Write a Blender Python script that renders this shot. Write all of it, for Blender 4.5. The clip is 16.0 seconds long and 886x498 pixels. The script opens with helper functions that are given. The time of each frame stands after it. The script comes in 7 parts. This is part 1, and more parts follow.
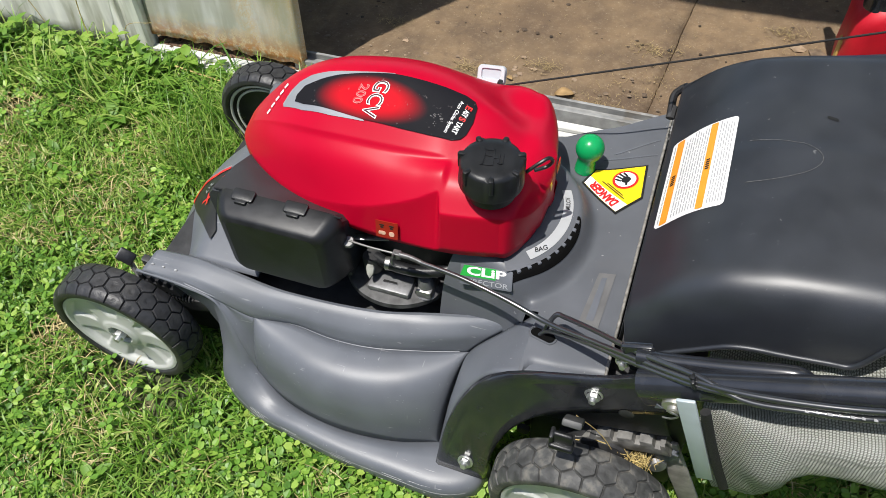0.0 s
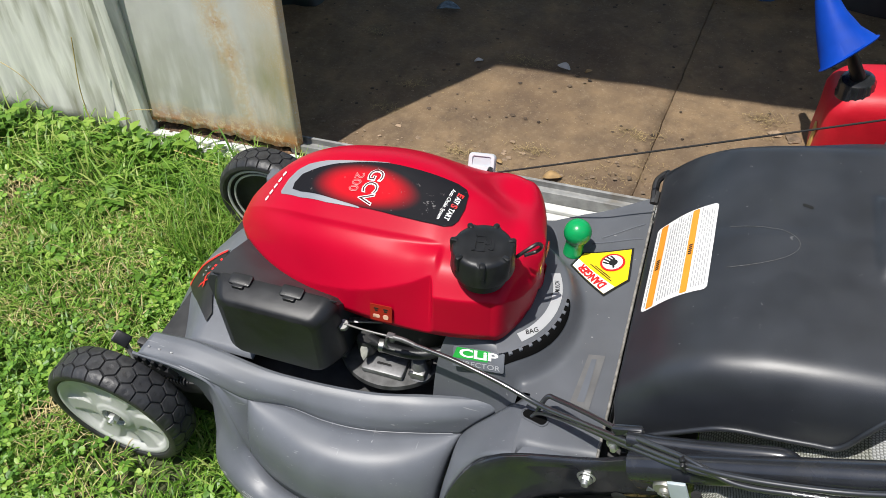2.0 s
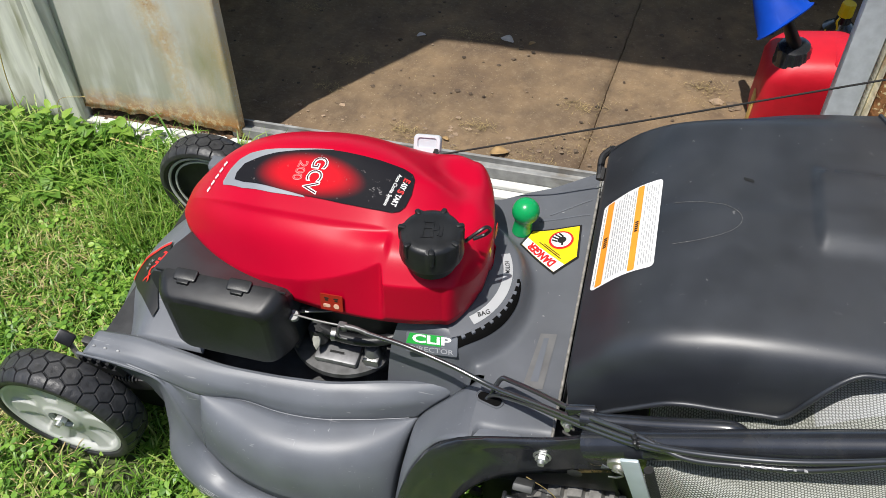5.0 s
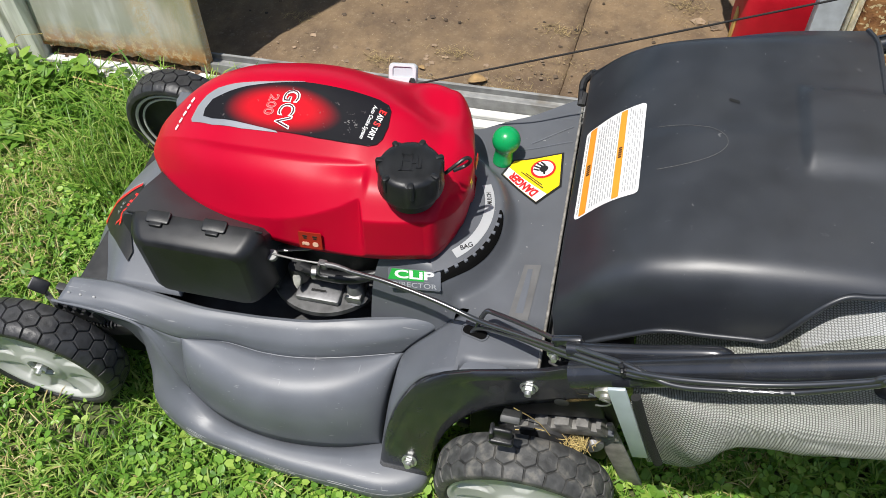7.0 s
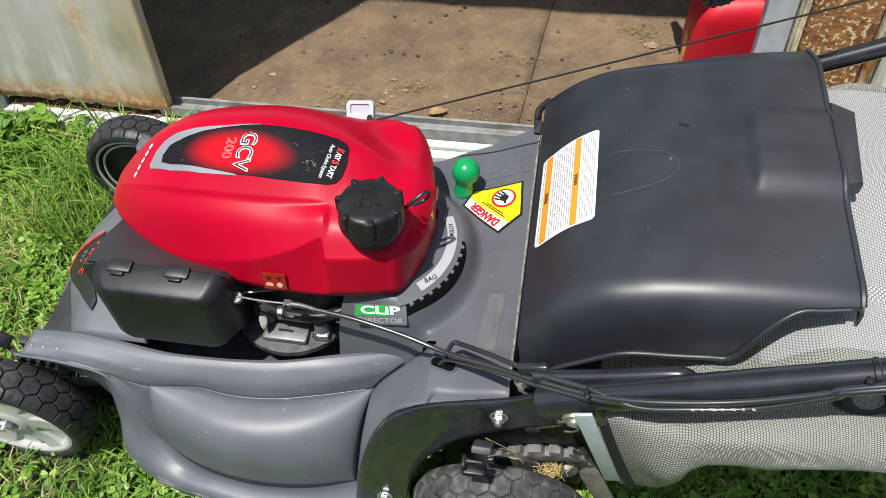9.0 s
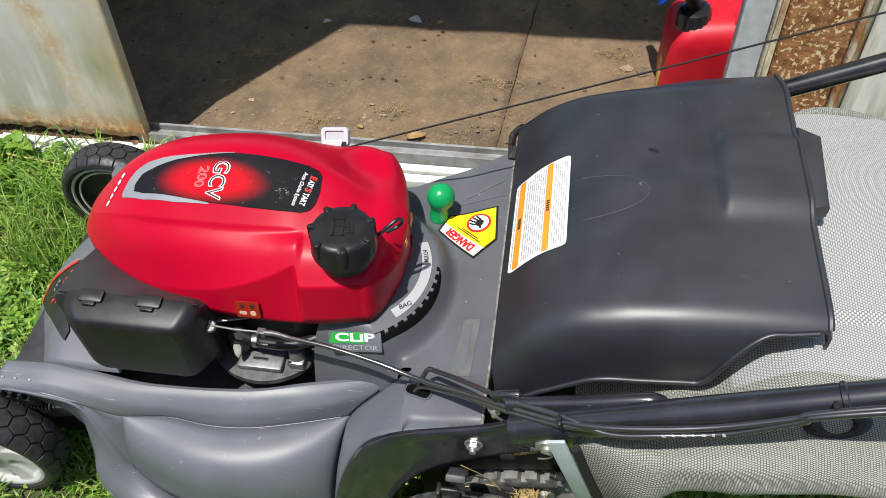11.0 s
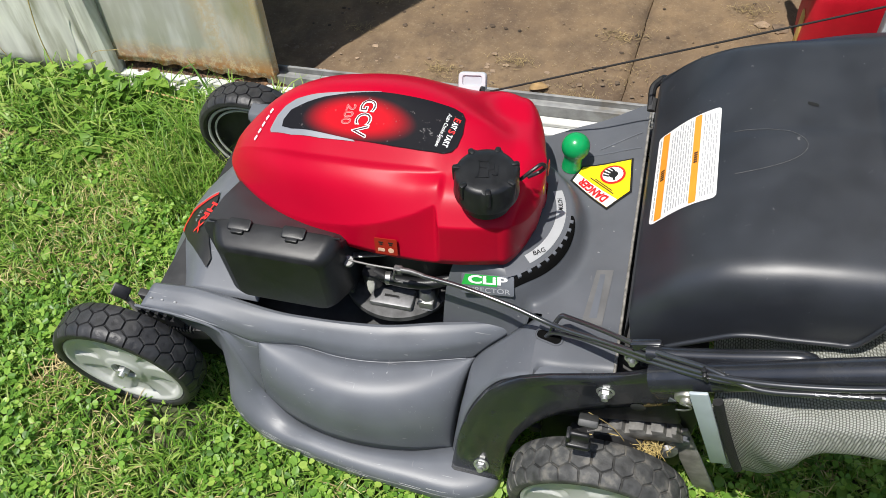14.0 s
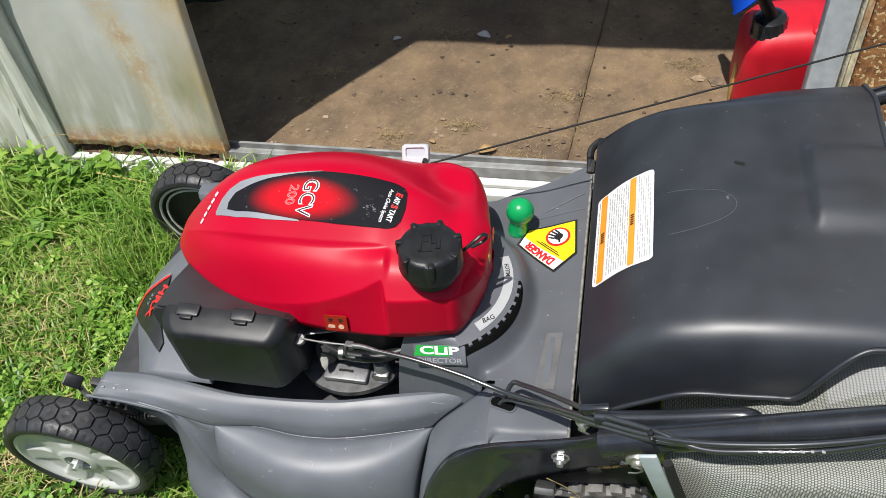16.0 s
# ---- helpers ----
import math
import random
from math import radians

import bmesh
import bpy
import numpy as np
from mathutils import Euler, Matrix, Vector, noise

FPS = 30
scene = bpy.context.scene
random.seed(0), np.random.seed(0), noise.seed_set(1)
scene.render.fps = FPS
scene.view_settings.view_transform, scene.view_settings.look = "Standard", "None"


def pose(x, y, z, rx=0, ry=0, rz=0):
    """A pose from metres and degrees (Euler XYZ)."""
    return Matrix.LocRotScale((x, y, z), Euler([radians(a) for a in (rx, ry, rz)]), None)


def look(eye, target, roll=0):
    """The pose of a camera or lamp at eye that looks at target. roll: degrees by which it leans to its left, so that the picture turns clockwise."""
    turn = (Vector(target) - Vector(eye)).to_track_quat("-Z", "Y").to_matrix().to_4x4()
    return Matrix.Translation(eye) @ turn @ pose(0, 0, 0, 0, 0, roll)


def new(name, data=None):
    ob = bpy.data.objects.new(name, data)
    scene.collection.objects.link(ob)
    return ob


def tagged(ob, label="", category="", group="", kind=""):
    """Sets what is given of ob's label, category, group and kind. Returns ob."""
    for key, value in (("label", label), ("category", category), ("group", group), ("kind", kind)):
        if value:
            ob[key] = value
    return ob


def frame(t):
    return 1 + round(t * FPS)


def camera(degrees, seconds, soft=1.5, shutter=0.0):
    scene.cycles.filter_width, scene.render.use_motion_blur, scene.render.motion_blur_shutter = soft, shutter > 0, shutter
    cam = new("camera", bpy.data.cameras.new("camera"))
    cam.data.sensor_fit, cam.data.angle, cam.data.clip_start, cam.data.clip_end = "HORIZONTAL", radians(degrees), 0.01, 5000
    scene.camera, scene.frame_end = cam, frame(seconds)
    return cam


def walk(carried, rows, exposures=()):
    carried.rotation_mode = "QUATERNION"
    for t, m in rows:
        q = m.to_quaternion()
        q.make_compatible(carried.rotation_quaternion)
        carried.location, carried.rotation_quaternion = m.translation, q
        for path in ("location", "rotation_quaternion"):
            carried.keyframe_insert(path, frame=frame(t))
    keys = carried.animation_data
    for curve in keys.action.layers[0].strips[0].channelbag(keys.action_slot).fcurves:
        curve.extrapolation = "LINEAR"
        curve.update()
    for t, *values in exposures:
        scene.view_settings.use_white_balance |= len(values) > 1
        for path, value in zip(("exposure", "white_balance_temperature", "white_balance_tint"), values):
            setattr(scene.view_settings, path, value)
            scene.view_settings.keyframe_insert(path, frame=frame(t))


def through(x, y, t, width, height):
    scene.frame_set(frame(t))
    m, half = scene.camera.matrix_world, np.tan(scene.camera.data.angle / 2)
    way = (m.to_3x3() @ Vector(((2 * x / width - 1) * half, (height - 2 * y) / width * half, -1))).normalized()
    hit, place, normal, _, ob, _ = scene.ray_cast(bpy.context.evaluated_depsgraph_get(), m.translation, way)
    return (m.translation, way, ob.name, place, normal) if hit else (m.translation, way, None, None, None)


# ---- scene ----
cam = camera(59.75, 16.0, soft=0.75)
PATH = [
    (0, 0.6994, -0.6419, 1.0375, 37.47, 3.64, 19.72),
    (0.5, 0.6986, -0.6372, 1.0444, 38.62, 3.39, 19.70),
    (1, 0.6976, -0.6374, 1.0500, 40.18, 3.06, 19.84),
    (1.5, 0.6958, -0.6452, 1.0572, 41.74, 2.95, 19.72),
    (2, 0.7009, -0.6493, 1.0640, 42.93, 3.23, 19.12),
    (2.5, 0.7171, -0.6385, 1.0745, 43.47, 3.52, 17.96),
    (3, 0.7186, -0.6264, 1.0731, 43.40, 3.58, 16.88),
    (3.2, 0.7184, -0.6215, 1.0744, 42.99, 3.77, 16.34),
    (5.3, 0.6995, -0.6308, 1.0695, 39.64, 2.03, 14.64),
    (5.5, 0.7013, -0.6285, 1.0654, 38.90, 2.00, 14.33),
    (6, 0.7039, -0.6242, 1.0535, 37.22, 2.02, 13.62),
    (6.5, 0.7037, -0.6179, 1.0551, 36.01, 2.12, 13.07),
    (7, 0.6968, -0.6172, 1.0558, 35.38, 2.25, 12.68),
    (7.5, 0.6915, -0.6187, 1.0571, 35.31, 2.37, 12.26),
    (8, 0.6933, -0.6206, 1.0581, 35.62, 2.47, 11.64),
    (8.5, 0.7018, -0.6164, 1.0624, 36.29, 2.49, 10.60),
    (9, 0.7101, -0.6126, 1.0647, 37.24, 2.46, 9.25),
    (9.2, 0.7125, -0.6133, 1.0653, 37.70, 2.40, 8.68),
    (11.3, 0.7256, -0.6036, 1.0696, 38.64, 2.09, 8.22),
    (11.5, 0.7187, -0.6043, 1.0670, 38.27, 2.15, 8.85),
    (12, 0.6978, -0.6152, 1.0611, 37.24, 2.66, 10.60),
    (12.5, 0.6857, -0.6203, 1.0601, 36.40, 3.38, 12.35),
    (13, 0.6762, -0.6236, 1.0645, 35.92, 4.07, 13.66),
    (13.5, 0.6692, -0.6299, 1.0662, 35.82, 4.63, 14.42),
    (14, 0.6660, -0.6347, 1.0668, 36.09, 5.04, 14.45),
    (14.5, 0.6741, -0.6309, 1.0705, 36.75, 5.35, 13.73),
    (15, 0.6871, -0.6143, 1.0807, 37.69, 5.54, 12.56),
    (15.5, 0.6927, -0.6141, 1.0831, 38.72, 5.55, 11.39),
    (16, 0.6936, -0.6145, 1.0867, 39.53, 5.46, 10.53),
]
walk(cam, [(t, pose(*p)) for t, *p in PATH])

import functools

# ---- light ----
world = bpy.data.worlds.new("sky")
scene.world = world
world.use_nodes = True
wn = world.node_tree
sky = wn.nodes.new("ShaderNodeTexSky")
sky.sky_type, sky.sun_disc = "NISHITA", False
SUN_EL = radians(73)
SUN_GO = Vector((0.60, 0.80, 0)) * math.cos(SUN_EL) - Vector((0, 0, math.sin(SUN_EL)))
sky.sun_elevation, sky.sun_rotation = SUN_EL, math.atan2(-0.60, -0.80)
wn.links.new(sky.outputs[0], wn.nodes["Background"].inputs[0])
wn.nodes["Background"].inputs[1].default_value = 0.15
sun_data = bpy.data.lights.new("sun", "SUN")
sun_data.energy, sun_data.angle, sun_data.color = 5.0, radians(0.53), (1.0, 0.965, 0.91)
sun = new("sun", sun_data)
sun.matrix_world = look(-4 * SUN_GO, (0, 0, 0))


# ---- materials ----
def mat(name, base, rough=0.5, metal=0.0, var=0.25, scale=40.0, bump=0.0, bump_scale=300.0, coat=0.0, second=None, stain=None, stain_scale=6.0, stain_at=(0.5, 0.65), spec=0.5, island=0.0, stretch=None, scuffs=None):
    m = bpy.data.materials.new(name)
    m.use_nodes = True
    n, l = m.node_tree.nodes, m.node_tree.links
    b = n["Principled BSDF"]
    b.inputs["Metallic"].default_value = metal
    b.inputs["Coat Weight"].default_value = coat
    b.inputs["Coat Roughness"].default_value = 0.12
    b.inputs["Specular IOR Level"].default_value = spec
    co = n.new("ShaderNodeTexCoord")
    t = n.new("ShaderNodeTexNoise")
    t.inputs["Scale"].default_value, t.inputs["Detail"].default_value = scale, 6
    place = co.outputs["Object"]
    if stretch:
        mp = n.new("ShaderNodeMapping")
        mp.inputs["Scale"].default_value = stretch
        l.new(place, mp.inputs[0])
        place = mp.outputs[0]
    l.new(place, t.inputs["Vector"])
    r = n.new("ShaderNodeValToRGB")
    r.color_ramp.elements[0].position, r.color_ramp.elements[1].position = 0.32, 0.68
    c2 = second or tuple(min(1, c * (1 + var)) for c in base)
    c1 = tuple(c * (1 - var) for c in base) if not second else base
    r.color_ramp.elements[0].color, r.color_ramp.elements[1].color = (*c1, 1), (*c2, 1)
    l.new(t.outputs["Fac"], r.inputs[0])
    col = r.outputs[0]
    if stain:
        t2 = n.new("ShaderNodeTexNoise")
        t2.inputs["Scale"].default_value, t2.inputs["Detail"].default_value = stain_scale, 8
        l.new(place, t2.inputs["Vector"])
        r2 = n.new("ShaderNodeValToRGB")
        r2.color_ramp.elements[0].position, r2.color_ramp.elements[1].position = stain_at
        l.new(t2.outputs["Fac"], r2.inputs[0])
        mx = n.new("ShaderNodeMix")
        mx.data_type = "RGBA"
        l.new(r2.outputs[0], mx.inputs[0])
        l.new(col, mx.inputs[6])
        mx.inputs[7].default_value = (*stain, 1)
        col = mx.outputs[2]
    # long thin scratches and specks of dust
    for way, size, lo, hi, most in (scuffs or (None, ()))[1]:
        ms = n.new("ShaderNodeMapping")
        ms.inputs["Scale"].default_value, ms.inputs["Rotation"].default_value = way, (0.3, 0.2, 0.25)
        l.new(co.outputs["Object"], ms.inputs[0])
        t4 = n.new("ShaderNodeTexNoise")
        t4.inputs["Scale"].default_value, t4.inputs["Detail"].default_value = size, 3
        l.new(ms.outputs[0], t4.inputs["Vector"])
        m4 = n.new("ShaderNodeMapRange")
        m4.inputs[1].default_value, m4.inputs[2].default_value, m4.inputs[4].default_value = lo, hi, most
        l.new(t4.outputs["Fac"], m4.inputs[0])
        x4 = n.new("ShaderNodeMix")
        x4.data_type = "RGBA"
        l.new(m4.outputs[0], x4.inputs[0])
        l.new(col, x4.inputs[6])
        x4.inputs[7].default_value = (*scuffs[0], 1)
        col = x4.outputs[2]
    if island:
        g = n.new("ShaderNodeNewGeometry")
        hs = n.new("ShaderNodeHueSaturation")
        mr = n.new("ShaderNodeMapRange")
        mr.inputs[3].default_value, mr.inputs[4].default_value = 1 - island, 1 + island
        l.new(g.outputs["Random Per Island"], mr.inputs[0])
        l.new(mr.outputs[0], hs.inputs["Value"])
        l.new(col, hs.inputs["Color"])
        col = hs.outputs[0]
    l.new(col, b.inputs["Base Color"])
    rr = n.new("ShaderNodeMapRange")
    rr.inputs[3].default_value, rr.inputs[4].default_value = rough * 0.82, min(1, rough * 1.2)
    l.new(t.outputs["Fac"], rr.inputs[0])
    l.new(rr.outputs[0], b.inputs["Roughness"])
    if bump:
        t3 = n.new("ShaderNodeTexNoise")
        t3.inputs["Scale"].default_value, t3.inputs["Detail"].default_value = bump_scale, 4
        l.new(co.outputs["Object"], t3.inputs["Vector"])
        bp = n.new("ShaderNodeBump")
        bp.inputs["Strength"].default_value, bp.inputs["Distance"].default_value = bump, 0.002
        l.new(t3.outputs["Fac"], bp.inputs["Height"])
        l.new(bp.outputs[0], b.inputs["Normal"])
    return m


DECK = mat("deck_plastic", (0.124, 0.134, 0.153), 0.42, var=0.12, scale=14, bump=0.06, bump_scale=900, stain=(0.145, 0.154, 0.168), stain_scale=9, stain_at=(0.50, 0.72), spec=0.5, scuffs=((0.36, 0.36, 0.36), (((1, 14, 14), 22, 0.69, 0.73, 0.5), ((1, 1, 1), 170, 0.735, 0.76, 0.7), ((6, 1, 1), 30, 0.72, 0.76, 0.3))))
REAR = mat("rear_deck_plastic", (0.106, 0.113, 0.127), 0.45, var=0.12, scale=14, bump=0.06, bump_scale=900, stain=(0.118, 0.122, 0.130), stain_scale=9, stain_at=(0.52, 0.75), spec=0.45, scuffs=((0.32, 0.32, 0.32), (((1, 1, 1), 170, 0.735, 0.76, 0.7), ((6, 1, 1), 30, 0.73, 0.77, 0.25))))
RED = mat("red_plastic", (0.49, 0.002, 0.024), 0.33, var=0.05, scale=10, bump=0.02, bump_scale=700, spec=0.15)
BLACK = mat("black_plastic", (0.014, 0.0145, 0.016), 0.37, var=0.3, scale=60, bump=0.10, bump_scale=1600, spec=0.42)
LID = mat("lid_plastic", (0.0205, 0.0232, 0.0295), 0.42, var=0.20, scale=18, bump=0.07, bump_scale=1400, stain=(0.033, 0.036, 0.042), stain_scale=16, stain_at=(0.45, 0.85), spec=0.8, scuffs=((0.17, 0.17, 0.17), (((1, 1, 1), 120, 0.735, 0.76, 0.8), ((1, 1, 1), 60, 0.70, 0.76, 0.25))))
PAINT = mat("black_paint", (0.018, 0.0195, 0.024), 0.26, var=0.25, scale=30, coat=0.7, stain=(0.035, 0.034, 0.032), stain_scale=40, stain_at=(0.58, 0.8))
RUBBER = mat("tyre_rubber", (0.030, 0.030, 0.032), 0.44, var=0.35, scale=70, bump=0.2, bump_scale=500, stain=(0.055, 0.053, 0.049), stain_scale=26, stain_at=(0.60, 0.78))
RUBBER_DIRTY = mat("dirty_tyre_rubber", (0.066, 0.066, 0.064), 0.6, var=0.4, scale=70, bump=0.25, bump_scale=500, stain=(0.16, 0.15, 0.13), stain_scale=70, stain_at=(0.52, 0.70))
RIM = mat("wheel_plastic", (0.54, 0.55, 0.52), 0.45, var=0.06, scale=20, bump=0.03, stain=(0.36, 0.35, 0.31), stain_scale=16, stain_at=(0.60, 0.85))
STEEL = mat("zinc_steel", (0.34, 0.34, 0.33), 0.45, 0.9, var=0.15, scale=120)
ZINC = mat("bright_zinc", (0.62, 0.63, 0.62), 0.38, 0.85, var=0.15, scale=120)
DULL = mat("dull_link_steel", (0.22, 0.22, 0.215), 0.55, 0.5, var=0.2, scale=150)
ALU = mat("cast_aluminium", (0.24, 0.24, 0.245), 0.52, 0.7, var=0.25, scale=70, bump=0.15, bump_scale=600, stain=(0.10, 0.09, 0.08), stain_scale=35, stain_at=(0.55, 0.8))
DARK = mat("engine_black", (0.026, 0.026, 0.027), 0.55, var=0.4, scale=50, bump=0.1, stain=(0.075, 0.066, 0.056), stain_scale=30, stain_at=(0.6, 0.85))
GREEN = mat("green_plastic", (0.006, 0.34, 0.10), 0.25, var=0.05)
GREENINK = mat("green_print", (0.02, 0.36, 0.05), 0.4, var=0.08)
WHITE = mat("white_print", (0.80, 0.80, 0.79), 0.4, var=0.03)
SILVER = mat("silver_print", (0.33, 0.34, 0.36), 0.35, 0.3, var=0.05)
INK = mat("black_print", (0.015, 0.015, 0.015), 0.4, var=0.1)
INKGREY = mat("grey_print", (0.36, 0.36, 0.36), 0.5, var=0.1)
YELLOW = mat("yellow_print", (0.85, 0.62, 0.01), 0.4, var=0.04)
ORANGE = mat("orange_print", (0.90, 0.33, 0.03), 0.4, var=0.04)
REDINK = mat("red_print", (0.75, 0.02, 0.02), 0.35, var=0.05)
BLUE = mat("blue_plastic", (0.003, 0.055, 0.42), 0.5, var=0.08, spec=0.2)
CANRED = mat("can_plastic", (0.58, 0.007, 0.022), 0.48, var=0.10, scale=25, bump=0.15, bump_scale=90)
TABGREY = mat("pale_grey_plastic", (0.42, 0.48, 0.50), 0.4, var=0.06)
FLAP = mat("dusty_grey_rubber", (0.26, 0.245, 0.22), 0.7, var=0.3, scale=60)
CABLE = mat("cable_sheath", (0.024, 0.025, 0.028), 0.30, var=0.1, spec=1.0, coat=1.0)
ROPE = mat("starter_rope", (0.014, 0.013, 0.012), 0.8, var=0.5, scale=900)
STRAW = mat("dry_grass", (0.50, 0.38, 0.15), 0.7, var=0.3, island=0.3)


# dusty tone on the lid, paler on upward faces to paint in sky reflection
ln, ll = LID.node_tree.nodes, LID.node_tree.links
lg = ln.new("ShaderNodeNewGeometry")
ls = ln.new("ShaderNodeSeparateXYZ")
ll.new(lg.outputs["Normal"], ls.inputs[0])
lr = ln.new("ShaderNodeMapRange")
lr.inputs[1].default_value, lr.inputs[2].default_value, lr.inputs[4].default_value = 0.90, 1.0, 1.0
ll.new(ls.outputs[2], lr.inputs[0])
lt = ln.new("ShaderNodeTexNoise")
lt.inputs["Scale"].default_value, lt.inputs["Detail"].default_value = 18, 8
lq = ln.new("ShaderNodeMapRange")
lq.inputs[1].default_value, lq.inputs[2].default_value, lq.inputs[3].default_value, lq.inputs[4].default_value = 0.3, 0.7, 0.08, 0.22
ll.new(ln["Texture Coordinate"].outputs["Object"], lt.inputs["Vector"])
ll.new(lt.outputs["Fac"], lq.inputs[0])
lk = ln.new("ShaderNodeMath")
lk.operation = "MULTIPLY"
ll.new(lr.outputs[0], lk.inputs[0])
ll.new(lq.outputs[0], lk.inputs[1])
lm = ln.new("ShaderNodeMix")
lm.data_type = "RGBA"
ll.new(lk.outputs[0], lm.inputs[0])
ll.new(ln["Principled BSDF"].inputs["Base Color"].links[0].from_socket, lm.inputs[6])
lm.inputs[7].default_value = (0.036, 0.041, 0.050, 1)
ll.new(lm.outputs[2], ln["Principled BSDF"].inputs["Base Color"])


# ---- geometry helpers ----
def spline(ctrl, n):
    """Catmull-Rom through the control points, n points evenly in parameter."""
    p = np.array(ctrl, float)
    p = np.vstack([2 * p[0] - p[1], p, 2 * p[-1] - p[-2]])
    k = len(p) - 3
    out = []
    for u in np.linspace(0, k, n):
        i = min(int(u), k - 1)
        f = u - i
        a, b, c, d = p[i:i + 4]
        out.append(0.5 * (2 * b + (c - a) * f + (2 * a - 5 * b + 4 * c - d) * f * f + (3 * b - a - 3 * c + d) * f ** 3))
    return np.array(out)


def smooth(a, b, x):
    f = np.clip((x - a) / (b - a), 0, 1)
    return f * f * (3 - 2 * f)


def soft_interp(x, xs, ys, r):
    return sum(np.interp(x + r * k, xs, ys) for k in (-1, -0.5, 0, 0.5, 1)) / 5


def sheet(rows, bm=None, close_u=False, close_v=False, flip=False):
    bm = bm or bmesh.new()
    vs = [[bm.verts.new(p) for p in row] for row in rows]
    n, m = len(vs), len(vs[0])
    for i in range(n if close_u else n - 1):
        for j in range(m if close_v else m - 1):
            q = (vs[i][j], vs[i][(j + 1) % m], vs[(i + 1) % n][(j + 1) % m], vs[(i + 1) % n][j])
            try:
                bm.faces.new(q[::-1] if flip else q)
            except ValueError:
                pass
    return bm, vs


def box(x0, x1, y0, y1, z0, z1, bev=0.0, seg=2, bm=None):
    own = bmesh.new()
    bmesh.ops.create_cube(own, size=1)
    for v in own.verts:
        v.co = ((x0 + x1) / 2 + v.co.x * (x1 - x0), (y0 + y1) / 2 + v.co.y * (y1 - y0), (z0 + z1) / 2 + v.co.z * (z1 - z0))
    if bev:
        bmesh.ops.bevel(own, geom=own.edges[:], offset=bev, segments=seg, affect="EDGES", profile=0.5)
    return join(bm, own)


def join(bm, own):
    if bm is None:
        return own
    me = bpy.data.meshes.new("tmp")
    own.to_mesh(me)
    own.free()
    bm.from_mesh(me)
    bpy.data.meshes.remove(me)
    return bm


def moved(bm, m):
    bmesh.ops.transform(bm, matrix=m, verts=bm.verts)
    return bm


def lathe(profile, seg=48, m=None, wob=None):
    """Profile of (radius, height) turned round z, then moved by m."""
    rows = []
    for k in range(seg):
        a = 2 * math.pi * k / seg
        rows.append([((r + (wob(a, h) if wob else 0)) * math.cos(a), (r + (wob(a, h) if wob else 0)) * math.sin(a), h) for r, h in profile])
    bm, vs = sheet(rows, close_u=True)
    bmesh.ops.remove_doubles(bm, verts=bm.verts, dist=1e-6)
    bmesh.ops.recalc_face_normals(bm, faces=bm.faces)
    return moved(bm, m) if m else bm


def tube(ctrl, r, n=40, seg=12, caps=True, straight=False):
    p = np.array(ctrl, float) if straight else spline(ctrl, n)
    rr = r if callable(r) else (lambda f: r)
    up = Vector((0, 0, 1))
    rows = []
    side = None
    for i in range(len(p)):
        d = Vector(p[min(i + 1, len(p) - 1)] - p[max(i - 1, 0)]).normalized()
        if side is None:
            side = d.cross(up if abs(d.z) < 0.9 else Vector((1, 0, 0))).normalized()
        side = (side - d * side.dot(d)).normalized()
        v = d.cross(side)
        q = rr(i / (len(p) - 1))
        rows.append([Vector(p[i]) + (side * math.cos(a) + v * math.sin(a)) * q for a in [2 * math.pi * k / seg for k in range(seg)]])
    bm, vs = sheet(rows, close_v=True)
    if caps:
        bm.faces.new(vs[0][::-1])
        bm.faces.new(vs[-1])
    bmesh.ops.recalc_face_normals(bm, faces=bm.faces)
    return bm


def prism(outline, depth, bev=0.0, m=None, seg=2):
    """A 2D outline (x, y) given depth along z from 0, with rounded edges."""
    bm = bmesh.new()
    f = bm.faces.new([bm.verts.new((x, y, 0)) for x, y in outline])
    ex = bmesh.ops.extrude_face_region(bm, geom=[f])
    bmesh.ops.translate(bm, verts=[v for v in ex["geom"] if isinstance(v, bmesh.types.BMVert)], vec=(0, 0, depth))
    bmesh.ops.recalc_face_normals(bm, faces=bm.faces)
    if bev:
        rim = [e for e in bm.edges if abs(e.verts[0].co.z - e.verts[1].co.z) < 1e-7]
        bmesh.ops.bevel(bm, geom=rim, offset=bev, segments=seg, affect="EDGES", profile=0.5)
    return moved(bm, m) if m else bm


def rounded(w, h, r, n=5, cx=0.0, cy=0.0):
    pts = []
    for sx, sy, a0 in ((1, 1, 0), (-1, 1, 90), (-1, -1, 180), (1, -1, 270)):
        for k in range(n + 1):
            a = radians(a0 + 90 * k / n)
            pts.append((cx + sx * (w / 2 - r) + r * math.cos(a), cy + sy * (h / 2 - r) + r * math.sin(a)))
    return pts


def part(name, bm, material, parent=None, label="", sharp=38, thick=0.0, offset=-1.0):
    me = bpy.data.meshes.new(name)
    bm.to_mesh(me)
    bm.free()
    me.materials.append(material)
    for p in me.polygons:
        p.use_smooth = True
    me.set_sharp_from_angle(angle=radians(sharp))
    ob = new(name, me)
    if parent:
        ob.parent = parent
    if thick:
        s = ob.modifiers.new("thickness", "SOLIDIFY")
        s.thickness, s.offset = thick, offset
    return tagged(ob, label)


def thing(name, label, category, group="", at=(0, 0, 0)):
    ob = new(name)
    ob.location = at
    ob.empty_display_size = 0.05
    return tagged(ob, label, category, group)


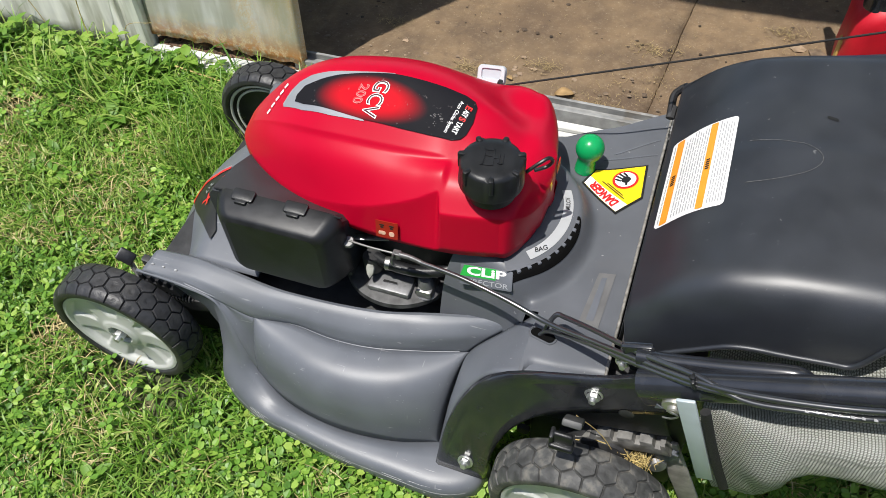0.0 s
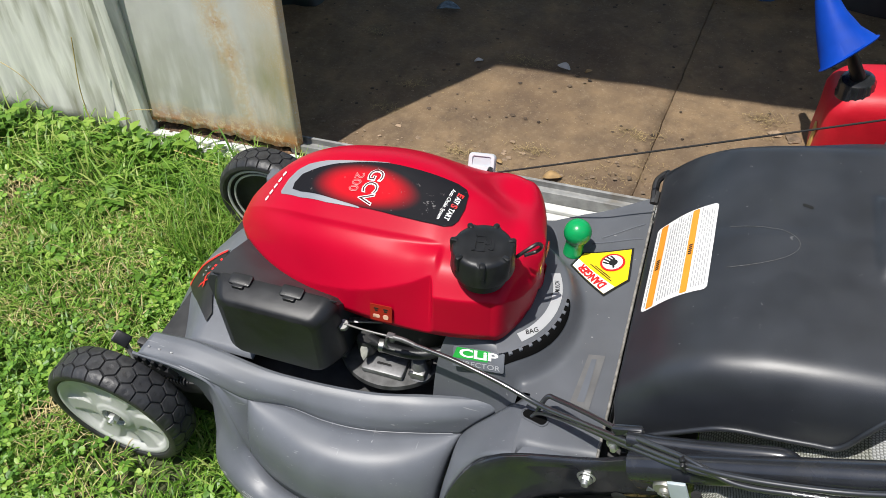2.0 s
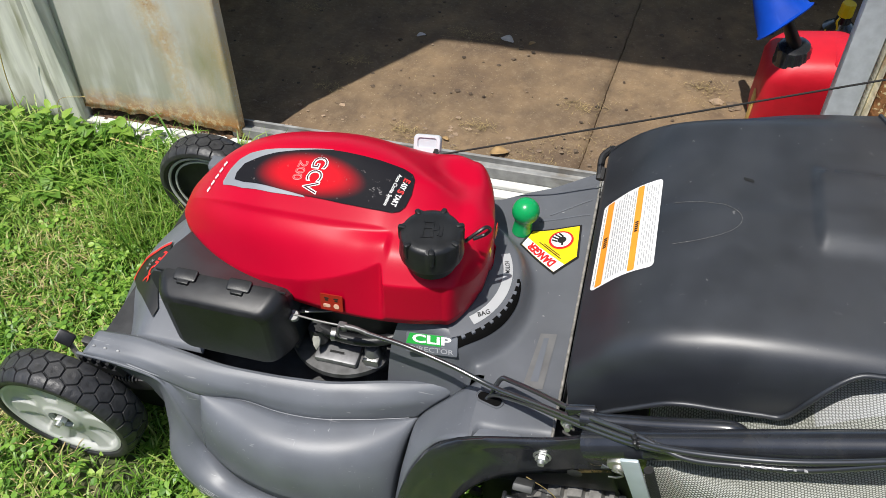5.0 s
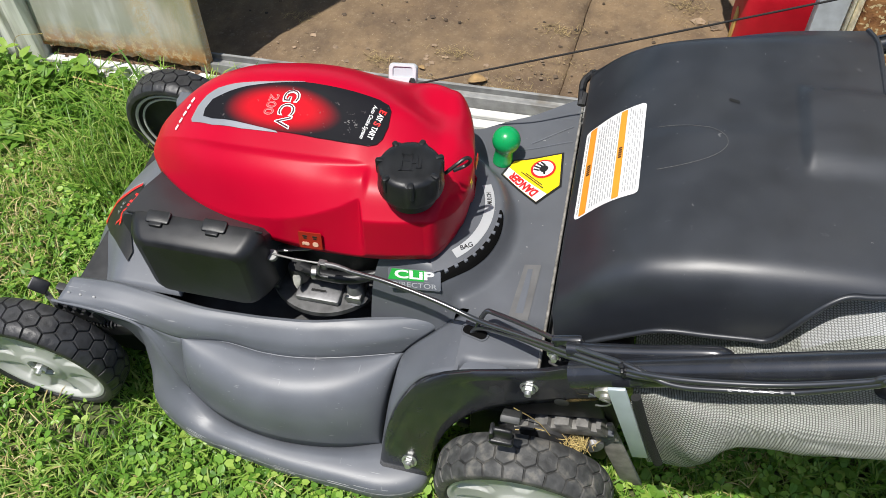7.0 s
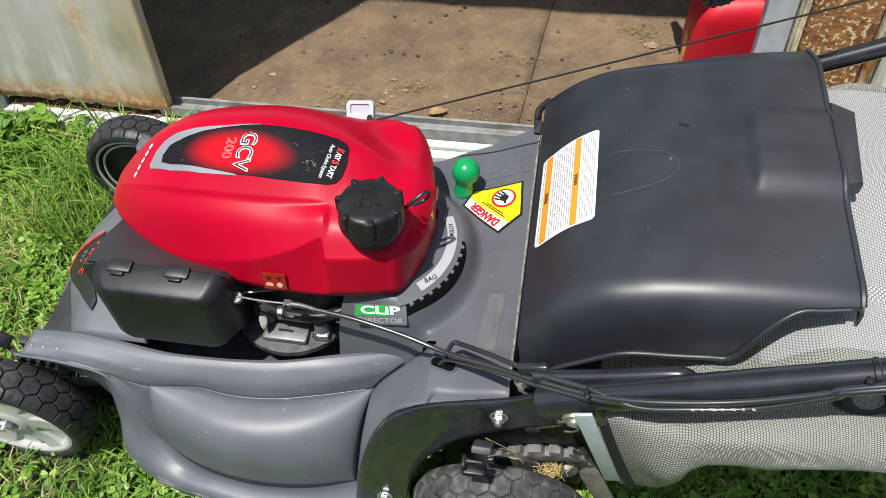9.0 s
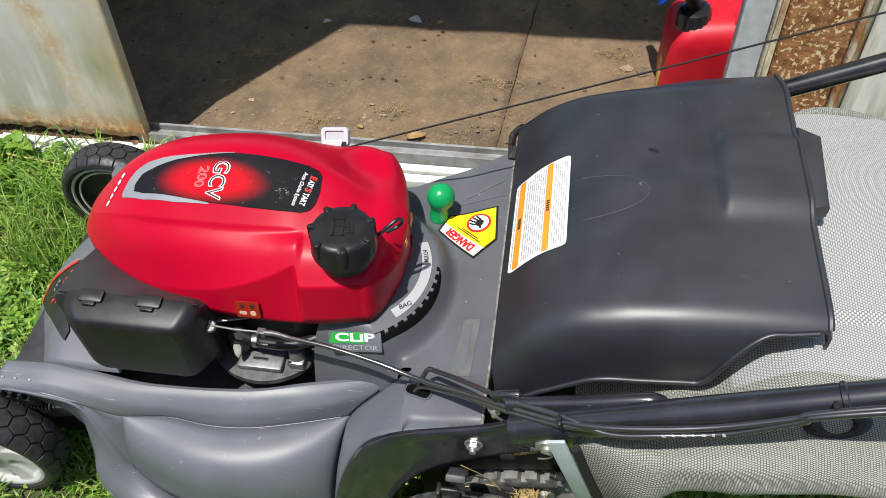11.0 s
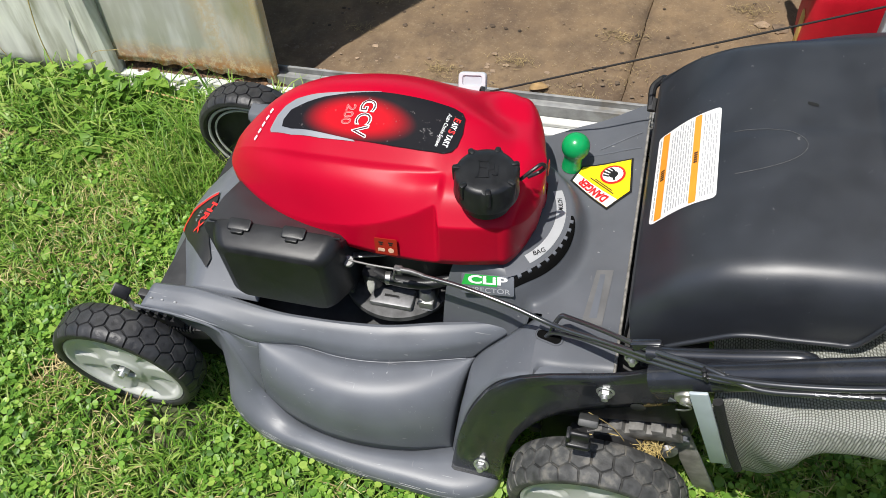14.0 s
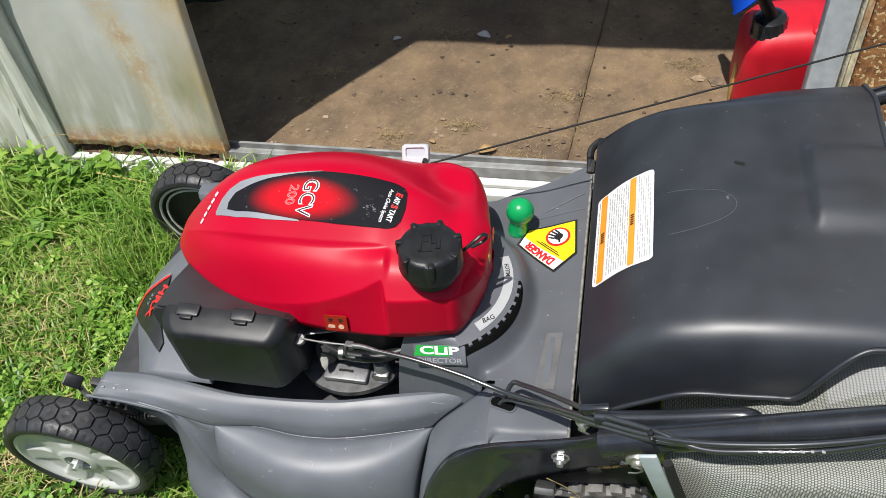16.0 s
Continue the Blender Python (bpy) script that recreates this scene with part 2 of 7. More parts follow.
def lettering(text, size, fit=None, spacing=1.0, bold=0.012):
    """Flat letters, centred on the origin, as a bmesh; fit: the width to stretch them to."""
    cu = bpy.data.curves.new("letters", "FONT")
    cu.body, cu.size, cu.align_x, cu.align_y, cu.space_character = text, size, "CENTER", "CENTER", spacing
    cu.resolution_u, cu.offset = 3, bold * size
    ob = new("letters", cu)
    bpy.context.view_layer.update()
    me = bpy.data.meshes.new_from_object(ob.evaluated_get(bpy.context.evaluated_depsgraph_get()))
    bm = bmesh.new()
    bm.from_mesh(me)
    bpy.data.objects.remove(ob)
    bpy.data.curves.remove(cu)
    bpy.data.meshes.remove(me)
    if fit:
        wide = max(v.co.x for v in bm.verts) - min(v.co.x for v in bm.verts)
        for v in bm.verts:
            v.co.x *= fit / wide
    return bm


def laid(bm, fn):
    """Lays a flat bmesh on a surface: fn takes its x, y."""
    for v in bm.verts:
        v.co = fn(v.co.x, v.co.y)
    return bm


def patch(outline, fn, cut=0):
    """A flat outline laid on a surface as one thin face sheet."""
    bm = bmesh.new()
    f = bm.faces.new([bm.verts.new((x, y, 0)) for x, y in outline])
    if f.normal.z < 0:
        f.normal_flip()
    bmesh.ops.triangulate(bm, faces=bm.faces)
    if cut:
        bmesh.ops.subdivide_edges(bm, edges=bm.edges[:], cuts=cut, use_grid_fill=True)
    bm = laid(bm, fn)
    bmesh.ops.recalc_face_normals(bm, faces=bm.faces)
    if sum(f.normal.z for f in bm.faces) < 0:
        bmesh.ops.reverse_faces(bm, faces=bm.faces)
    return bm


def bolt(parent, at, way, r=0.0075, name="bolt"):
    q = Vector(way).to_track_quat("Z", "Y").to_matrix().to_4x4()
    m = Matrix.Translation(at) @ q
    bm = lathe([(0, 0), (r * 1.35, 0), (r * 1.35, 0.0015), (r, 0.0018)], 24, m)
    hexa = prism([(r * 0.95 * math.cos(a), r * 0.95 * math.sin(a)) for a in [k * math.pi / 3 for k in range(6)]], 0.006, 0.0008, m @ Matrix.Translation((0, 0, 0.0012)))
    join(bm, hexa)
    join(bm, lathe([(0, 0.012), (r * 0.5, 0.0115), (r * 0.55, 0.005)], 16, m))
    return part(name, bm, ZINC, parent, "zinc-plated hex bolt")


# ---- materials of the setting ----
def leafy(name, tones, rough=0.45, through=0.3):
    """Leaf material: colour picked leaf by leaf, with light passing through."""
    m = bpy.data.materials.new(name)
    m.use_nodes = True
    n, l = m.node_tree.nodes, m.node_tree.links
    b = n["Principled BSDF"]
    g = n.new("ShaderNodeNewGeometry")
    r = n.new("ShaderNodeValToRGB")
    while len(r.color_ramp.elements) < len(tones):
        r.color_ramp.elements.new(0.5)
    for k, c in enumerate(tones):
        r.color_ramp.elements[k].position = k / (len(tones) - 1)
        r.color_ramp.elements[k].color = (*c, 1)
    co = n.new("ShaderNodeTexCoord")
    t = n.new("ShaderNodeTexNoise")
    t.inputs["Scale"].default_value, t.inputs["Detail"].default_value = 5.0, 5
    l.new(co.outputs["Object"], t.inputs["Vector"])
    ad = n.new("ShaderNodeMath")
    ad.operation = "MULTIPLY_ADD"
    ad.inputs[1].default_value, ad.inputs[2].default_value = 0.9, -0.45
    l.new(t.outputs["Fac"], ad.inputs[0])
    su = n.new("ShaderNodeMath")
    su.operation, su.use_clamp = "ADD", True
    l.new(ad.outputs[0], su.inputs[0])
    l.new(g.outputs["Random Per Island"], su.inputs[1])
    l.new(su.outputs[0], r.inputs[0])
    l.new(r.outputs[0], b.inputs["Base Color"])
    b.inputs["Roughness"].default_value = rough
    b.inputs["Specular IOR Level"].default_value = 0.35
    tr = n.new("ShaderNodeBsdfTranslucent")
    l.new(r.outputs[0], tr.inputs["Color"])
    mx = n.new("ShaderNodeMixShader")
    mx.inputs[0].default_value = through
    l.new(b.outputs[0], mx.inputs[1])
    l.new(tr.outputs[0], mx.inputs[2])
    l.new(mx.outputs[0], n["Material Output"].inputs["Surface"])
    return m


SOIL = mat("lawn_soil", (0.040, 0.050, 0.018), 0.9, var=0.5, scale=30, bump=1.0, bump_scale=120, second=(0.095, 0.110, 0.038), stain=(0.22, 0.17, 0.085), stain_scale=6, stain_at=(0.55, 0.75))
FLOOR = mat("dirty_floor", (0.138, 0.094, 0.056), 0.85, var=0.2, scale=14, bump=1.0, bump_scale=90, second=(0.236, 0.160, 0.090), stain=(0.098, 0.063, 0.040), stain_scale=3.3, stain_at=(0.48, 0.72))
fn_, fl_ = FLOOR.node_tree.nodes, FLOOR.node_tree.links
fb = fn_["Principled BSDF"]
fcol = fb.inputs["Base Color"].links[0].from_socket
fco = fn_.new("ShaderNodeTexCoord")
for scale, lo, hi, colour, most in ((55, 0.50, 0.66, (0.32, 0.24, 0.15), 0.28), (24, 0.52, 0.70, (0.105, 0.070, 0.045), 0.7), (220, 0.60, 0.70, (0.46, 0.38, 0.26), 0.7), (150, 0.62, 0.72, (0.06, 0.042, 0.03), 0.8)):
    ft = fn_.new("ShaderNodeTexNoise")
    ft.inputs["Scale"].default_value, ft.inputs["Detail"].default_value, ft.inputs["Roughness"].default_value = scale, 9, 0.7
    fl_.new(fco.outputs["Object"], ft.inputs["Vector"])
    fr = fn_.new("ShaderNodeMapRange")
    fr.inputs[1].default_value, fr.inputs[2].default_value, fr.inputs[4].default_value = lo, hi, most
    fl_.new(ft.outputs["Fac"], fr.inputs[0])
    fm = fn_.new("ShaderNodeMix")
    fm.data_type = "RGBA"
    fl_.new(fr.outputs[0], fm.inputs[0])
    fl_.new(fcol, fm.inputs[6])
    fm.inputs[7].default_value = (*colour, 1)
    fcol = fm.outputs[2]
fl_.new(fcol, fb.inputs["Base Color"])
CRACK = mat("joint_dark", (0.02, 0.016, 0.012), 0.9)
TIN = mat("painted_tin", (0.70, 0.70, 0.63), 0.65, var=0.2, scale=34, bump=0.15, bump_scale=60, stain=(0.30, 0.30, 0.21), stain_scale=30, stain_at=(0.48, 0.70), stretch=(1, 1, 0.12))
GALV = mat("galvanised_steel", (0.50, 0.52, 0.54), 0.5, 0.1, var=0.12, scale=60, bump=0.1)
WHITEBOARD = mat("white_board", (0.66, 0.66, 0.62), 0.6, var=0.12, scale=20, bump=0.2, stain=(0.36, 0.33, 0.25), stain_scale=14, stain_at=(0.55, 0.8))
RUST = mat("flaking_rust", (0.17, 0.062, 0.022), 0.85, var=0.3, scale=60, bump=1.0, bump_scale=120, second=(0.44, 0.21, 0.075), stain=(0.72, 0.56, 0.30), stain_scale=150, stain_at=(0.565, 0.60))
RUSTEDGE = mat("rusty_paint_edge", (0.66, 0.60, 0.44), 0.8, var=0.3, scale=60, bump=0.6, bump_scale=150, stain=(0.42, 0.19, 0.05), stain_scale=24, stain_at=(0.52, 0.62), stretch=(1, 1, 0.35))
BACKDROP = mat("backdrop_wall", (0.40, 0.38, 0.34), 0.9, var=0.3, scale=8)
# unseen shed shell, kept pale so it bounces light onto the floor
INSIDE = mat("shed_inside", (0.82, 0.79, 0.73), 0.9, var=0.3, scale=8)
CLUMP = mat("dirt_clump", (0.25, 0.18, 0.12), 0.95, var=0.4, scale=60, bump=0.8, bump_scale=200, island=0.4)

# rusty door paint: rust climbing from the foot and the free edge, in shapes of its own
DOOR = mat("rusty_door_paint", (0.61, 0.61, 0.56), 0.5, var=0.08, scale=15, bump=0.2, bump_scale=80)
dn, dl = DOOR.node_tree.nodes, DOOR.node_tree.links
dco = dn.new("ShaderNodeTexCoord")
dsx = dn.new("ShaderNodeSeparateXYZ")
dl.new(dco.outputs["Object"], dsx.inputs[0])


def ramp_of(value, lo, hi):
    r = dn.new("ShaderNodeMapRange")
    r.inputs[1].default_value, r.inputs[2].default_value = lo, hi
    dl.new(value, r.inputs[0])
    return r.outputs[0]


def op(kind, a, b):
    q = dn.new("ShaderNodeMath")
    q.operation, q.use_clamp = kind, kind != "MULTIPLY_ADD"
    for k, v in enumerate((a, b)):
        if isinstance(v, (int, float)):
            q.inputs[k].default_value = v
        else:
            dl.new(v, q.inputs[k])
    return q.outputs[0]


def dnoise(scale, stretch=(1, 1, 1)):
    mp = dn.new("ShaderNodeMapping")
    mp.inputs["Scale"].default_value = stretch
    dl.new(dco.outputs["Object"], mp.inputs[0])
    t = dn.new("ShaderNodeTexNoise")
    t.inputs["Scale"].default_value, t.inputs["Detail"].default_value = scale, 8
    dl.new(mp.outputs[0], t.inputs[0])
    return t.outputs["Fac"]


# speckle cells of crazed paint, thin rust veil in streaks, solid rust at the foot
def craze(scale):
    t = dn.new("ShaderNodeTexVoronoi")
    t.feature = "DISTANCE_TO_EDGE"
    t.inputs["Scale"].default_value = scale
    dl.new(dco.outputs["Object"], t.inputs["Vector"])
    return t.outputs["Distance"]


def plus(a, k, b):
    q = dn.new("ShaderNodeMath")
    q.operation = "MULTIPLY_ADD"
    dl.new(a, q.inputs[0])
    q.inputs[1].default_value = k
    dl.new(b, q.inputs[2])
    return q.outputs[0]


wander = plus(dnoise(7, (1, 1, 0.6)), 0.10, plus(dsx.outputs[2], 0.31, dsx.outputs[0]))
band = op("MULTIPLY", ramp_of(wander, -0.090, -0.055), ramp_of(wander, 0.010, -0.030))
flake = ramp_of(craze(260), 0.02, 0.12)
veil = op("MULTIPLY", band, op("MULTIPLY", ramp_of(dnoise(120), 0.32, 0.52), flake))
spots_ = op("MULTIPLY", band, op("MULTIPLY", ramp_of(dnoise(22), 0.46, 0.60), ramp_of(craze(260), 0.10, 0.03)))
edge = op("MULTIPLY", ramp_of(dsx.outputs[0], -0.125, -0.050), op("MULTIPLY", ramp_of(dnoise(14, (1, 1, 0.4)), 0.24, 0.50), ramp_of(craze(240), 0.01, 0.08)))
foot = op("MULTIPLY", ramp_of(dsx.outputs[2], 0.115, 0.068), op("MULTIPLY", ramp_of(dnoise(30), 0.22, 0.46), ramp_of(dnoise(160), 0.22, 0.48)))
moss = op("MULTIPLY", ramp_of(dsx.outputs[0], -0.16, -0.08), op("MULTIPLY", ramp_of(dnoise(9, (1, 1, 0.5)), 0.50, 0.66), ramp_of(dsx.outputs[2], 0.36, 0.2)))
scale_ = op("MULTIPLY", ramp_of(dsx.outputs[2], 0.130, 0.085), op("MULTIPLY", ramp_of(dnoise(70), 0.50, 0.58), ramp_of(craze(300), 0.03, 0.10)))
grime = op("MULTIPLY", ramp_of(dsx.outputs[2], 0.36, 0.10), ramp_of(dnoise(34, (1, 1, 0.10)), 0.40, 0.60))
base_col = dn["Principled BSDF"].inputs["Base Color"].links[0].from_socket
for fac, colour, most in ((veil, (0.62, 0.47, 0.25), 0.85), (spots_, (0.46, 0.23, 0.08), 0.9), (edge, (0.60, 0.43, 0.18), 0.95), (moss, (0.28, 0.28, 0.11), 0.85), (grime, (0.34, 0.34, 0.25), 0.75), (foot, (0.48, 0.20, 0.05), 1.0), (scale_, (0.70, 0.58, 0.36), 0.75)):
    mx = dn.new("ShaderNodeMix")
    mx.data_type = "RGBA"
    dl.new(op("MULTIPLY", fac, most), mx.inputs[0])
    dl.new(base_col, mx.inputs[6])
    mx.inputs[7].default_value = (*colour, 1)
    base_col = mx.outputs[2]
dl.new(base_col, dn["Principled BSDF"].inputs["Base Color"])


# ---- ground ----
def structure(name, bm, material, label="", sharp=38, thick=0.0):
    return tagged(part(name, bm, material, None, label, sharp, thick), kind="structure")


rows = []
gx = np.r_[-60, -20, -6, np.linspace(-2, 3, 51), 6, 20, 60]
gy = np.r_[-60, -20, -6, np.linspace(-2, 0.36, 25), 0.40, 6, 20, 60]
for x in gx:
    rows.append([(x, y, 0.0 + (0.006 * noise.noise((x * 4, y * 4, 0)) if -2 < x < 3 and -2 < y < 0.36 else -0.004)) for y in gy])
bm, _ = sheet(rows, flip=True)
structure("ground", bm, SOIL, "lawn soil under clover and grass")


# ---- shed ----
def lean(z):
    return 0.40 + 0.13 * min(z, 0.45)


# floor in two slabs with an open joint
FZ = 0.022
JX = (0.630, 0.098)


def joint_x(y):
    return JX[0] + JX[1] * (y - 0.45) + 0.003 * noise.noise((y * 14, 3, 0)) + 0.0016 * noise.noise((y * 70, 5, 0))


for nm, a, b in (("floor_1", None, -0.0009), ("floor_2", 0.0009, None)):
    rows = []
    for y in np.r_[np.linspace(0.434, 1.5, 90), 2.0, 3.2]:
        x0 = -1.4 if a is None else joint_x(y) + a
        x1 = joint_x(y) + b if b is not None else 2.8
        xs = np.linspace(x0, x1, 90)
        rows.append([(x, y, FZ + 0.0035 * noise.noise((x * 9, y * 9, 1)) + 0.0015 * noise.noise((x * 40, y * 40, 2))) for x in xs])
    bm, vs = sheet(rows, flip=False)
    bmesh.ops.recalc_face_normals(bm, faces=bm.faces)
    if sum(f.normal.z for f in bm.faces) < 0:
        bmesh.ops.reverse_faces(bm, faces=bm.faces)
    structure(nm, bm, FLOOR, "brown dirt-covered shed floor slab", thick=0.02)
structure("floor_bed", box(-1.4, 2.8, 0.432, 3.2, -0.02, -0.004), CRACK, "dark bed below the floor joint")

# sill channel and white board
bm = box(-0.06, 2.6, 0.404, 0.412, 0.03, 0.064, 0.001)
box(-0.06, 2.6, 0.4125, 0.430, 0.048, 0.054, 0.001, 1, bm)
box(-0.40, 2.6, 0.430, 0.436, 0.02, 0.066, 0.001, 1, bm)
structure("sill", bm, mat("dull_sill_steel", (0.30, 0.30, 0.29), 0.6, 0.2, var=0.25, scale=40, bump=0.2, stain=(0.20, 0.17, 0.13), stain_scale=18, stain_at=(0.55, 0.75)), "grey galvanised steel door sill channel")
bm = box(-0.44, 2.6, 0.366, 0.403, -0.01, 0.030, 0.002)
box(-0.44, 2.6, 0.385, 0.4035, 0.030, 0.040, 0.002, 1, bm)
structure("sill_board", bm, WHITEBOARD, "chipped white painted board along the sill")

# left door: a bowed sheet with a folded free edge
rows = []
for z in np.r_[np.linspace(0.057, 0.5, 30), 1.0, 1.85]:
    rows.append([(x, lean(z) - 0.006 + 0.004 * math.sin((x + 0.4) * 9) + (0.003 * noise.noise((x * 25, z * 3, 0)) if z < 0.1 else 0), z + (0.006 * noise.noise((x * 40, 0, 5)) + 0.004 * noise.noise((x * 130, 0, 8)) + 0.008 * float(smooth(-0.15, -0.36, x))) * max(0.0, 1 - (z - 0.057) / 0.12)) for x in np.linspace(-0.392, -0.038, 46)])
bm, _ = sheet(rows, flip=True)
bmesh.ops.recalc_face_normals(bm, faces=bm.faces)
door = structure("door_1", bm, DOOR, "white sheet-metal shed door, rusty along its foot and edge", thick=0.003)
rows = [[(-0.038 + dx, lean(z) - 0.006 + dy, z) for dx, dy in ((-0.010, -0.0015), (0.0, -0.003), (0.002, 0.0), (0.002, 0.016), (-0.006, 0.018))] for z in np.r_[np.linspace(0.050, 0.5, 20), 1.85]]
bm, _ = sheet(rows)
bmesh.ops.recalc_face_normals(bm, faces=bm.faces)
part("door_edge", bm, DOOR, door, "folded rusty door edge", thick=0.0015)


# left wall: trim post and ribbed sheet
def upright(x0, x1, proud, z0, material, name, label, top=1.9, steps=((0, 0), (0.2, 1), (0.8, 1), (1, 0)), swell=0.0):
    rows = []
    for z in np.r_[np.linspace(z0, 0.5, 12), 1.0, top]:
        rows.append([(x0 + (x1 - x0) * f, lean(z) - proud * h * (1 + swell * min(z, 0.5)), z) for f, h in steps])
    bm, _ = sheet(rows, flip=True)
    bmesh.ops.recalc_face_normals(bm, faces=bm.faces)
    return structure(name, bm, material, label, thick=0.003)


upright(-0.440, -0.392, 0.022, -0.01, TIN, "trim_1", "weathered white sheet-metal door trim", swell=2.6, steps=((0, 0.1), (0.04, 0.6), (0.12, 0.75), (0.45, 0.75), (0.52, 1.0), (0.90, 1.0), (1.0, 0.8), (1.0, -0.2)))
xs, hs = [], []
for k in range(5):
    c = -0.478 - 0.45 * k
    xs += [c + 0.030, c + 0.012, c + 0.006, c - 0.006, c - 0.018, c - 0.40]
    hs += [0.0, 0.0, 1.0, 1.0, 0.0, 0.0]
rows = [[(x, lean(z) + 0.004 - 0.006 * h, z) for x, h in zip(xs, hs)] for z in np.r_[np.linspace(-0.01, 0.5, 10), 1.9]]
bm, _ = sheet(rows)
bmesh.ops.recalc_face_normals(bm, faces=bm.faces)
structure("wall_1", bm, TIN, "weathered white ribbed sheet-metal shed wall", thick=0.002)

# right jamb: galvanised post, rusted rib and white sheet
upright(1.002, 1.046, 0.010, 0.02, GALV, "door_post", "dull galvanised steel door post", steps=((0, -1.5), (0.0, 0.9), (0.06, 1.0), (0.94, 1.0), (1.0, 0.6)))
upright(1.046, 1.064, 0.016, 0.02, RUSTEDGE, "trim_2", "rusty paint-flaked sheet edge", steps=((0, 0.2), (0.2, 1), (0.5, 0.3), (0.8, 0.9), (1, 0.4)))
upright(1.064, 1.168, 0.012, 0.02, RUST, "wall_2", "flaking rusted sheet-metal wall strip", steps=((0, 0.4), (0.06, 1.0), (0.5, 0.85), (0.94, 1.0), (1, 0.5)))
upright(1.168, 1.190, 0.016, 0.02, RUSTEDGE, "trim_3", "rusty paint-flaked sheet edge", steps=((0, 0.3), (0.3, 1), (0.6, 0.6), (1, 0.2)))
# front past this sheet is out of view, left open to admit skylight
upright(1.190, 1.62, 0.004, 0.02, TIN, "wall_3", "white sheet-metal shed wall, unseen front beyond left open for skylight", steps=((0, 1), (0.5, 1), (0.53, 3), (0.60, 3), (0.63, 1), (1, 1)))
# header set by its floor shadow; closing walls and roof unseen, pale for bounce
structure("header", box(-0.45, 3.0, 0.430, 0.47, 1.71, 2.1), TIN, "sheet-metal header over the door")
# gap in this unseen wall is added so skylight reaches the shaded floor
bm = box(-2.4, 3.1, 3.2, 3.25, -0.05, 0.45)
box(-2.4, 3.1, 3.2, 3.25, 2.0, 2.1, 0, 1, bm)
structure("wall_back", bm, INSIDE, "unseen shed back wall with a gap added for skylight")
structure("wall_left", box(-2.45, -2.4, 0.45, 3.25, -0.05, 2.1), INSIDE, "unseen inside of the shed's side wall, pale for bounce")
structure("wall_front", box(-2.4, -0.36, 0.480, 0.490, -0.05, 2.1), INSIDE, "unseen inside of the shed's front wall, pale for bounce")
# unseen wall added behind the viewpoint to shape reflections and bounce light
structure("wall_backdrop", box(-9, 9, -5.2, -5.0, -0.05, 4.2), BACKDROP, "unseen plain wall added behind for reflections and bounce")
structure("ceiling", box(-2.45, 3.1, 0.40, 3.25, 2.1, 2.13), INSIDE, "unseen shed roof sheet, pale for bounce")

# ---- lawn: blades, clover, broad weeds and dry thatch ----
rs = np.random.RandomState(11)


def lawn_points(n, keep_far=0.35):
    """Places on the lawn: outside the wheels and the deck's middle, denser near the mower's near side."""
    p = np.stack([rs.uniform(-1.25, 1.5, n), rs.uniform(-0.72, 0.372, n)], 1)
    x, y = p[:, 0], p[:, 1]
    hidden = (x > 0.18) & (x < 0.76) & (y > -0.19)
    hidden |= (x > 0.9) & (y > -0.02)
    trod = (np.hypot(x - 0.005, (y + 0.285) * 1.6) < 0.10) | (np.hypot(x - 0.69, (y + 0.335) * 1.6) < 0.10)
    hidden |= trod & (rs.uniform(0, 1, n) < 0.7)
    wheel = (np.abs(x) < 0.055) & (np.abs(np.abs(y + 0.012) - 0.234) < 0.028)
    wheel |= (np.abs(x - 0.695) < 0.055) & (np.abs(np.abs(y + 0.012) - 0.234) < 0.028)
    return p[~(hidden | wheel)]


def field(points, salt):
    return np.array([noise.noise((x * 6 + salt, y * 6, salt)) for x, y in points])


def blades(name, pts, length, width, lean_most, material, label, category, z0=0.0, curl=0.5):
    n = len(pts)
    L = length * rs.uniform(0.5, 1.25, n)
    a = rs.uniform(0, 2 * math.pi, n)
    tilt = lean_most * rs.uniform(0.05, 1, n) ** 0.7
    d = np.stack([np.cos(a), np.sin(a)], 1)
    side = np.stack([-np.sin(a + rs.uniform(-0.6, 0.6, n)), np.cos(a)], 1) * (width * rs.uniform(0.6, 1.3, n))[:, None]
    verts = np.zeros((n, 7, 3))
    for k, (f, w) in enumerate(((0.0, 0.7), (0.4, 1.0), (0.75, 0.75))):
        bend = tilt * (f + curl * f * f)
        h = L * f * np.cos(bend * 0.7)
        out = L * f * np.sin(bend)
        c = pts + d * out[:, None]
        verts[:, 2 * k, :2], verts[:, 2 * k + 1, :2] = c - side * w / 2, c + side * w / 2
        verts[:, 2 * k, 2] = verts[:, 2 * k + 1, 2] = z0 + h
    bend = tilt * (1 + curl)
    verts[:, 6, :2] = pts + d * (L * np.sin(np.minimum(bend, 1.9)))[:, None]
    verts[:, 6, 2] = z0 + L * np.cos(bend * 0.72)
    verts[:, :, 2] = np.maximum(verts[:, :, 2], 0.001)
    base = (np.arange(n) * 7)[:, None]
    quads = np.concatenate([base + np.array([[0, 1, 3, 2]]), base + np.array([[2, 3, 5, 4]])])
    tris = base + np.array([[4, 5, 6]])
    me = bpy.data.meshes.new(name)
    me.from_pydata(verts.reshape(-1, 3).tolist(), [], quads.tolist() + tris.tolist())
    me.materials.append(material)
    for p in me.polygons:
        p.use_smooth = True
    return tagged(new(name, me), label, category, kind="stuff")


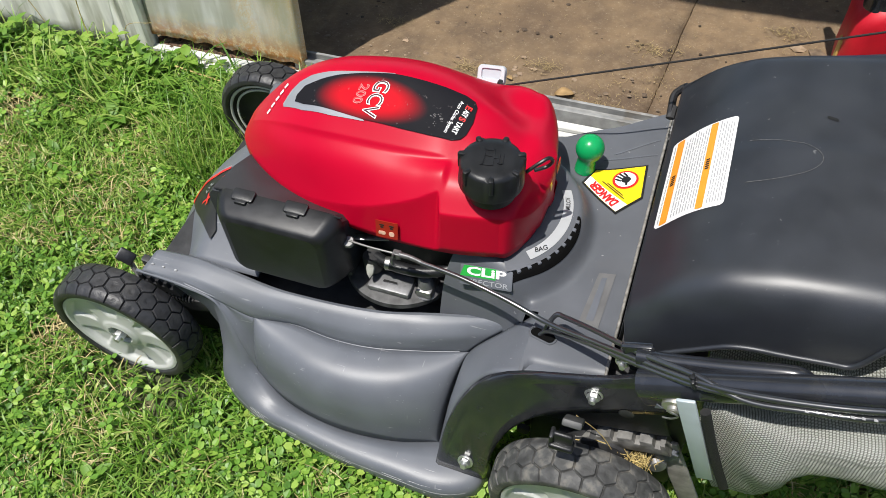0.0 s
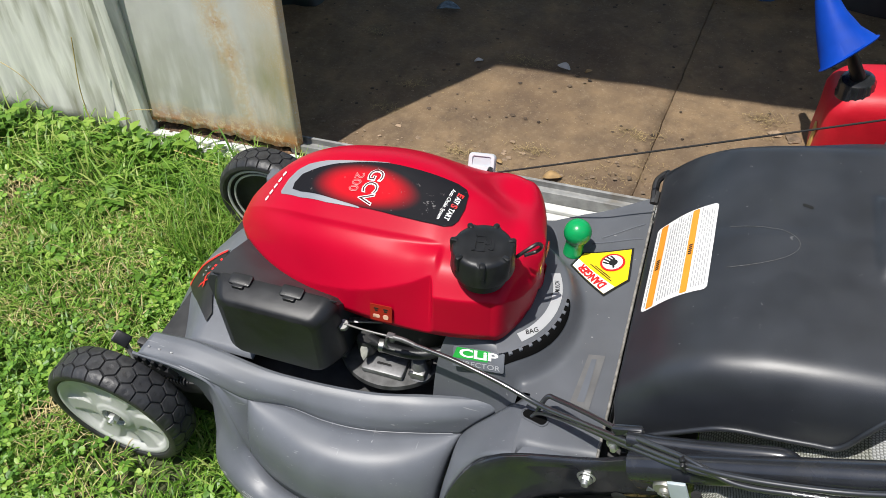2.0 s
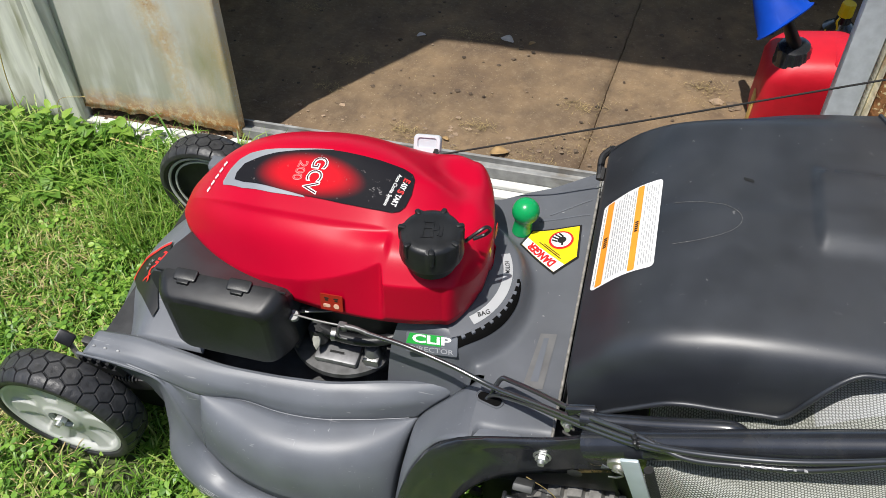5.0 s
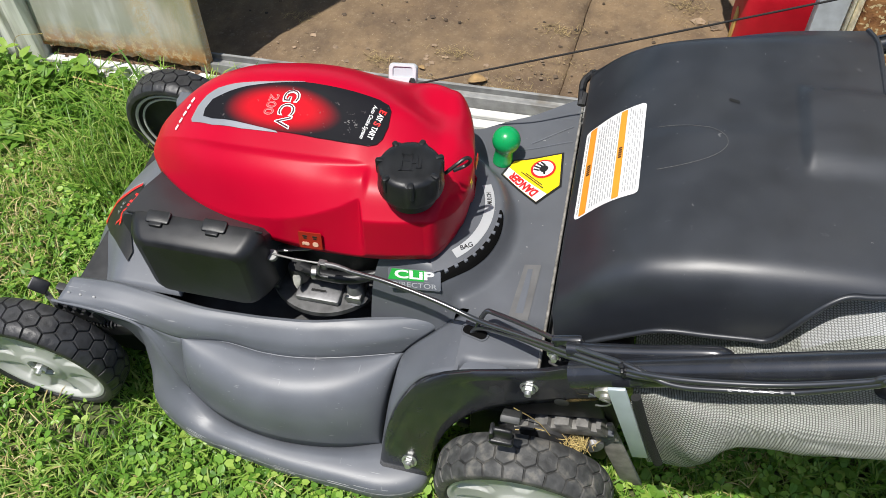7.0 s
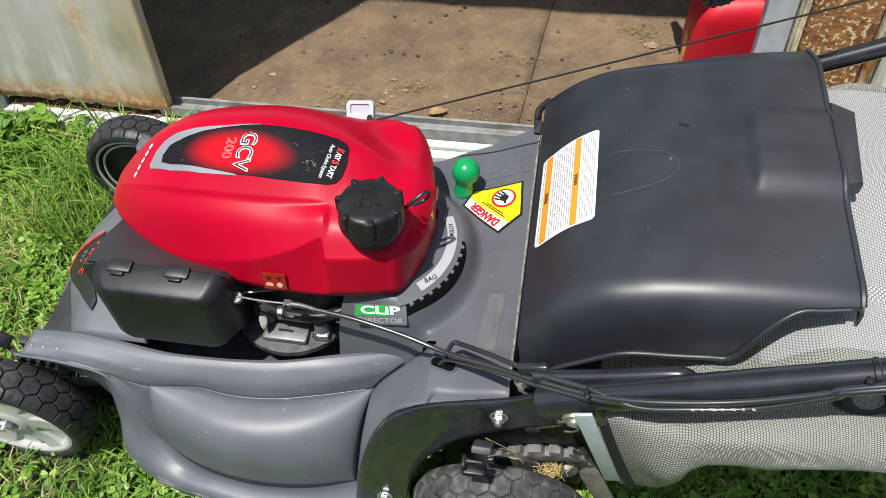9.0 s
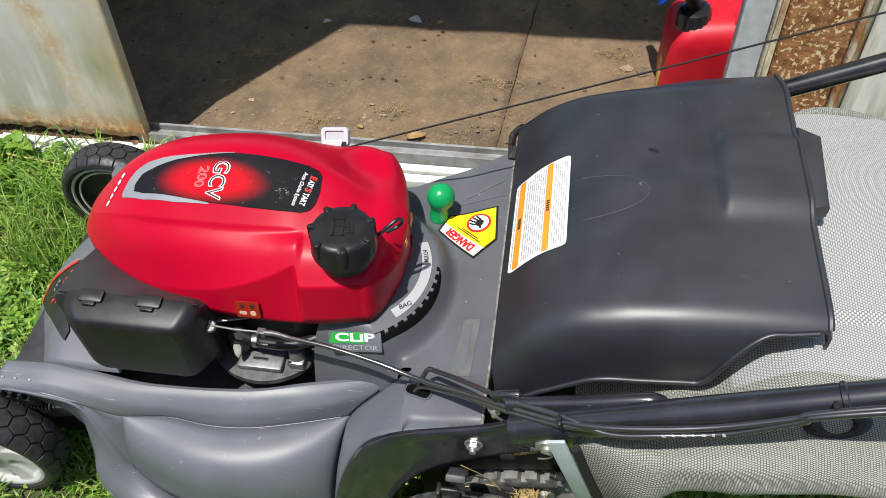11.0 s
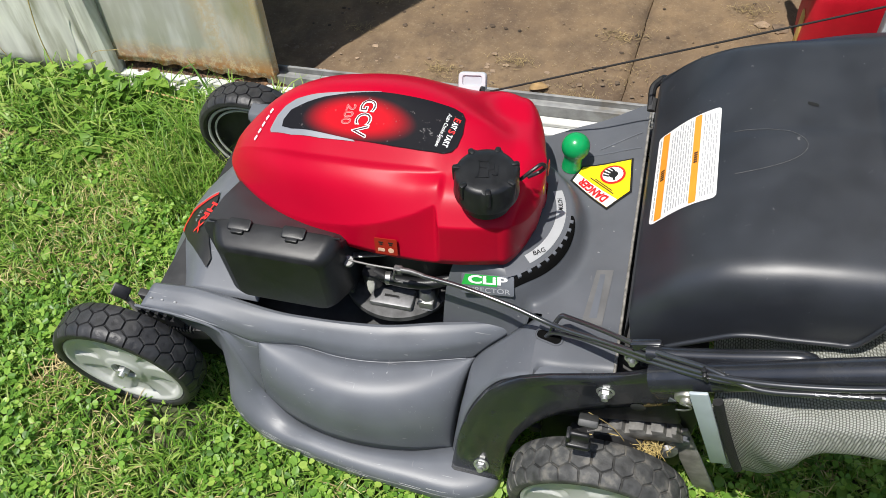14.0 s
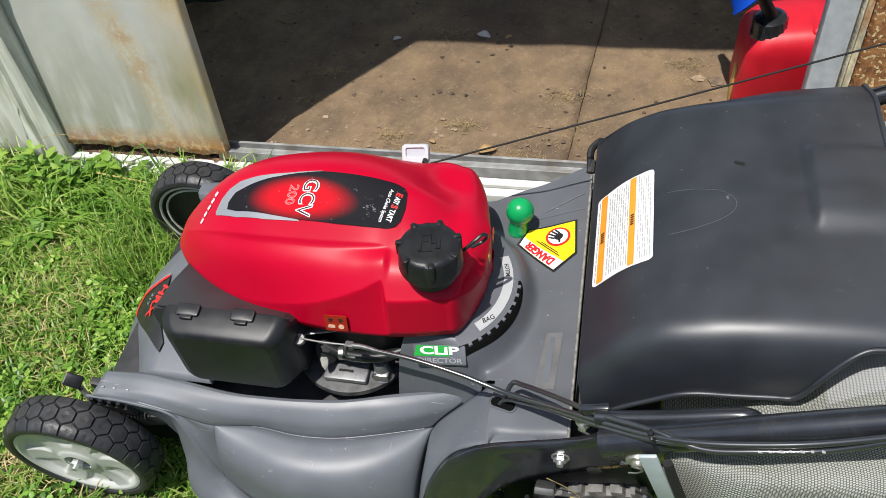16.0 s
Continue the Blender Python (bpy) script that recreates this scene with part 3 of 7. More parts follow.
def clovers(name, pts, size, height, material, label):
    """Three round notched leaflets on a stem, tilted at random."""
    n = len(pts)
    shape = np.array([(0.0, 0.0, 0.0), (0.34, 0.28, 0.05), (0.40, 0.72, 0.06), (0.22, 0.98, 0.03), (0.0, 0.88, -0.03), (-0.22, 0.98, 0.03), (-0.40, 0.72, 0.06), (-0.34, 0.28, 0.05)])
    s = size * rs.uniform(0.45, 1.35, n)
    h = height * rs.uniform(0.35, 1.3, n)
    turn = rs.uniform(0, 2 * math.pi, n)
    tx, ty = rs.normal(0, 0.28, n), rs.normal(0, 0.28, n)
    off = rs.normal(0, 0.008, (n, 2))
    verts = np.zeros((n, 3, 8, 3))
    for k in range(3):
        a = turn + k * 2 * math.pi / 3 + rs.normal(0, 0.12, n)
        ca, sa = np.cos(a)[:, None], np.sin(a)[:, None]
        u, v, w = shape[:, 0][None], shape[:, 1][None] + 0.06, shape[:, 2][None]
        lx, ly = (u * ca - v * sa) * s[:, None], (u * sa + v * ca) * s[:, None]
        droop = rs.uniform(-0.25, 0.25, n)[:, None]
        lz = w * s[:, None] + droop * v * s[:, None] + lx * tx[:, None] + ly * ty[:, None]
        verts[:, k, :, 0] = pts[:, 0:1] + off[:, 0:1] + lx
        verts[:, k, :, 1] = pts[:, 1:2] + off[:, 1:2] + ly
        verts[:, k, :, 2] = np.maximum(h[:, None] + lz, 0.003)
    base = (np.arange(n * 3) * 8)[:, None]
    q = np.concatenate([base + np.array([[0, 1, 2, 4]]), base + np.array([[0, 4, 6, 7]])]).tolist()
    t = np.concatenate([base + np.array([[2, 3, 4]]), base + np.array([[4, 5, 6]])]).tolist()
    me = bpy.data.meshes.new(name)
    me.from_pydata(verts.reshape(-1, 3).tolist(), [], q + t)
    me.materials.append(material)
    return tagged(new(name, me), label, "clover", kind="stuff")


GRASS = leafy("grass_blades", ((0.072, 0.175, 0.018), (0.145, 0.30, 0.034), (0.245, 0.41, 0.060), (0.42, 0.50, 0.14)), 0.40)
CLOVER = leafy("clover_leaves", ((0.085, 0.195, 0.026), (0.155, 0.325, 0.042), (0.25, 0.44, 0.062), (0.42, 0.58, 0.11)), 0.38)
WEED = leafy("weed_leaves", ((0.095, 0.21, 0.025), (0.165, 0.32, 0.040), (0.29, 0.44, 0.07)), 0.45)
THATCH = leafy("dry_thatch", ((0.36, 0.28, 0.12), (0.56, 0.45, 0.21), (0.72, 0.61, 0.34)), 0.7, 0.15)

p = lawn_points(110000)
f = field(p, 3.0)
blades("grass", p[f > -0.45], 0.038, 0.0029, 1.05, GRASS, "short mown green grass blades", "grass")
p = lawn_points(52000)
f = field(p, 9.0) + 0.5 * np.array([noise.noise((x * 17, y * 17, 4)) for x, y in p])
blades("dry_grass", p[f > 0.02], 0.038, 0.0021, 1.30, THATCH, "dry straw thatch lying among the grass", "grass", curl=0.2)
p = lawn_points(21000)
f = field(p, 17.0) + 0.5 * np.array([noise.noise((x * 15, y * 15, 8)) for x, y in p]) + 0.22 * (p[:, 1] < -0.12)
clovers("clover", p[f > 0.02], 0.0100, 0.027, CLOVER, "bright green white-clover leaves in the lawn")
# coarser lawn farther out
p = np.stack([rs.uniform(-4.5, 5.0, 60000), rs.uniform(-4.5, 0.36, 60000)], 1)
p = p[(p[:, 0] < -1.2) | (p[:, 0] > 1.46) | (p[:, 1] < -0.70)]
blades("lawn_grass", p, 0.06, 0.009, 1.1, GRASS, "mown green lawn farther from the mower", "grass")
# longer grass and broad weeds along the wall and round the far wheel
p = lawn_points(30000)
near_wall = (p[:, 1] > 0.20 + 0.05 * field(p, 5.0)) & (p[:, 0] < 0.12)
blades("long_grass", p[near_wall], 0.085, 0.0038, 1.15, GRASS, "long uncut grass along the shed wall", "grass")
p = lawn_points(60000)
tuft = (np.hypot(p[:, 0] + 0.12, p[:, 1] - 0.17) < 0.10)
blades("grass_tuft", p[tuft][:900], 0.10, 0.0020, 0.7, GRASS, "tuft of long thin grass beside the wheel", "grass")


def weeds(name, spots, label):
    bm = bmesh.new()
    for x, y, L, n, h in spots:
        for k in range(n):
            a = 2 * math.pi * k / n + rs.uniform(-0.5, 0.5)
            ln, w = L * rs.uniform(0.6, 1.15), L * rs.uniform(0.20, 0.30)
            up = rs.uniform(0.2, 0.9)
            z0 = h * rs.uniform(0.15, 1.0)
            rows = []
            for q in np.linspace(0, 1, 6):
                wid = w * math.sin(math.pi * min(1, 0.08 + 0.92 * q) ** 0.8) * (1 if q < 1 else 0.05)
                d = ln * q
                c = Vector((x + math.cos(a) * d * math.cos(up * (1 - q)), y + math.sin(a) * d * math.cos(up * (1 - q)), z0 + d * math.sin(up) * (1 - 0.55 * q)))
                sd = Vector((-math.sin(a), math.cos(a), 0)) * wid
                rows.append([c - sd + Vector((0, 0, 0.25 * wid)), c, c + sd + Vector((0, 0, 0.25 * wid))])
            sheet(rows, bm)
    me = bpy.data.meshes.new(name)
    bm.to_mesh(me)
    bm.free()
    me.materials.append(WEED)
    for q in me.polygons:
        q.use_smooth = True
    return tagged(new(name, me), label, "weeds", kind="stuff")


spots = [(rs.uniform(-1.0, -0.30), rs.uniform(0.28, 0.372), rs.uniform(0.018, 0.036), rs.randint(5, 9), rs.uniform(0.02, 0.085)) for k in range(150)]
spots += [(rs.uniform(-0.30, -0.05), rs.uniform(0.33, 0.365), rs.uniform(0.020, 0.034), rs.randint(3, 6), rs.uniform(0.015, 0.06)) for k in range(15)]
spots += [(-0.285, 0.362, 0.045, 3, 0.06), (-0.275, 0.30, 0.05, 5, 0.05), (-0.33, 0.21, 0.06, 4, 0.035), (-0.36, 0.19, 0.05, 5, 0.03), (-0.50, 0.22, 0.05, 5, 0.03)]
spots += [(rs.uniform(-1.0, 0.1), rs.uniform(-0.65, 0.28), rs.uniform(0.02, 0.035), rs.randint(3, 6), 0.022) for k in range(130)]
spots += [(rs.uniform(0.80, 1.45), rs.uniform(-0.45, -0.05), rs.uniform(0.02, 0.034), rs.randint(3, 6), 0.025) for k in range(90)]
weeds("weeds", spots, "broad-leaved weeds along the wall and in the lawn")
# dead stalk lying by the wheel, tall stems against the wall
bm = tube([(-0.30, 0.335, 0.05), (-0.20, 0.325, 0.045), (-0.06, 0.315, 0.035)], 0.0016, 12, 5)
join(bm, tube([(-0.53, 0.36, 0.0), (-0.535, 0.375, 0.12), (-0.50, 0.385, 0.26)], 0.0012, 12, 5))
join(bm, tube([(-0.44, 0.36, 0.0), (-0.42, 0.365, 0.10), (-0.34, 0.36, 0.13)], 0.0006, 12, 5))
join(bm, tube([(-0.62, 0.36, 0.0), (-0.66, 0.365, 0.14), (-0.76, 0.37, 0.20)], 0.0009, 12, 5))
tagged(part("dead_stalks", bm, STRAW, None, "dry stalks lying in the grass by the sill"), category="stalks", kind="stuff")


# ---- things on the shed floor ----
def clumps(name, n, box2, size, material, label, category, z0=FZ + 0.002):
    bm = bmesh.new()
    for k in range(n):
        x, y = rs.uniform(box2[0], box2[1]), rs.uniform(box2[2], box2[3])
        s = size * rs.uniform(0.35, 1.0) ** 2
        own = bmesh.new()
        bmesh.ops.create_icosphere(own, subdivisions=1, radius=1)
        for v in own.verts:
            q = v.co * (1 + 0.5 * noise.noise(v.co * 1.7 + Vector((k, 0, 0))))
            v.co = Vector((x, y, z0)) + Vector((q.x * s * 1.5, q.y * s * 1.2, q.z * s * 0.32))
        join(bm, own)
    return tagged(part(name, bm, material, None, label, sharp=60), category=category, kind="stuff")


clumps("dirt_clumps", 150, (-0.1, 1.05, 0.445, 0.58), 0.0048, CLUMP, "crumbs of dry earth along the sill", "dirt")
clumps("dirt_crumbs", 300, (-0.4, 1.2, 0.45, 1.25), 0.0028, CLUMP, "small crumbs of earth on the floor", "dirt")
clumps("dark_earth_crumbs", 260, (-0.35, 1.1, 0.60, 1.45), 0.0048, mat("dark_earth", (0.085, 0.060, 0.040), 0.95, var=0.4, scale=60, bump=0.8, bump_scale=200, island=0.4), "dark crumbs of earth farther back on the shed floor", "dirt")
rows = []
for x in np.linspace(-0.39, -0.02, 120):
    rows.append([(x, y + 0.003 * noise.noise((x * 60, k, 0)), 0.034 + h * (0.7 + 0.6 * noise.noise((x * 45, y * 120, 2)))) for k, (y, h) in enumerate(((0.398, 0.004), (0.404, 0.010), (0.411, 0.014), (0.419, 0.014), (0.429, 0.012), (0.433, 0.0)))])
bm, _ = sheet(rows)
bmesh.ops.recalc_face_normals(bm, faces=bm.faces)
if sum(f.normal.z for f in bm.faces) < 0:
    bmesh.ops.reverse_faces(bm, faces=bm.faces)
tagged(part("sill_dirt", bm, mat("rusty_dirt", (0.10, 0.060, 0.035), 0.95, var=0.6, scale=120, bump=1.0, bump_scale=250, stain=(0.28, 0.16, 0.08), stain_scale=90, stain_at=(0.55, 0.65)), None, "rusty dirt heaped on the sill under the door", sharp=60), category="dirt", kind="stuff")
clumps("rust_flakes", 150, (-0.385, -0.03, 0.398, 0.430), 0.0036, mat("rust_flake", (0.15, 0.085, 0.045), 0.9, var=0.5, scale=90, bump=0.6, bump_scale=200, island=0.5), "flakes of rust and dirt on the sill under the door", "dirt", 0.0415)
clumps("earth_lumps", 5, (0.86, 0.93, 0.70, 0.75), 0.020, CLUMP, "flat lumps of earth beside the fuel can", "dirt")
bm = bmesh.new()
for cx, cy, n, sp in ((0.36, 0.87, 160, 0.030), (0.86, 0.74, 80, 0.03), (0.52, 0.50, 120, 0.05), (0.32, 0.48, 160, 0.04), (0.62, 0.56, 120, 0.05), (0.15, 0.75, 60, 0.06), (0.45, 0.62, 70, 0.16), (0.7, 0.65, 60, 0.12), (0.80, 0.50, 150, 0.035), (0.22, 0.47, 120, 0.05)):
    for k in range(n):
        c = Vector((cx + rs.normal(0, sp), max(0.442, cy + rs.normal(0, sp * 0.5)), FZ + 0.003 + rs.uniform(0, 0.004)))
        a = rs.uniform(0, 6.28)
        d = Vector((math.cos(a), math.sin(a), 0)) * rs.uniform(0.0015, 0.0050)
        s2 = Vector((-math.sin(a), math.cos(a), 0)) * 0.00028
        bm.faces.new([bm.verts.new(q) for q in (c - d - s2, c + d - s2, c + d + s2, c - d + s2)])
for cx, cy in ((0.318, 0.874), (0.084, 0.722), (-0.086, 0.905), (0.272, 0.52), (0.417, 0.559), (0.61, 0.665), (0.061, 0.62), (0.36, 0.465), (0.86, 0.786), (0.764, 1.274), (0.54, 0.470)):
    for k in range(90):
        c = Vector((cx + rs.normal(0, 0.022), max(0.446, cy + rs.normal(0, 0.010)), FZ + 0.002 + abs(rs.normal(0, 0.004))))
        a = rs.uniform(0, 6.28)
        d = Vector((math.cos(a), math.sin(a), rs.uniform(-0.3, 0.3))) * rs.uniform(0.003, 0.009)
        s2 = Vector((-math.sin(a), math.cos(a), 0)) * 0.0005
        bm.faces.new([bm.verts.new(q) for q in (c - d - s2, c + d - s2 * 0.5, c + d + s2 * 0.5, c - d + s2)])
me = bpy.data.meshes.new("floor_straw")
bm.to_mesh(me)
bm.free()
me.materials.append(STRAW)
me.materials[0] = mat("floor_straw", (0.30, 0.22, 0.10), 0.7, var=0.3, island=0.4)
tagged(new("floor_straw", me), "bits of dry grass on the dirty floor", "dry grass", kind="stuff")


def dry_leaf(name, x, y, s, turn, material, label, category):
    rows = []
    for q in np.linspace(0, 1, 7):
        w = 0.34 * math.sin(math.pi * min(1, 0.06 + 0.92 * q)) * s
        c = Vector(((q - 0.5) * s, 0, 0.004 + 0.10 * s * math.sin(3 * q)))
        rows.append([c + Vector((0, k * w, 0.25 * w * k * k + 0.1 * w * math.sin(5 * q + k))) for k in (-1, -0.5, 0, 0.5, 1)])
    bm, _ = sheet(rows)
    moved(bm, pose(x, y, FZ + 0.002, 0, 0, turn))
    return tagged(part(name, bm, material, None, label, thick=0.0006), category=category)


PALE = mat("pale_scrap", (0.55, 0.52, 0.50), 0.7, var=0.2)
DRY = mat("dead_leaf", (0.36, 0.23, 0.10), 0.7, var=0.3)
dry_leaf("dead_leaf", 0.475, 0.488, 0.038, 15, DRY, "tan dead leaf on the floor by the sill", "leaf")
dry_leaf("dead_leaf", 0.36, 0.505, 0.016, -30, DRY, "small tan dead leaf on the floor", "leaf")
dry_leaf("paper_scrap", 0.212, 0.842, 0.022, 25, PALE, "pale torn paper scrap on the floor", "scrap")
dry_leaf("dead_leaf", 0.411, 0.864, 0.034, 160, PALE, "pale curled dead leaf on the floor", "leaf")
dry_leaf("dead_leaf", 0.47, 0.862, 0.018, 40, DRY, "small tan dead leaf on the floor", "leaf")
dry_leaf("cloth_scrap", 0.065, 1.050, 0.062, 10, mat("blue_grey_scrap", (0.14, 0.19, 0.24), 0.7, var=0.6, scale=90), "crumpled blue and white scrap of packaging", "scrap")

# fuel can
can = thing("fuel_can", "red plastic fuel can with black cap standing inside the door", "fuel can", at=(0, 0, 0))


def can_ring(z, g):
    w, d = 0.165 - 2 * g, 0.15 - 2 * g
    r = min(0.035, d / 2 - 0.002)
    return [(px + 1.022, py + 0.700, z + 0.010 * (1 if z > 0.18 else 0) * (px / 0.08)) for px, py in rounded(w, d, r, 6)]


rings = [can_ring(z, g) for z, g in ((FZ, 0.012), (FZ + 0.006, 0.003), (0.06, 0.0), (0.12, 0.001), (0.165, 0.0), (0.188, 0.004), (0.203, 0.013), (0.211, 0.028), (0.213, 0.06))]
bm, vs = sheet(rings, close_v=True)
bm.faces.new(vs[-1])
bm.faces.new(vs[0][::-1])
bmesh.ops.recalc_face_normals(bm, faces=bm.faces)
body = part("body", bm, CANRED, can, "red ribbed plastic body")
part("handle", box(1.046, 1.100, 0.640, 0.735, 0.19, 0.219, 0.013, 4), CANRED, can, "moulded grip ridge")
part("seam", box(0.9365, 0.9410, 0.664, 0.690, 0.03, 0.110, 0.002), mat("yellow_label", (0.62, 0.42, 0.12), 0.6, var=0.2), can, "worn yellow label on the can's end")
NECK = Matrix.Translation((0.980, 0.672, 0.198)) @ Euler((0.10, -0.12, 0)).to_matrix().to_4x4()
part("cap", lathe([(0, 0.032), (0.019, 0.032), (0.027, 0.029), (0.0295, 0.024), (0.030, 0.004), (0.033, 0.0), (0.033, -0.006), (0, -0.006)], 48, NECK, lambda a, h: 0.0012 * math.cos(a * 16) if 0.003 < h < 0.025 else 0), PAINT, can, "shiny black screw cap")
part("spout", tube([NECK @ Vector((0, 0, 0.03)), NECK @ Vector((-0.010, 0.0, 0.055)), NECK @ Vector((-0.022, 0.0, 0.085))], lambda f: 0.0125 - 0.003 * f, 20, 16), BLACK, can)
# blue funnel hung over the spout
FUN = Matrix.Translation((0.944, 0.662, 0.275)) @ Vector((-0.66, 0.36, 0.62)).to_track_quat("Z", "Y").to_matrix().to_4x4()
bm = lathe([(0.051, 0.000), (0.0525, 0.002), (0.048, 0.005), (0.038, 0.032), (0.028, 0.066), (0.0175, 0.108), (0.0125, 0.122), (0.0090, 0.165), (0.0075, 0.165), (0.0110, 0.121), (0.016, 0.107), (0.0265, 0.066), (0.0365, 0.031), (0.0465, 0.004), (0.051, 0.0)], 56, None, lambda a, h: 0.004 * math.cos(3 * a + 0.6) if h < 0.01 else 0)
for v in bm.verts:
    h = v.co.z
    v.co = FUN @ v.co + Vector((1.1 * h * h, 0.3 * h * h, 0.9 * h * h))
funnel = part("funnel", bm, BLUE, None, "blue plastic funnel hung over the can's spout")
tagged(funnel, category="funnel")
# dark bottle with a yellow cap
bot = thing("oil_bottle", "black bottle with yellow hooked cap behind the fuel can", "bottle", at=(0, 0, 0))
part("body", lathe([(0, FZ + 0.07), (0.038, FZ + 0.07), (0.04, FZ + 0.075), (0.04, 0.17), (0.034, 0.200), (0.016, 0.215), (0.013, 0.230), (0, 0.230)], 36, Matrix.Translation((1.098, 0.90, -0.07))), PAINT, bot)
part("cap", lathe([(0, 0.257), (0.012, 0.257), (0.0136, 0.254), (0.0143, 0.230), (0, 0.230)], 32, Matrix.Translation((1.098, 0.90, -0.07)), lambda a, h: 0.0006 * math.cos(a * 20)), YELLOW, bot, "yellow ribbed cap")
part("hook", tube([(1.088, 0.888, 0.160), (1.084, 0.884, 0.152), (1.088, 0.880, 0.140), (1.083, 0.876, 0.127), (1.072, 0.875, 0.125), (1.066, 0.876, 0.136)], 0.0022, 40, 8), YELLOW, bot)
# black tarpaulin heap and dark blue drum base at the back of the shed, dark bag at the left
TARP = mat("black_plastic_sheet", (0.012, 0.012, 0.014), 0.35, var=0.4, scale=12)


def heap(name, cx, cy, rx, ry, h, material, label, category):
    rows = []
    for k in range(40):
        a = 2 * math.pi * k / 40
        row = []
        for q in np.linspace(0, 1, 12):
            rr = 1 - q
            wob = 1 + 0.18 * noise.noise((math.cos(a) * 2 + cx, math.sin(a) * 2, q * 3))
            row.append((cx + rx * rr * wob * math.cos(a), cy + ry * rr * wob * math.sin(a), FZ + h * math.sin(q * math.pi / 2) ** 0.6 * (1 + 0.12 * noise.noise((a * 2, q * 4, cy)))))
        rows.append(row)
    bm, _ = sheet(rows, close_u=True)
    bmesh.ops.remove_doubles(bm, verts=bm.verts, dist=1e-4)
    bmesh.ops.recalc_face_normals(bm, faces=bm.faces)
    return tagged(part(name, bm, material, None, label, sharp=70), category=category)


heap("plastic_sheet", 1.30, 1.50, 0.40, 0.30, 0.35, TARP, "heap of black plastic sheet on the shed floor", "plastic sheet")
heap("blue_tarpaulin", 0.80, 1.42, 0.14, 0.14, 0.10, mat("dark_blue_sheet", (0.02, 0.07, 0.20), 0.45, var=0.3), "folded dark blue tarpaulin on the shed floor", "tarpaulin")
heap("refuse_bag", -0.42, 1.08, 0.17, 0.12, 0.16, mat("dark_green_sheet", (0.008, 0.018, 0.016), 0.4, var=0.4), "dark crumpled refuse bag behind the door", "bag")

# ---- the lawn mower: x runs from its front axle to the rear, y across, z up ----
mower = thing("lawn_mower", "grey and red walk-behind petrol lawn mower standing on clover lawn", "lawn mower")
MID = -0.01

# deck: a rounded shelf, a bulging side panel, a lip round its foot and the flare before the rear wheel
RAIL_CREASE = ((0.045, -0.212, 0.201), (0.112, -0.214, 0.197), (0.165, -0.217, 0.186), (0.2166, -0.2195, 0.172), (0.274, -0.2118, 0.170), (0.332, -0.2167, 0.170), (0.385, -0.2136, 0.170), (0.443, -0.2004, 0.170), (0.511, -0.1806, 0.170))
RAIL_UNDER = ((0.047, -0.209, 0.204), (0.113, -0.209, 0.202), (0.167, -0.213, 0.194), (0.2200, -0.2180, 0.183), (0.278, -0.2135, 0.180), (0.335, -0.2150, 0.180), (0.388, -0.2110, 0.180), (0.446, -0.1975, 0.181), (0.526, -0.1740, 0.188))
RAIL_RIDGE = ((0.050, -0.197, 0.207), (0.115, -0.197, 0.2075), (0.170, -0.204, 0.203), (0.228, -0.2095, 0.198), (0.283, -0.208, 0.195), (0.338, -0.2065, 0.194), (0.393, -0.2010, 0.194), (0.456, -0.1870, 0.196), (0.549, -0.1650, 0.212))
RAIL_EDGE = ((0.055, -0.175, 0.206), (0.115, -0.172, 0.207), (0.165, -0.177, 0.207), (0.238, -0.1850, 0.206), (0.290, -0.1845, 0.205), (0.343, -0.1815, 0.205), (0.398, -0.1745, 0.205), (0.468, -0.1580, 0.208), (0.580, -0.1500, 0.234))
RAIL_SINK = ((0.060, -0.168, 0.150), (0.120, -0.158, 0.150), (0.170, -0.163, 0.155), (0.240, -0.172, 0.160), (0.292, -0.1715, 0.160), (0.345, -0.1690, 0.160), (0.400, -0.1610, 0.160), (0.470, -0.1420, 0.160), (0.598, -0.1290, 0.200))
LIP_IN = ((0.035, -0.214, 0.199), (0.100, -0.2165, 0.199), (0.150, -0.2186, 0.190), (0.1743, -0.2261, 0.170), (0.202, -0.2456, 0.120), (0.2187, -0.2544, 0.085), (0.2588, -0.2714, 0.060), (0.3132, -0.2857, 0.060), (0.3725, -0.2898, 0.060), (0.4364, -0.2826, 0.060), (0.4923, -0.2648, 0.060), (0.530, -0.2550, 0.060), (0.550, -0.2400, 0.060))
LIP_LOW = ((0.030, -0.212, 0.180), (0.103, -0.203, 0.138), (0.130, -0.208, 0.106), (0.143, -0.216, 0.080), (0.153, -0.238, 0.058), (0.166, -0.272, 0.036), (0.222, -0.2995, 0.030), (0.290, -0.3125, 0.030), (0.362, -0.3225, 0.030), (0.440, -0.3270, 0.030), (0.512, -0.3285, 0.030), (0.557, -0.3080, 0.030), (0.568, -0.2720, 0.030))
FLARE_IN = ((0.4923, -0.2648, 0.060), (0.4962, -0.2478, 0.090), (0.5056, -0.2139, 0.140), (0.511, -0.1806, 0.170), (0.5518, -0.1634, 0.215), (0.582, -0.1518, 0.246), (0.600, -0.1350, 0.260))
FLARE_OUT = ((0.504, -0.2850, 0.058), (0.508, -0.2720, 0.100), (0.513, -0.2580, 0.150), (0.534, -0.2460, 0.206), (0.562, -0.2430, 0.254), (0.600, -0.2430, 0.274), (0.660, -0.2430, 0.282))
shelf = np.array([spline(r, 91) for r in (RAIL_CREASE, RAIL_UNDER, RAIL_RIDGE, RAIL_EDGE, RAIL_SINK)])
shelf_rows = [spline(shelf[:, k], 21) for k in range(91)]
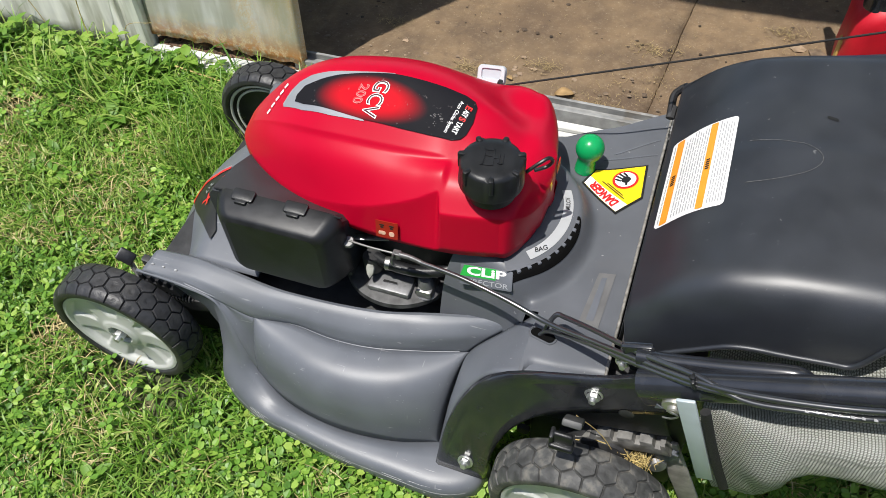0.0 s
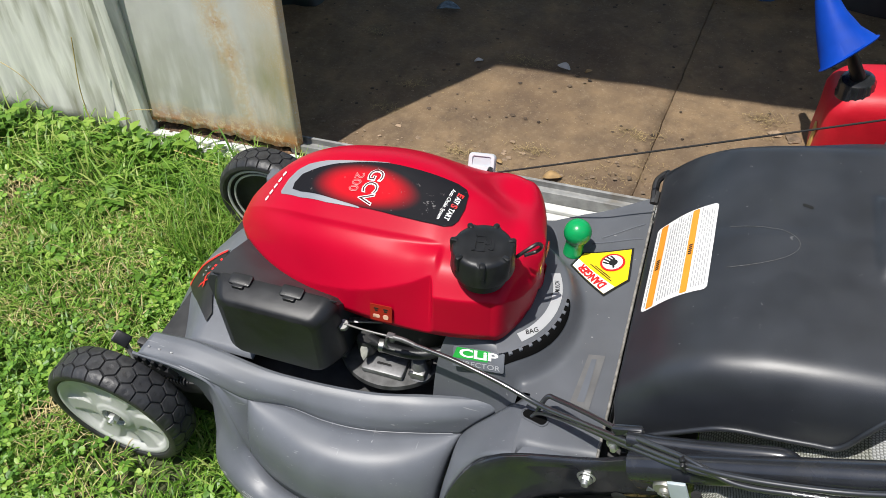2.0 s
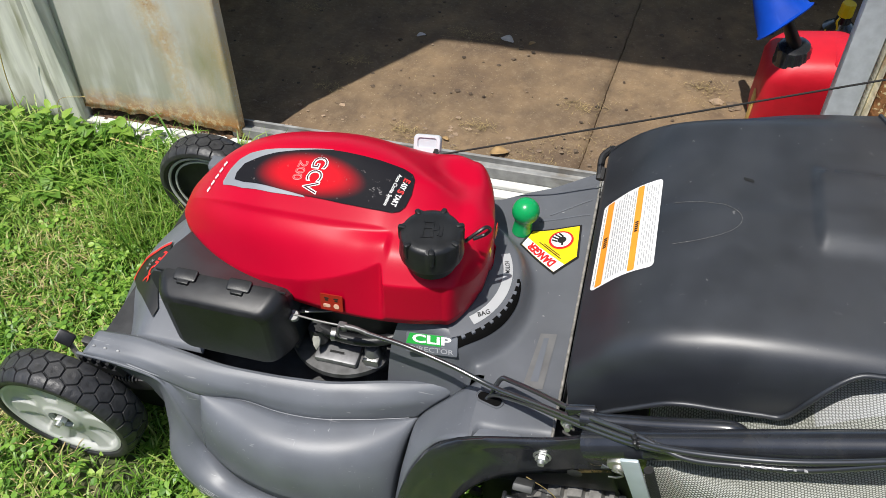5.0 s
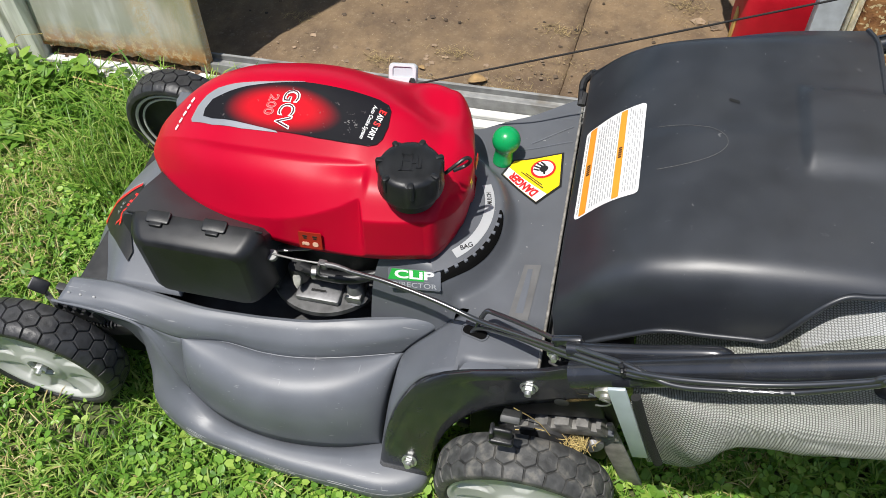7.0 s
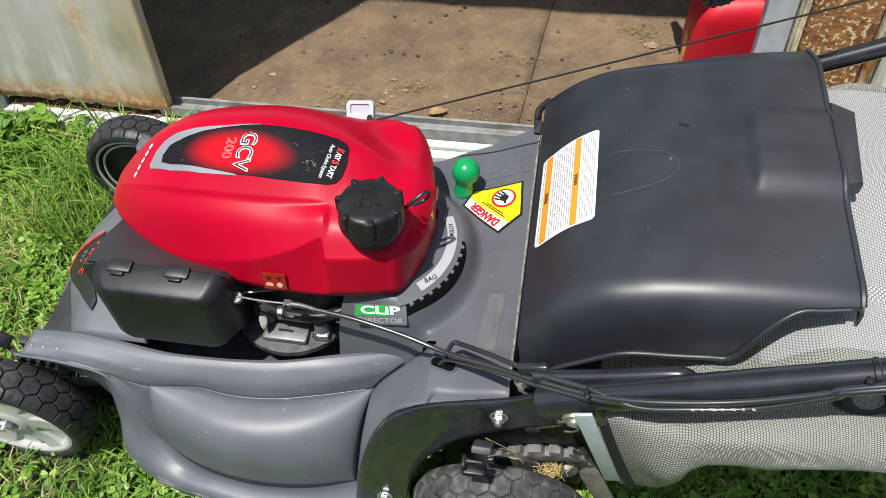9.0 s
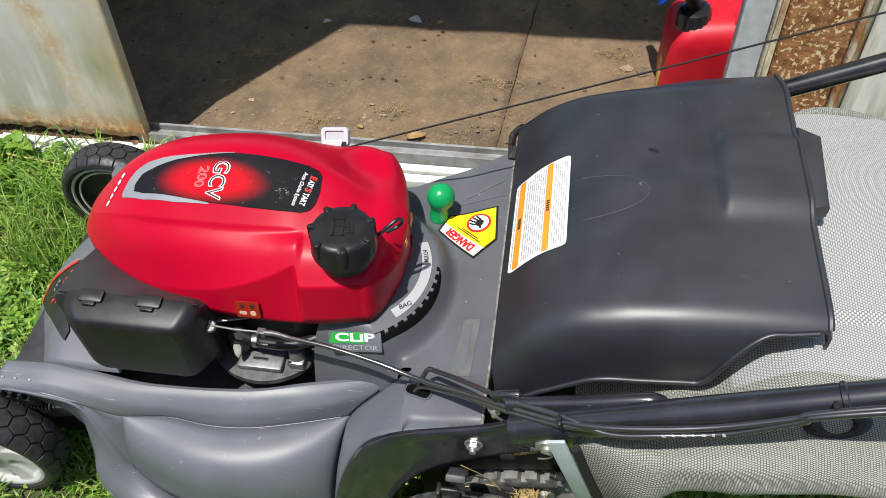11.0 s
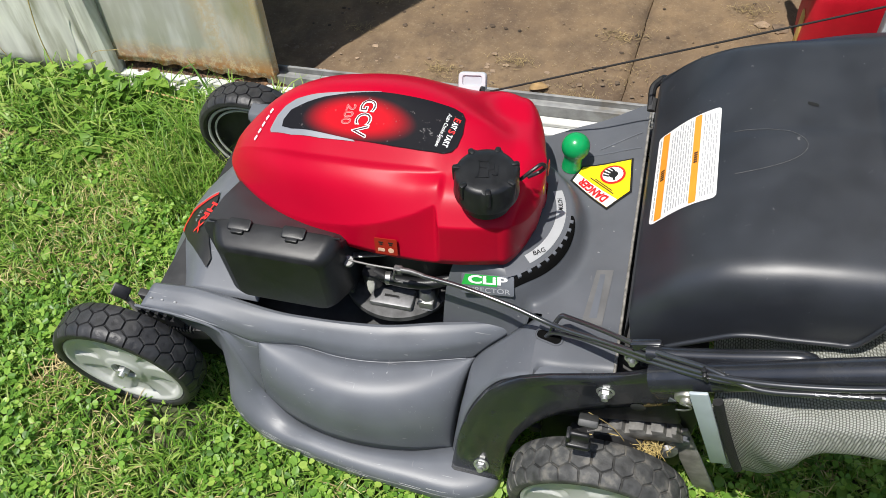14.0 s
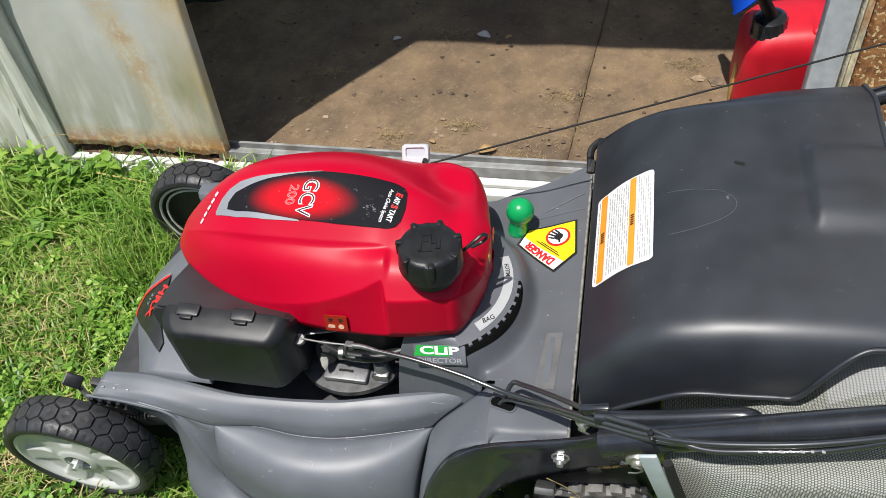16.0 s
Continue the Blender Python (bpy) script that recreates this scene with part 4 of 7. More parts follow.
lip_in, lip_low = spline(LIP_IN, 121), spline(LIP_LOW, 121)
lip_rows = []
for i, (a, b) in enumerate(zip(lip_in, lip_low)):
    row = []
    lip = float(smooth(14, 40, i))
    for ang in np.linspace(0, math.pi / 2, 13):
        h, d = math.sin(ang) ** 0.50, 1 - math.cos(ang) ** 0.50
        q = ang / (math.pi / 2)
        h, d = q + (h - q) * lip, q ** 1.15 + (d - q ** 1.15) * lip
        row.append((a[0] + (b[0] - a[0]) * h, a[1] + (b[1] - a[1]) * h, a[2] + (b[2] - a[2]) * d))
    row += [tuple(b + np.array((0, 0.0012, -0.006))), tuple(b + np.array((0, 0.006, -0.013)))]
    lip_rows.append(row)
# the side panel swells out under the shelf and rolls down steeply to the lip
top = spline(RAIL_CREASE[3:], 61)
foot = spline(((0.2187, -0.2544, 0.085),) + LIP_IN[6:11], 61)
belly_rows = []
for k in range(61):
    u = k / 60
    n = 1.15 + 2.35 * max(0.0, math.sin(math.pi * u)) ** 0.5
    row = []
    for ang in np.linspace(0, math.pi / 2, 29):
        h, d = math.sin(ang) ** (2 / n), 1 - math.cos(ang) ** (2 / n)
        p = top[k] + (foot[k] - top[k]) * np.array((h, h, d))
        row.append(p)
    belly_rows.append(row)
fi, fo = spline(FLARE_IN, 61), spline(FLARE_OUT, 61)
flare_rows = []
for k in range(61):
    swell = 0.010 * math.sin(math.pi * min(1.0, k / 44)) if k < 44 else 0.0
    flare_rows.append([fi[k] + (fo[k] - fi[k]) * q + np.array((-0.3, -0.2, 1.0)) * swell * math.sin(math.pi * q) ** 0.8 for q in np.linspace(0, 1, 11)])
bm = bmesh.new()
fa, fb = spline(RAIL_CREASE[1:4], 31), spline(LIP_IN[1:6], 31)
facet_rows = [[fa[k] + (fb[k] - fa[k]) * q + np.array((0.003, 0.005, 0)) * math.sin(math.pi * q) for q in np.linspace(0, 1, 7)] for k in range(31)]
for piece in (shelf_rows, lip_rows, belly_rows, flare_rows, facet_rows):
    for way in (1,) if piece is flare_rows else (1, -1):
        own, _ = sheet([[(p[0], p[1] if way > 0 else 2 * MID - p[1], p[2]) for p in row] for row in piece])
        bmesh.ops.recalc_face_normals(own, faces=own.faces)
        if sum(f.normal.z * f.calc_area() for f in own.faces) < 0:
            bmesh.ops.reverse_faces(own, faces=own.faces)
        join(bm, own)


# nose between the front wheels
def nose(x, y):
    return 0.222 - 6.4 * np.maximum(0, 0.115 - x) ** 2 - (3.6 - 2.7 * smooth(0.03, 0.11, x)) * (y - MID) ** 2 - 40 * np.maximum(0, -0.015 - x) ** 2


own, _ = sheet([[(x, y, nose(x, y)) for y in np.linspace(-0.172, 0.152, 29)] for x in np.linspace(-0.062, 0.205, 38)], flip=True)
bm = join(bm, own)
part("deck", bm, DECK, mower, "dark grey moulded plastic deck, scratched along its lip", sharp=30, thick=0.004)

part("panel_edge", tube([tuple(p) for p in top[2:59:4]], 0.0010, 80, 8), DECK, mower, "rolled upper edge of the side panel")

# bright worn scratches along the lip
WORN = mat("worn_plastic", (0.42, 0.42, 0.42), 0.5, var=0.3, scale=200)
wr = random.Random(5)
for k in range(34):
    i, q = wr.randint(50, 108), wr.choice((8, 9, 9, 10, 10, 11, 12, 12))
    a, b = np.array(lip_rows[i][q]), np.array(lip_rows[min(120, i + wr.randint(1, 4))][q])
    o = np.array((0, 0, wr.uniform(-0.0005, 0.0005)))
    part("scratch", tube([tuple(a + o), tuple((a + b) / 2 + o), tuple(b + o)], wr.uniform(0.00015, 0.0004), 4, 4), WORN, mower)

# pale strip for the rubbed lip, with its gloss highlight painted in
worn_gloss_rows = []
for i in range(46, 108):
    wob = 0.5 + 0.5 * noise.noise((i * 0.23, 3, 1))
    edge_ = [np.array(lip_rows[i][q]) for q in (9, 10, 11)]
    mid_, half_ = edge_[1], (edge_[2] - edge_[0]) * (0.03 + 0.20 * wob * wob)
    worn_gloss_rows.append([mid_ - half_ + np.array((0, 0, 0.0004)), mid_ + np.array((0, -0.0002, 0.0005)), mid_ + half_ + np.array((0, -0.0004, 0.0004))])
bm, _ = sheet(worn_gloss_rows)
bmesh.ops.recalc_face_normals(bm, faces=bm.faces)
if sum(f.normal.z for f in bm.faces) < 0:
    bmesh.ops.reverse_faces(bm, faces=bm.faces)
part("worn_glossy_lip", bm, mat("rubbed_glossy_plastic", (0.15, 0.155, 0.165), 0.40, var=0.3, scale=40, stretch=(1, 6, 6), second=(0.34, 0.34, 0.35)), mower, "pale rubbed stretch along the deck's lip, its gloss painted in")
for x in (0.059, 0.076, 0.096):
    part("paint_tick", box(x - 0.0022, x + 0.0022, -0.2020, -0.1995, 0.2055, 0.2085, 0.0008, 1), WORN, mower)

# gear-toothed height plate at the front wheel arch
comb = [(0.036, 0.172)]
for k in range(4):
    x = 0.040 + 0.0125 * k
    comb += [(x, 0.196 - 0.002 * k), (x + 0.0050, 0.1955 - 0.002 * k), (x + 0.0052, 0.184 - 0.002 * k), (x + 0.0123, 0.1835 - 0.002 * k)]
comb += [(0.092, 0.186), (0.098, 0.165)]
bm = prism(comb, 0.008, 0, pose(0, -0.2085, 0, 90, 0, 0))
part("height_rack", bm, BLACK, mower, "black toothed height rack")
# added dark plate stands for the shaded hollow behind the wheel
shade_outline = [(0.02, 0.03), (0.165, 0.03), (0.165, 0.06), (0.150, 0.085), (0.140, 0.115), (0.115, 0.150), (0.095, 0.172), (0.02, 0.185)]
part("arch_shade_plate", prism(shade_outline, 0.012, 0.002, pose(0, -0.176, 0, 90, 0, 0)), DARK, mower, "added dark plate standing for the shade inside the wheel arch")
bm = prism(rounded(0.020, 0.026, 0.003, 3), 0.008, 0.002, Matrix.Translation((-0.040, -0.166, 0.141)) @ Vector((0.55, -0.35, 0.75)).to_track_quat("Z", "Y").to_matrix().to_4x4() @ Matrix.Rotation(0.5, 4, "Z"))
pedal = part("height_lever", bm, BLACK, mower, "black plastic height lever with bare steel stem")
part("stem", tube([(-0.035, -0.168, 0.135), (-0.01, -0.185, 0.105), (0.0, -0.2, 0.10)], 0.004, 10, 8), STEEL, pedal)

# logo plate on the nose
plate_edge = [(0.1159, -0.1402), (0.1180, -0.1260), (0.0940, -0.0796), (0.0870, -0.0277), (0.0833, -0.0142), (0.0558, -0.0236), (0.0300, -0.0260), (0.0120, -0.0470), (0.0450, -0.0800), (0.0721, -0.1018)]


def on_nose(x, y, up=0.0035):
    return Vector((x, y, float(nose(x, y)) + up))


logo = part("badge", patch(plate_edge, on_nose, 4), INK, mower, "black badge with red and silver lettering")
part("badge_stripe", patch([(0.0833, -0.0142), (0.0558, -0.0236), (0.0300, -0.0260), (0.0120, -0.0470), (0.0240, -0.0590), (0.0230, -0.0480), (0.0360, -0.0330), (0.0590, -0.0290), (0.0835, -0.0190)], lambda x, y: on_nose(x, y, 0.0045), 3), REDINK, logo)
part("badge_line", patch([(0.0833, -0.0120), (0.0558, -0.0214), (0.0290, -0.0235), (0.0290, -0.0260), (0.0558, -0.0236), (0.0833, -0.0142)], lambda x, y: on_nose(x, y, 0.005), 2), SILVER, logo)
part("lettering", laid(lettering("HRX", 0.020, fit=0.050, bold=0.03), lambda u, v: on_nose(0.0765 - 0.447 * u + 0.894 * v, -0.0565 - 0.894 * u - 0.447 * v, 0.0055)), REDINK, logo)
part("lettering", laid(lettering("217", 0.010, fit=0.018), lambda u, v: on_nose(0.0590 - 0.447 * u + 0.894 * v, -0.0500 - 0.894 * u - 0.447 * v, 0.0055)), SILVER, logo)

# engine bay floor and block
bm = box(0.03, 0.62, -0.168, 0.148, 0.150, 0.166, 0.003)
part("engine_mount", bm, DARK, mower)
bm = lathe([(0, 0.166), (0.150, 0.166), (0.152, 0.19), (0.135, 0.2), (0.13, 0.31), (0, 0.312)], 48, Matrix.Translation((0.40, 0.02, 0)))
box(0.24, 0.36, -0.085, 0.085, 0.166, 0.325, 0.006, 2, bm)
part("engine_block", bm, DARK, mower)
# aluminium flange with its name plate, valve lever and bolt boss
flange = part("engine_flange", lathe([(0, 0.205), (0.078, 0.205), (0.081, 0.209), (0.080, 0.216), (0.060, 0.221), (0, 0.222)], 56, Matrix.Translation((0.392, -0.090, 0))), mat("oily_casting", (0.075, 0.075, 0.075), 0.55, 0.4, var=0.5, scale=60, bump=0.08, bump_scale=500), mower, "cast aluminium engine flange, oily and dusty")
bm = box(0.366, 0.424, -0.158, -0.128, 0.218, 0.228, 0.003)
box(0.388, 0.405, -0.147, -0.144, 0.228, 0.2292, 0.0004, 1, bm)
part("name_plate", bm, ALU, flange)
part("bar_mark", box(0.385, 0.404, -0.1465, -0.1435, 0.2285, 0.2298), INK, flange)
part("boss", lathe([(0, 0.245), (0.008, 0.245), (0.010, 0.240), (0.012, 0.222), (0.016, 0.218)], 24, Matrix.Translation((0.441, -0.136, 0))), ALU, flange)
part("boss_block", box(0.430, 0.452, -0.150, -0.118, 0.216, 0.232, 0.004), STEEL, flange)
valve = part("fuel_valve", lathe([(0, 0.262), (0.011, 0.262), (0.013, 0.258), (0.013, 0.238), (0.010, 0.232), (0, 0.232)], 24, Matrix.Translation((0.368, -0.132, 0))), DARK, mower)
part("valve_lever", moved(prism([(-0.003, 0.008), (0.003, 0.008), (0.0060, 0.0), (0.005, -0.008), (0.0, -0.015), (-0.004, -0.008), (-0.005, 0.0)], 0.006, 0.002), pose(0.369, -0.143, 0.250, 50, 0, 12)), mat("stained_lever", (0.34, 0.34, 0.30), 0.5, var=0.3, scale=120), valve, "pale grey lever")
part("fuel_hose", tube([(0.372, -0.130, 0.256), (0.40, -0.138, 0.258), (0.445, -0.138, 0.262), (0.485, -0.12, 0.268), (0.52, -0.09, 0.27)], 0.0075, 24, 14), BLACK, mower)
part("fuel_clip", lathe([(0.0079, -0.004), (0.0088, -0.003), (0.0088, 0.003), (0.0079, 0.004)], 20, pose(0.392, -0.1365, 0.2575, 0, 90, 10)), STEEL, mower)
# choke linkage and cable clamp below the cover
bm = lathe([(0, 0.003), (0.0065, 0.003), (0.0075, 0.0015), (0.0075, -0.002), (0, -0.003)], 24, pose(0.352, -0.152, 0.306, 20, 0, 0))
join(bm, tube([(0.352, -0.152, 0.309), (0.385, -0.156, 0.312), (0.415, -0.156, 0.312)], 0.0013, 12, 8))
part("throttle_link", bm, DULL, mower, "bright zinc throttle link and clamp")
bm = box(0.413, 0.424, -0.161, -0.152, 0.306, 0.317, 0.002)
join(bm, tube([(0.422, -0.157, 0.314), (0.436, -0.157, 0.313), (0.452, -0.159, 0.311)], lambda f: 0.0036 - 0.0008 * f, 10, 12))
join(bm, tube([(0.416, -0.162, 0.318), (0.414, -0.164, 0.300), (0.424, -0.163, 0.296)], 0.0015, 10, 8))
part("cable_clamp", bm, mat("dark_clamp_steel", (0.12, 0.12, 0.12), 0.45, 0.5, var=0.4, scale=150), mower)
for x, y, z in ((0.318, -0.150, 0.318), (0.335, -0.14, 0.29), (0.33, -0.15, 0.25)):
    part("bracket_screw", lathe([(0, 0.004), (0.005, 0.003), (0.006, 0)], 16, pose(x, y, z, 60, 0, 0)), STEEL, mower)
part("governor_arm", moved(box(-0.004, 0.004, -0.03, 0.03, -0.001, 0.001, 0.0006), pose(0.36, -0.125, 0.285, 0, 10, -75)), STEEL, mower)

# engine cover: a domed shell over a rounded plan, with two creases and the tank shoulder
HMID = -0.004
CX = (0.138, 0.150, 0.169, 0.190, 0.208, 0.240, 0.275, 0.330, 0.390, 0.430, 0.470, 0.500, 0.530, 0.555, 0.572)
CREST = (0.3170, 0.3360, 0.3590, 0.3810, 0.3980, 0.4220, 0.4380, 0.4490, 0.4510, 0.4440, 0.4310, 0.4170, 0.3960, 0.3870, 0.3700)
FAR_Z = (0.3150, 0.3305, 0.3510, 0.3705, 0.3855, 0.4065, 0.4215, 0.4315, 0.4325, 0.4245, 0.4075, 0.3885, 0.3820, 0.3785, 0.3620)
FIN_Z = (0.314, 0.326, 0.336, 0.345, 0.352, 0.362, 0.370, 0.376, 0.374, 0.368, 0.368, 0.375, 0.375, 0.368, 0.348)
UP_Z = (0.316, 0.332, 0.352, 0.368, 0.379, 0.392, 0.400, 0.404, 0.404, 0.403, 0.402, 0.399, 0.393, 0.384, 0.360)
LOW_Z = (0.315, 0.322, 0.326, 0.328, 0.328, 0.329, 0.331, 0.342, 0.362, 0.376, 0.388, 0.371, 0.370, 0.367, 0.350)
UP_S = (0.50, 0.50, 0.52, 0.54, 0.56, 0.58, 0.585, 0.56, 0.53, 0.51, 0.50, 0.50, 0.50, 0.50, 0.50)
LOW_S = (0.97, 0.97, 0.97, 0.97, 0.97, 0.97, 0.97, 0.955, 0.930, 0.865, 0.760, 0.72, 0.72, 0.72, 0.72)


def glide(x, xs, ys):
    """A smooth curve through the points (xs, ys)."""
    xs, ys = np.asarray(xs, float), np.asarray(ys, float)
    d = np.diff(ys) / np.diff(xs)
    h = np.diff(xs)
    s = np.r_[d[0], (d[:-1] * h[1:] + d[1:] * h[:-1]) / (h[1:] + h[:-1]), d[-1]]
    i = int(np.clip(np.searchsorted(xs, x) - 1, 0, len(xs) - 2))
    f = min(1.0, max(0.0, (x - xs[i]) / h[i]))
    return float(ys[i] * (1 + 2 * f) * (1 - f) ** 2 + h[i] * s[i] * f * (1 - f) ** 2 + ys[i + 1] * f * f * (3 - 2 * f) - h[i] * s[i + 1] * f * f * (1 - f))


def cover_w(x):
    if x < 0.215:
        return 0.090 * math.sqrt(max(0.0, (x - 0.1375) / 0.0775))
    if x > 0.535:
        return 0.1225 * max(0.0, 1 - ((x - 0.535) / 0.0375) ** 3.2) ** (1 / 3.2)
    return glide(x, (0.20, 0.215, 0.285, 0.335, 0.380, 0.433, 0.488, 0.535, 0.55), (0.081, 0.090, 0.1190, 0.1290, 0.1345, 0.1360, 0.1320, 0.1225, 0.119))


@functools.lru_cache(None)
def cover_section(x):
    """The cover's line across, from its near rim to its far rim: places y and heights z."""
    w = max(cover_w(x), 2e-4)
    zl, zu, zc = glide(x, CX, LOW_Z), glide(x, CX, UP_Z), glide(x, CX, CREST)
    sl, su = glide(x, CX, LOW_S), glide(x, CX, UP_S)
    tank = float(smooth(0.458, 0.467, x))
    sl, zl = sl + (0.935 - sl) * tank, zl + (0.372 - 0.020 * float(smooth(0.555, 0.573, x)) - zl) * tank
    ctrl = [(-w, 0.313), (-w * sl, zl), (-w * su, zu)]
    lip = 0.0034 * smooth(0.20, 0.27, x) * smooth(0.475, 0.44, x)
    dome = spline([(-w * su + lip * 0.3, zu + lip, 0), (-w * su * 0.45, zu + (zc - zu) * 0.66, 0), (w * 0.03, zc, 0), (w * 0.37, glide(x, CX, FAR_Z), 0), (w * 0.80, glide(x, CX, FIN_Z), 0), (w, 0.313, 0)], 61)
    face = spline([(-w * sl, zl, 0), (-w * (sl + su) / 2, (zl + zu) / 2 + (0.0135 - 0.0080 * float(smooth(0.31, 0.41, x))) * min(1.0, w / 0.12) ** 2, 0), (-w * su, zu, 0)], 15)
    ys = np.r_[np.linspace(-w, -w * sl, 6)[:-1], face[:-1, 0], dome[:, 0]]
    zs = np.r_[np.linspace(0.313, zl, 6)[:-1], face[:-1, 1], dome[:, 1]]
    # round the creases over about two millimetres
    yy = np.linspace(-w, w, 241)
    zz = np.interp(yy, ys, zs)
    r = 0.0004
    soft = sum(np.interp(yy + r * k, ys, zs) for k in (-1, -0.5, 0, 0.5, 1)) / 5
    k = smooth(0, 0.02 * w / 0.12 + 1e-5, w - np.abs(yy))
    return yy + HMID, zz * (1 - k) + soft * k


def cover_z(x, y):
    yy, zz = cover_section(round(float(x), 4))
    z = float(np.interp(y, yy, zz))
    return z


cover_rows = []
for x in np.r_[0.1376 + 0.0774 * np.linspace(0, 1, 26) ** 2, np.linspace(0.218, 0.448, 56), np.linspace(0.450, 0.482, 20), np.linspace(0.486, 0.534, 14), 0.5725 - 0.0375 * np.linspace(1, 0, 24) ** 2.4]:
    w = float(cover_w(x))
    up, fold = glide(x, CX, UP_S), glide(x, CX, LOW_S)
    fold += (0.935 - fold) * float(smooth(0.458, 0.467, x))
    ys = [HMID - w * s for s in sorted(np.r_[fold + 0.006, fold, fold - 0.006, np.linspace(1, 0.86, 15), np.linspace(0.85, up + 0.010, 20), up + 0.004, up, up - 0.004, np.linspace(up - 0.010, 0.42, 14), np.linspace(0.40, -0.865, 52), np.linspace(-0.88, -1, 9)], reverse=True)]
    row = [(x - 0.17 * float(smooth(0.47, 0.57, x)) * max(0.0, y + 0.02) - 0.19 * float(smooth(0.525, 0.572, x)) * max(0.0, -0.055 - y), y, cover_z(x, y)) for y in ys]
    cover_rows.append(row)
bm, _ = sheet(cover_rows, flip=True)
bmesh.ops.remove_doubles(bm, verts=bm.verts, dist=2e-4)
bmesh.ops.recalc_face_normals(bm, faces=bm.faces)
cover = part("engine_cover", bm, RED, mower, "glossy red plastic engine cover", sharp=60, thick=0.003)


def on_cover(x, y, up=0.0012):
    return Vector((x, y, float(cover_z(x, y)) + up))


# decal on the cover: silver border, black field with a red glow printed in it
PANEL = mat("panel_print", (0.02, 0.02, 0.02), 0.6, var=0.1, spec=0.06)
pn, pl = PANEL.node_tree.nodes, PANEL.node_tree.links
pc = pn.new("ShaderNodeTexCoord")
pm = pn.new("ShaderNodeMapping")
pm.inputs["Location"].default_value, pm.inputs["Scale"].default_value = (-0.350 / 0.080, 0.036 / 0.027, 0), (1 / 0.080, 1 / 0.027, 0)
pg = pn.new("ShaderNodeTexGradient")
pg.gradient_type = "SPHERICAL"
pr = pn.new("ShaderNodeValToRGB")
pr.color_ramp.elements[0].color, pr.color_ramp.elements[1].color = (0.013, 0.013, 0.016, 1), (0.60, 0.006, 0.016, 1)
pr.color_ramp.elements[0].position, pr.color_ramp.elements[1].position = 0.06, 0.62
pr.color_ramp.interpolation = "EASE"
pl.new(pc.outputs["Object"], pm.inputs[0])
pl.new(pm.outputs[0], pg.inputs[0])
pl.new(pg.outputs[0], pr.inputs[0])
# rubbed spots in the print
pt = pn.new("ShaderNodeTexNoise")
pt.inputs["Scale"].default_value, pt.inputs["Detail"].default_value = 160, 4
pl.new(pc.outputs["Object"], pt.inputs["Vector"])
pw = pn.new("ShaderNodeMapRange")
pw.inputs[1].default_value, pw.inputs[2].default_value, pw.inputs[4].default_value = 0.67, 0.72, 0.45
pl.new(pt.outputs["Fac"], pw.inputs[0])
px = pn.new("ShaderNodeMix")
px.data_type = "RGBA"
pl.new(pw.outputs[0], px.inputs[0])
pl.new(pr.outputs[0], px.inputs[6])
px.inputs[7].default_value = (0.20, 0.17, 0.17, 1)
pl.new(px.outputs[2], pn["Principled BSDF"].inputs["Base Color"])


PANEL_LINE = [(0.2494, -0.0424), (0.2498, -0.0345), (0.2583, -0.0254), (0.2813, -0.0196), (0.3031, -0.0149), (0.3315, -0.0107), (0.3708, -0.0061), (0.4, -0.005), (0.4331, -0.0032), (0.4595, -0.0028), (0.4707, -0.0056), (0.4748, -0.0117), (0.4752, -0.029), (0.4718, -0.0443), (0.4666, -0.0514), (0.4575, -0.0554), (0.4312, -0.0573), (0.3976, -0.0586), (0.3489, -0.0580), (0.312, -0.0538), (0.2643, -0.0473)]
BORDER_LINE = [(0.2318, -0.0441), (0.2296, -0.0398), (0.2368, -0.0267), (0.2478, -0.0183), (0.263, -0.0128), (0.2864, -0.0104), (0.3307, -0.0081), (0.3732, -0.0046), (0.364, -0.012), (0.3363, -0.0312), (0.3449, -0.0555), (0.3512, -0.0592), (0.3055, -0.0583), (0.2657, -0.0537)]


part("decal_border", patch(BORDER_LINE, lambda x, y: on_cover(x, y, 0.0010), 7), SILVER, cover, "silver border of the black and red decal")
decal = part("decal", patch(PANEL_LINE, lambda x, y: on_cover(x, y, 0.0017), 7), PANEL, cover, "black decal with a red glow and white lettering")


def cover_text(text, size, x, y, slant, turn, material, up=0.0026, **k):
    c, s = math.cos(radians(turn)), math.sin(radians(turn))
    return part("lettering", laid(lettering(text, size, **k), lambda u, v: on_cover(x + (u + slant * v) * c - v * s, y + (u + slant * v) * s + v * c, up)), material, cover)


cover_text("GCV", 0.026, 0.3578, -0.0360, -0.25, -104, mat("silver_print", (0.78, 0.76, 0.76), 0.4, var=0.05), fit=0.0400, bold=0.035)
cover_text("GCV", 0.026, 0.3578, -0.0360, -0.25, -104, mat("dark_red_print", (0.06, 0.004, 0.008), 0.45, var=0.05, spec=0.25), fit=0.0385, bold=-0.012, up=0.0031)
cover_text("200", 0.016, 0.3380, -0.0338, -0.25, -104, mat("pale_red_print", (0.74, 0.24, 0.24), 0.4, var=0.05), fit=0.0215, bold=0.02)
cover_text("200", 0.016, 0.3380, -0.0338, -0.25, -104, mat("bright_red_print", (0.55, 0.006, 0.014), 0.4, var=0.05), fit=0.0205, bold=-0.012, up=0.0030)
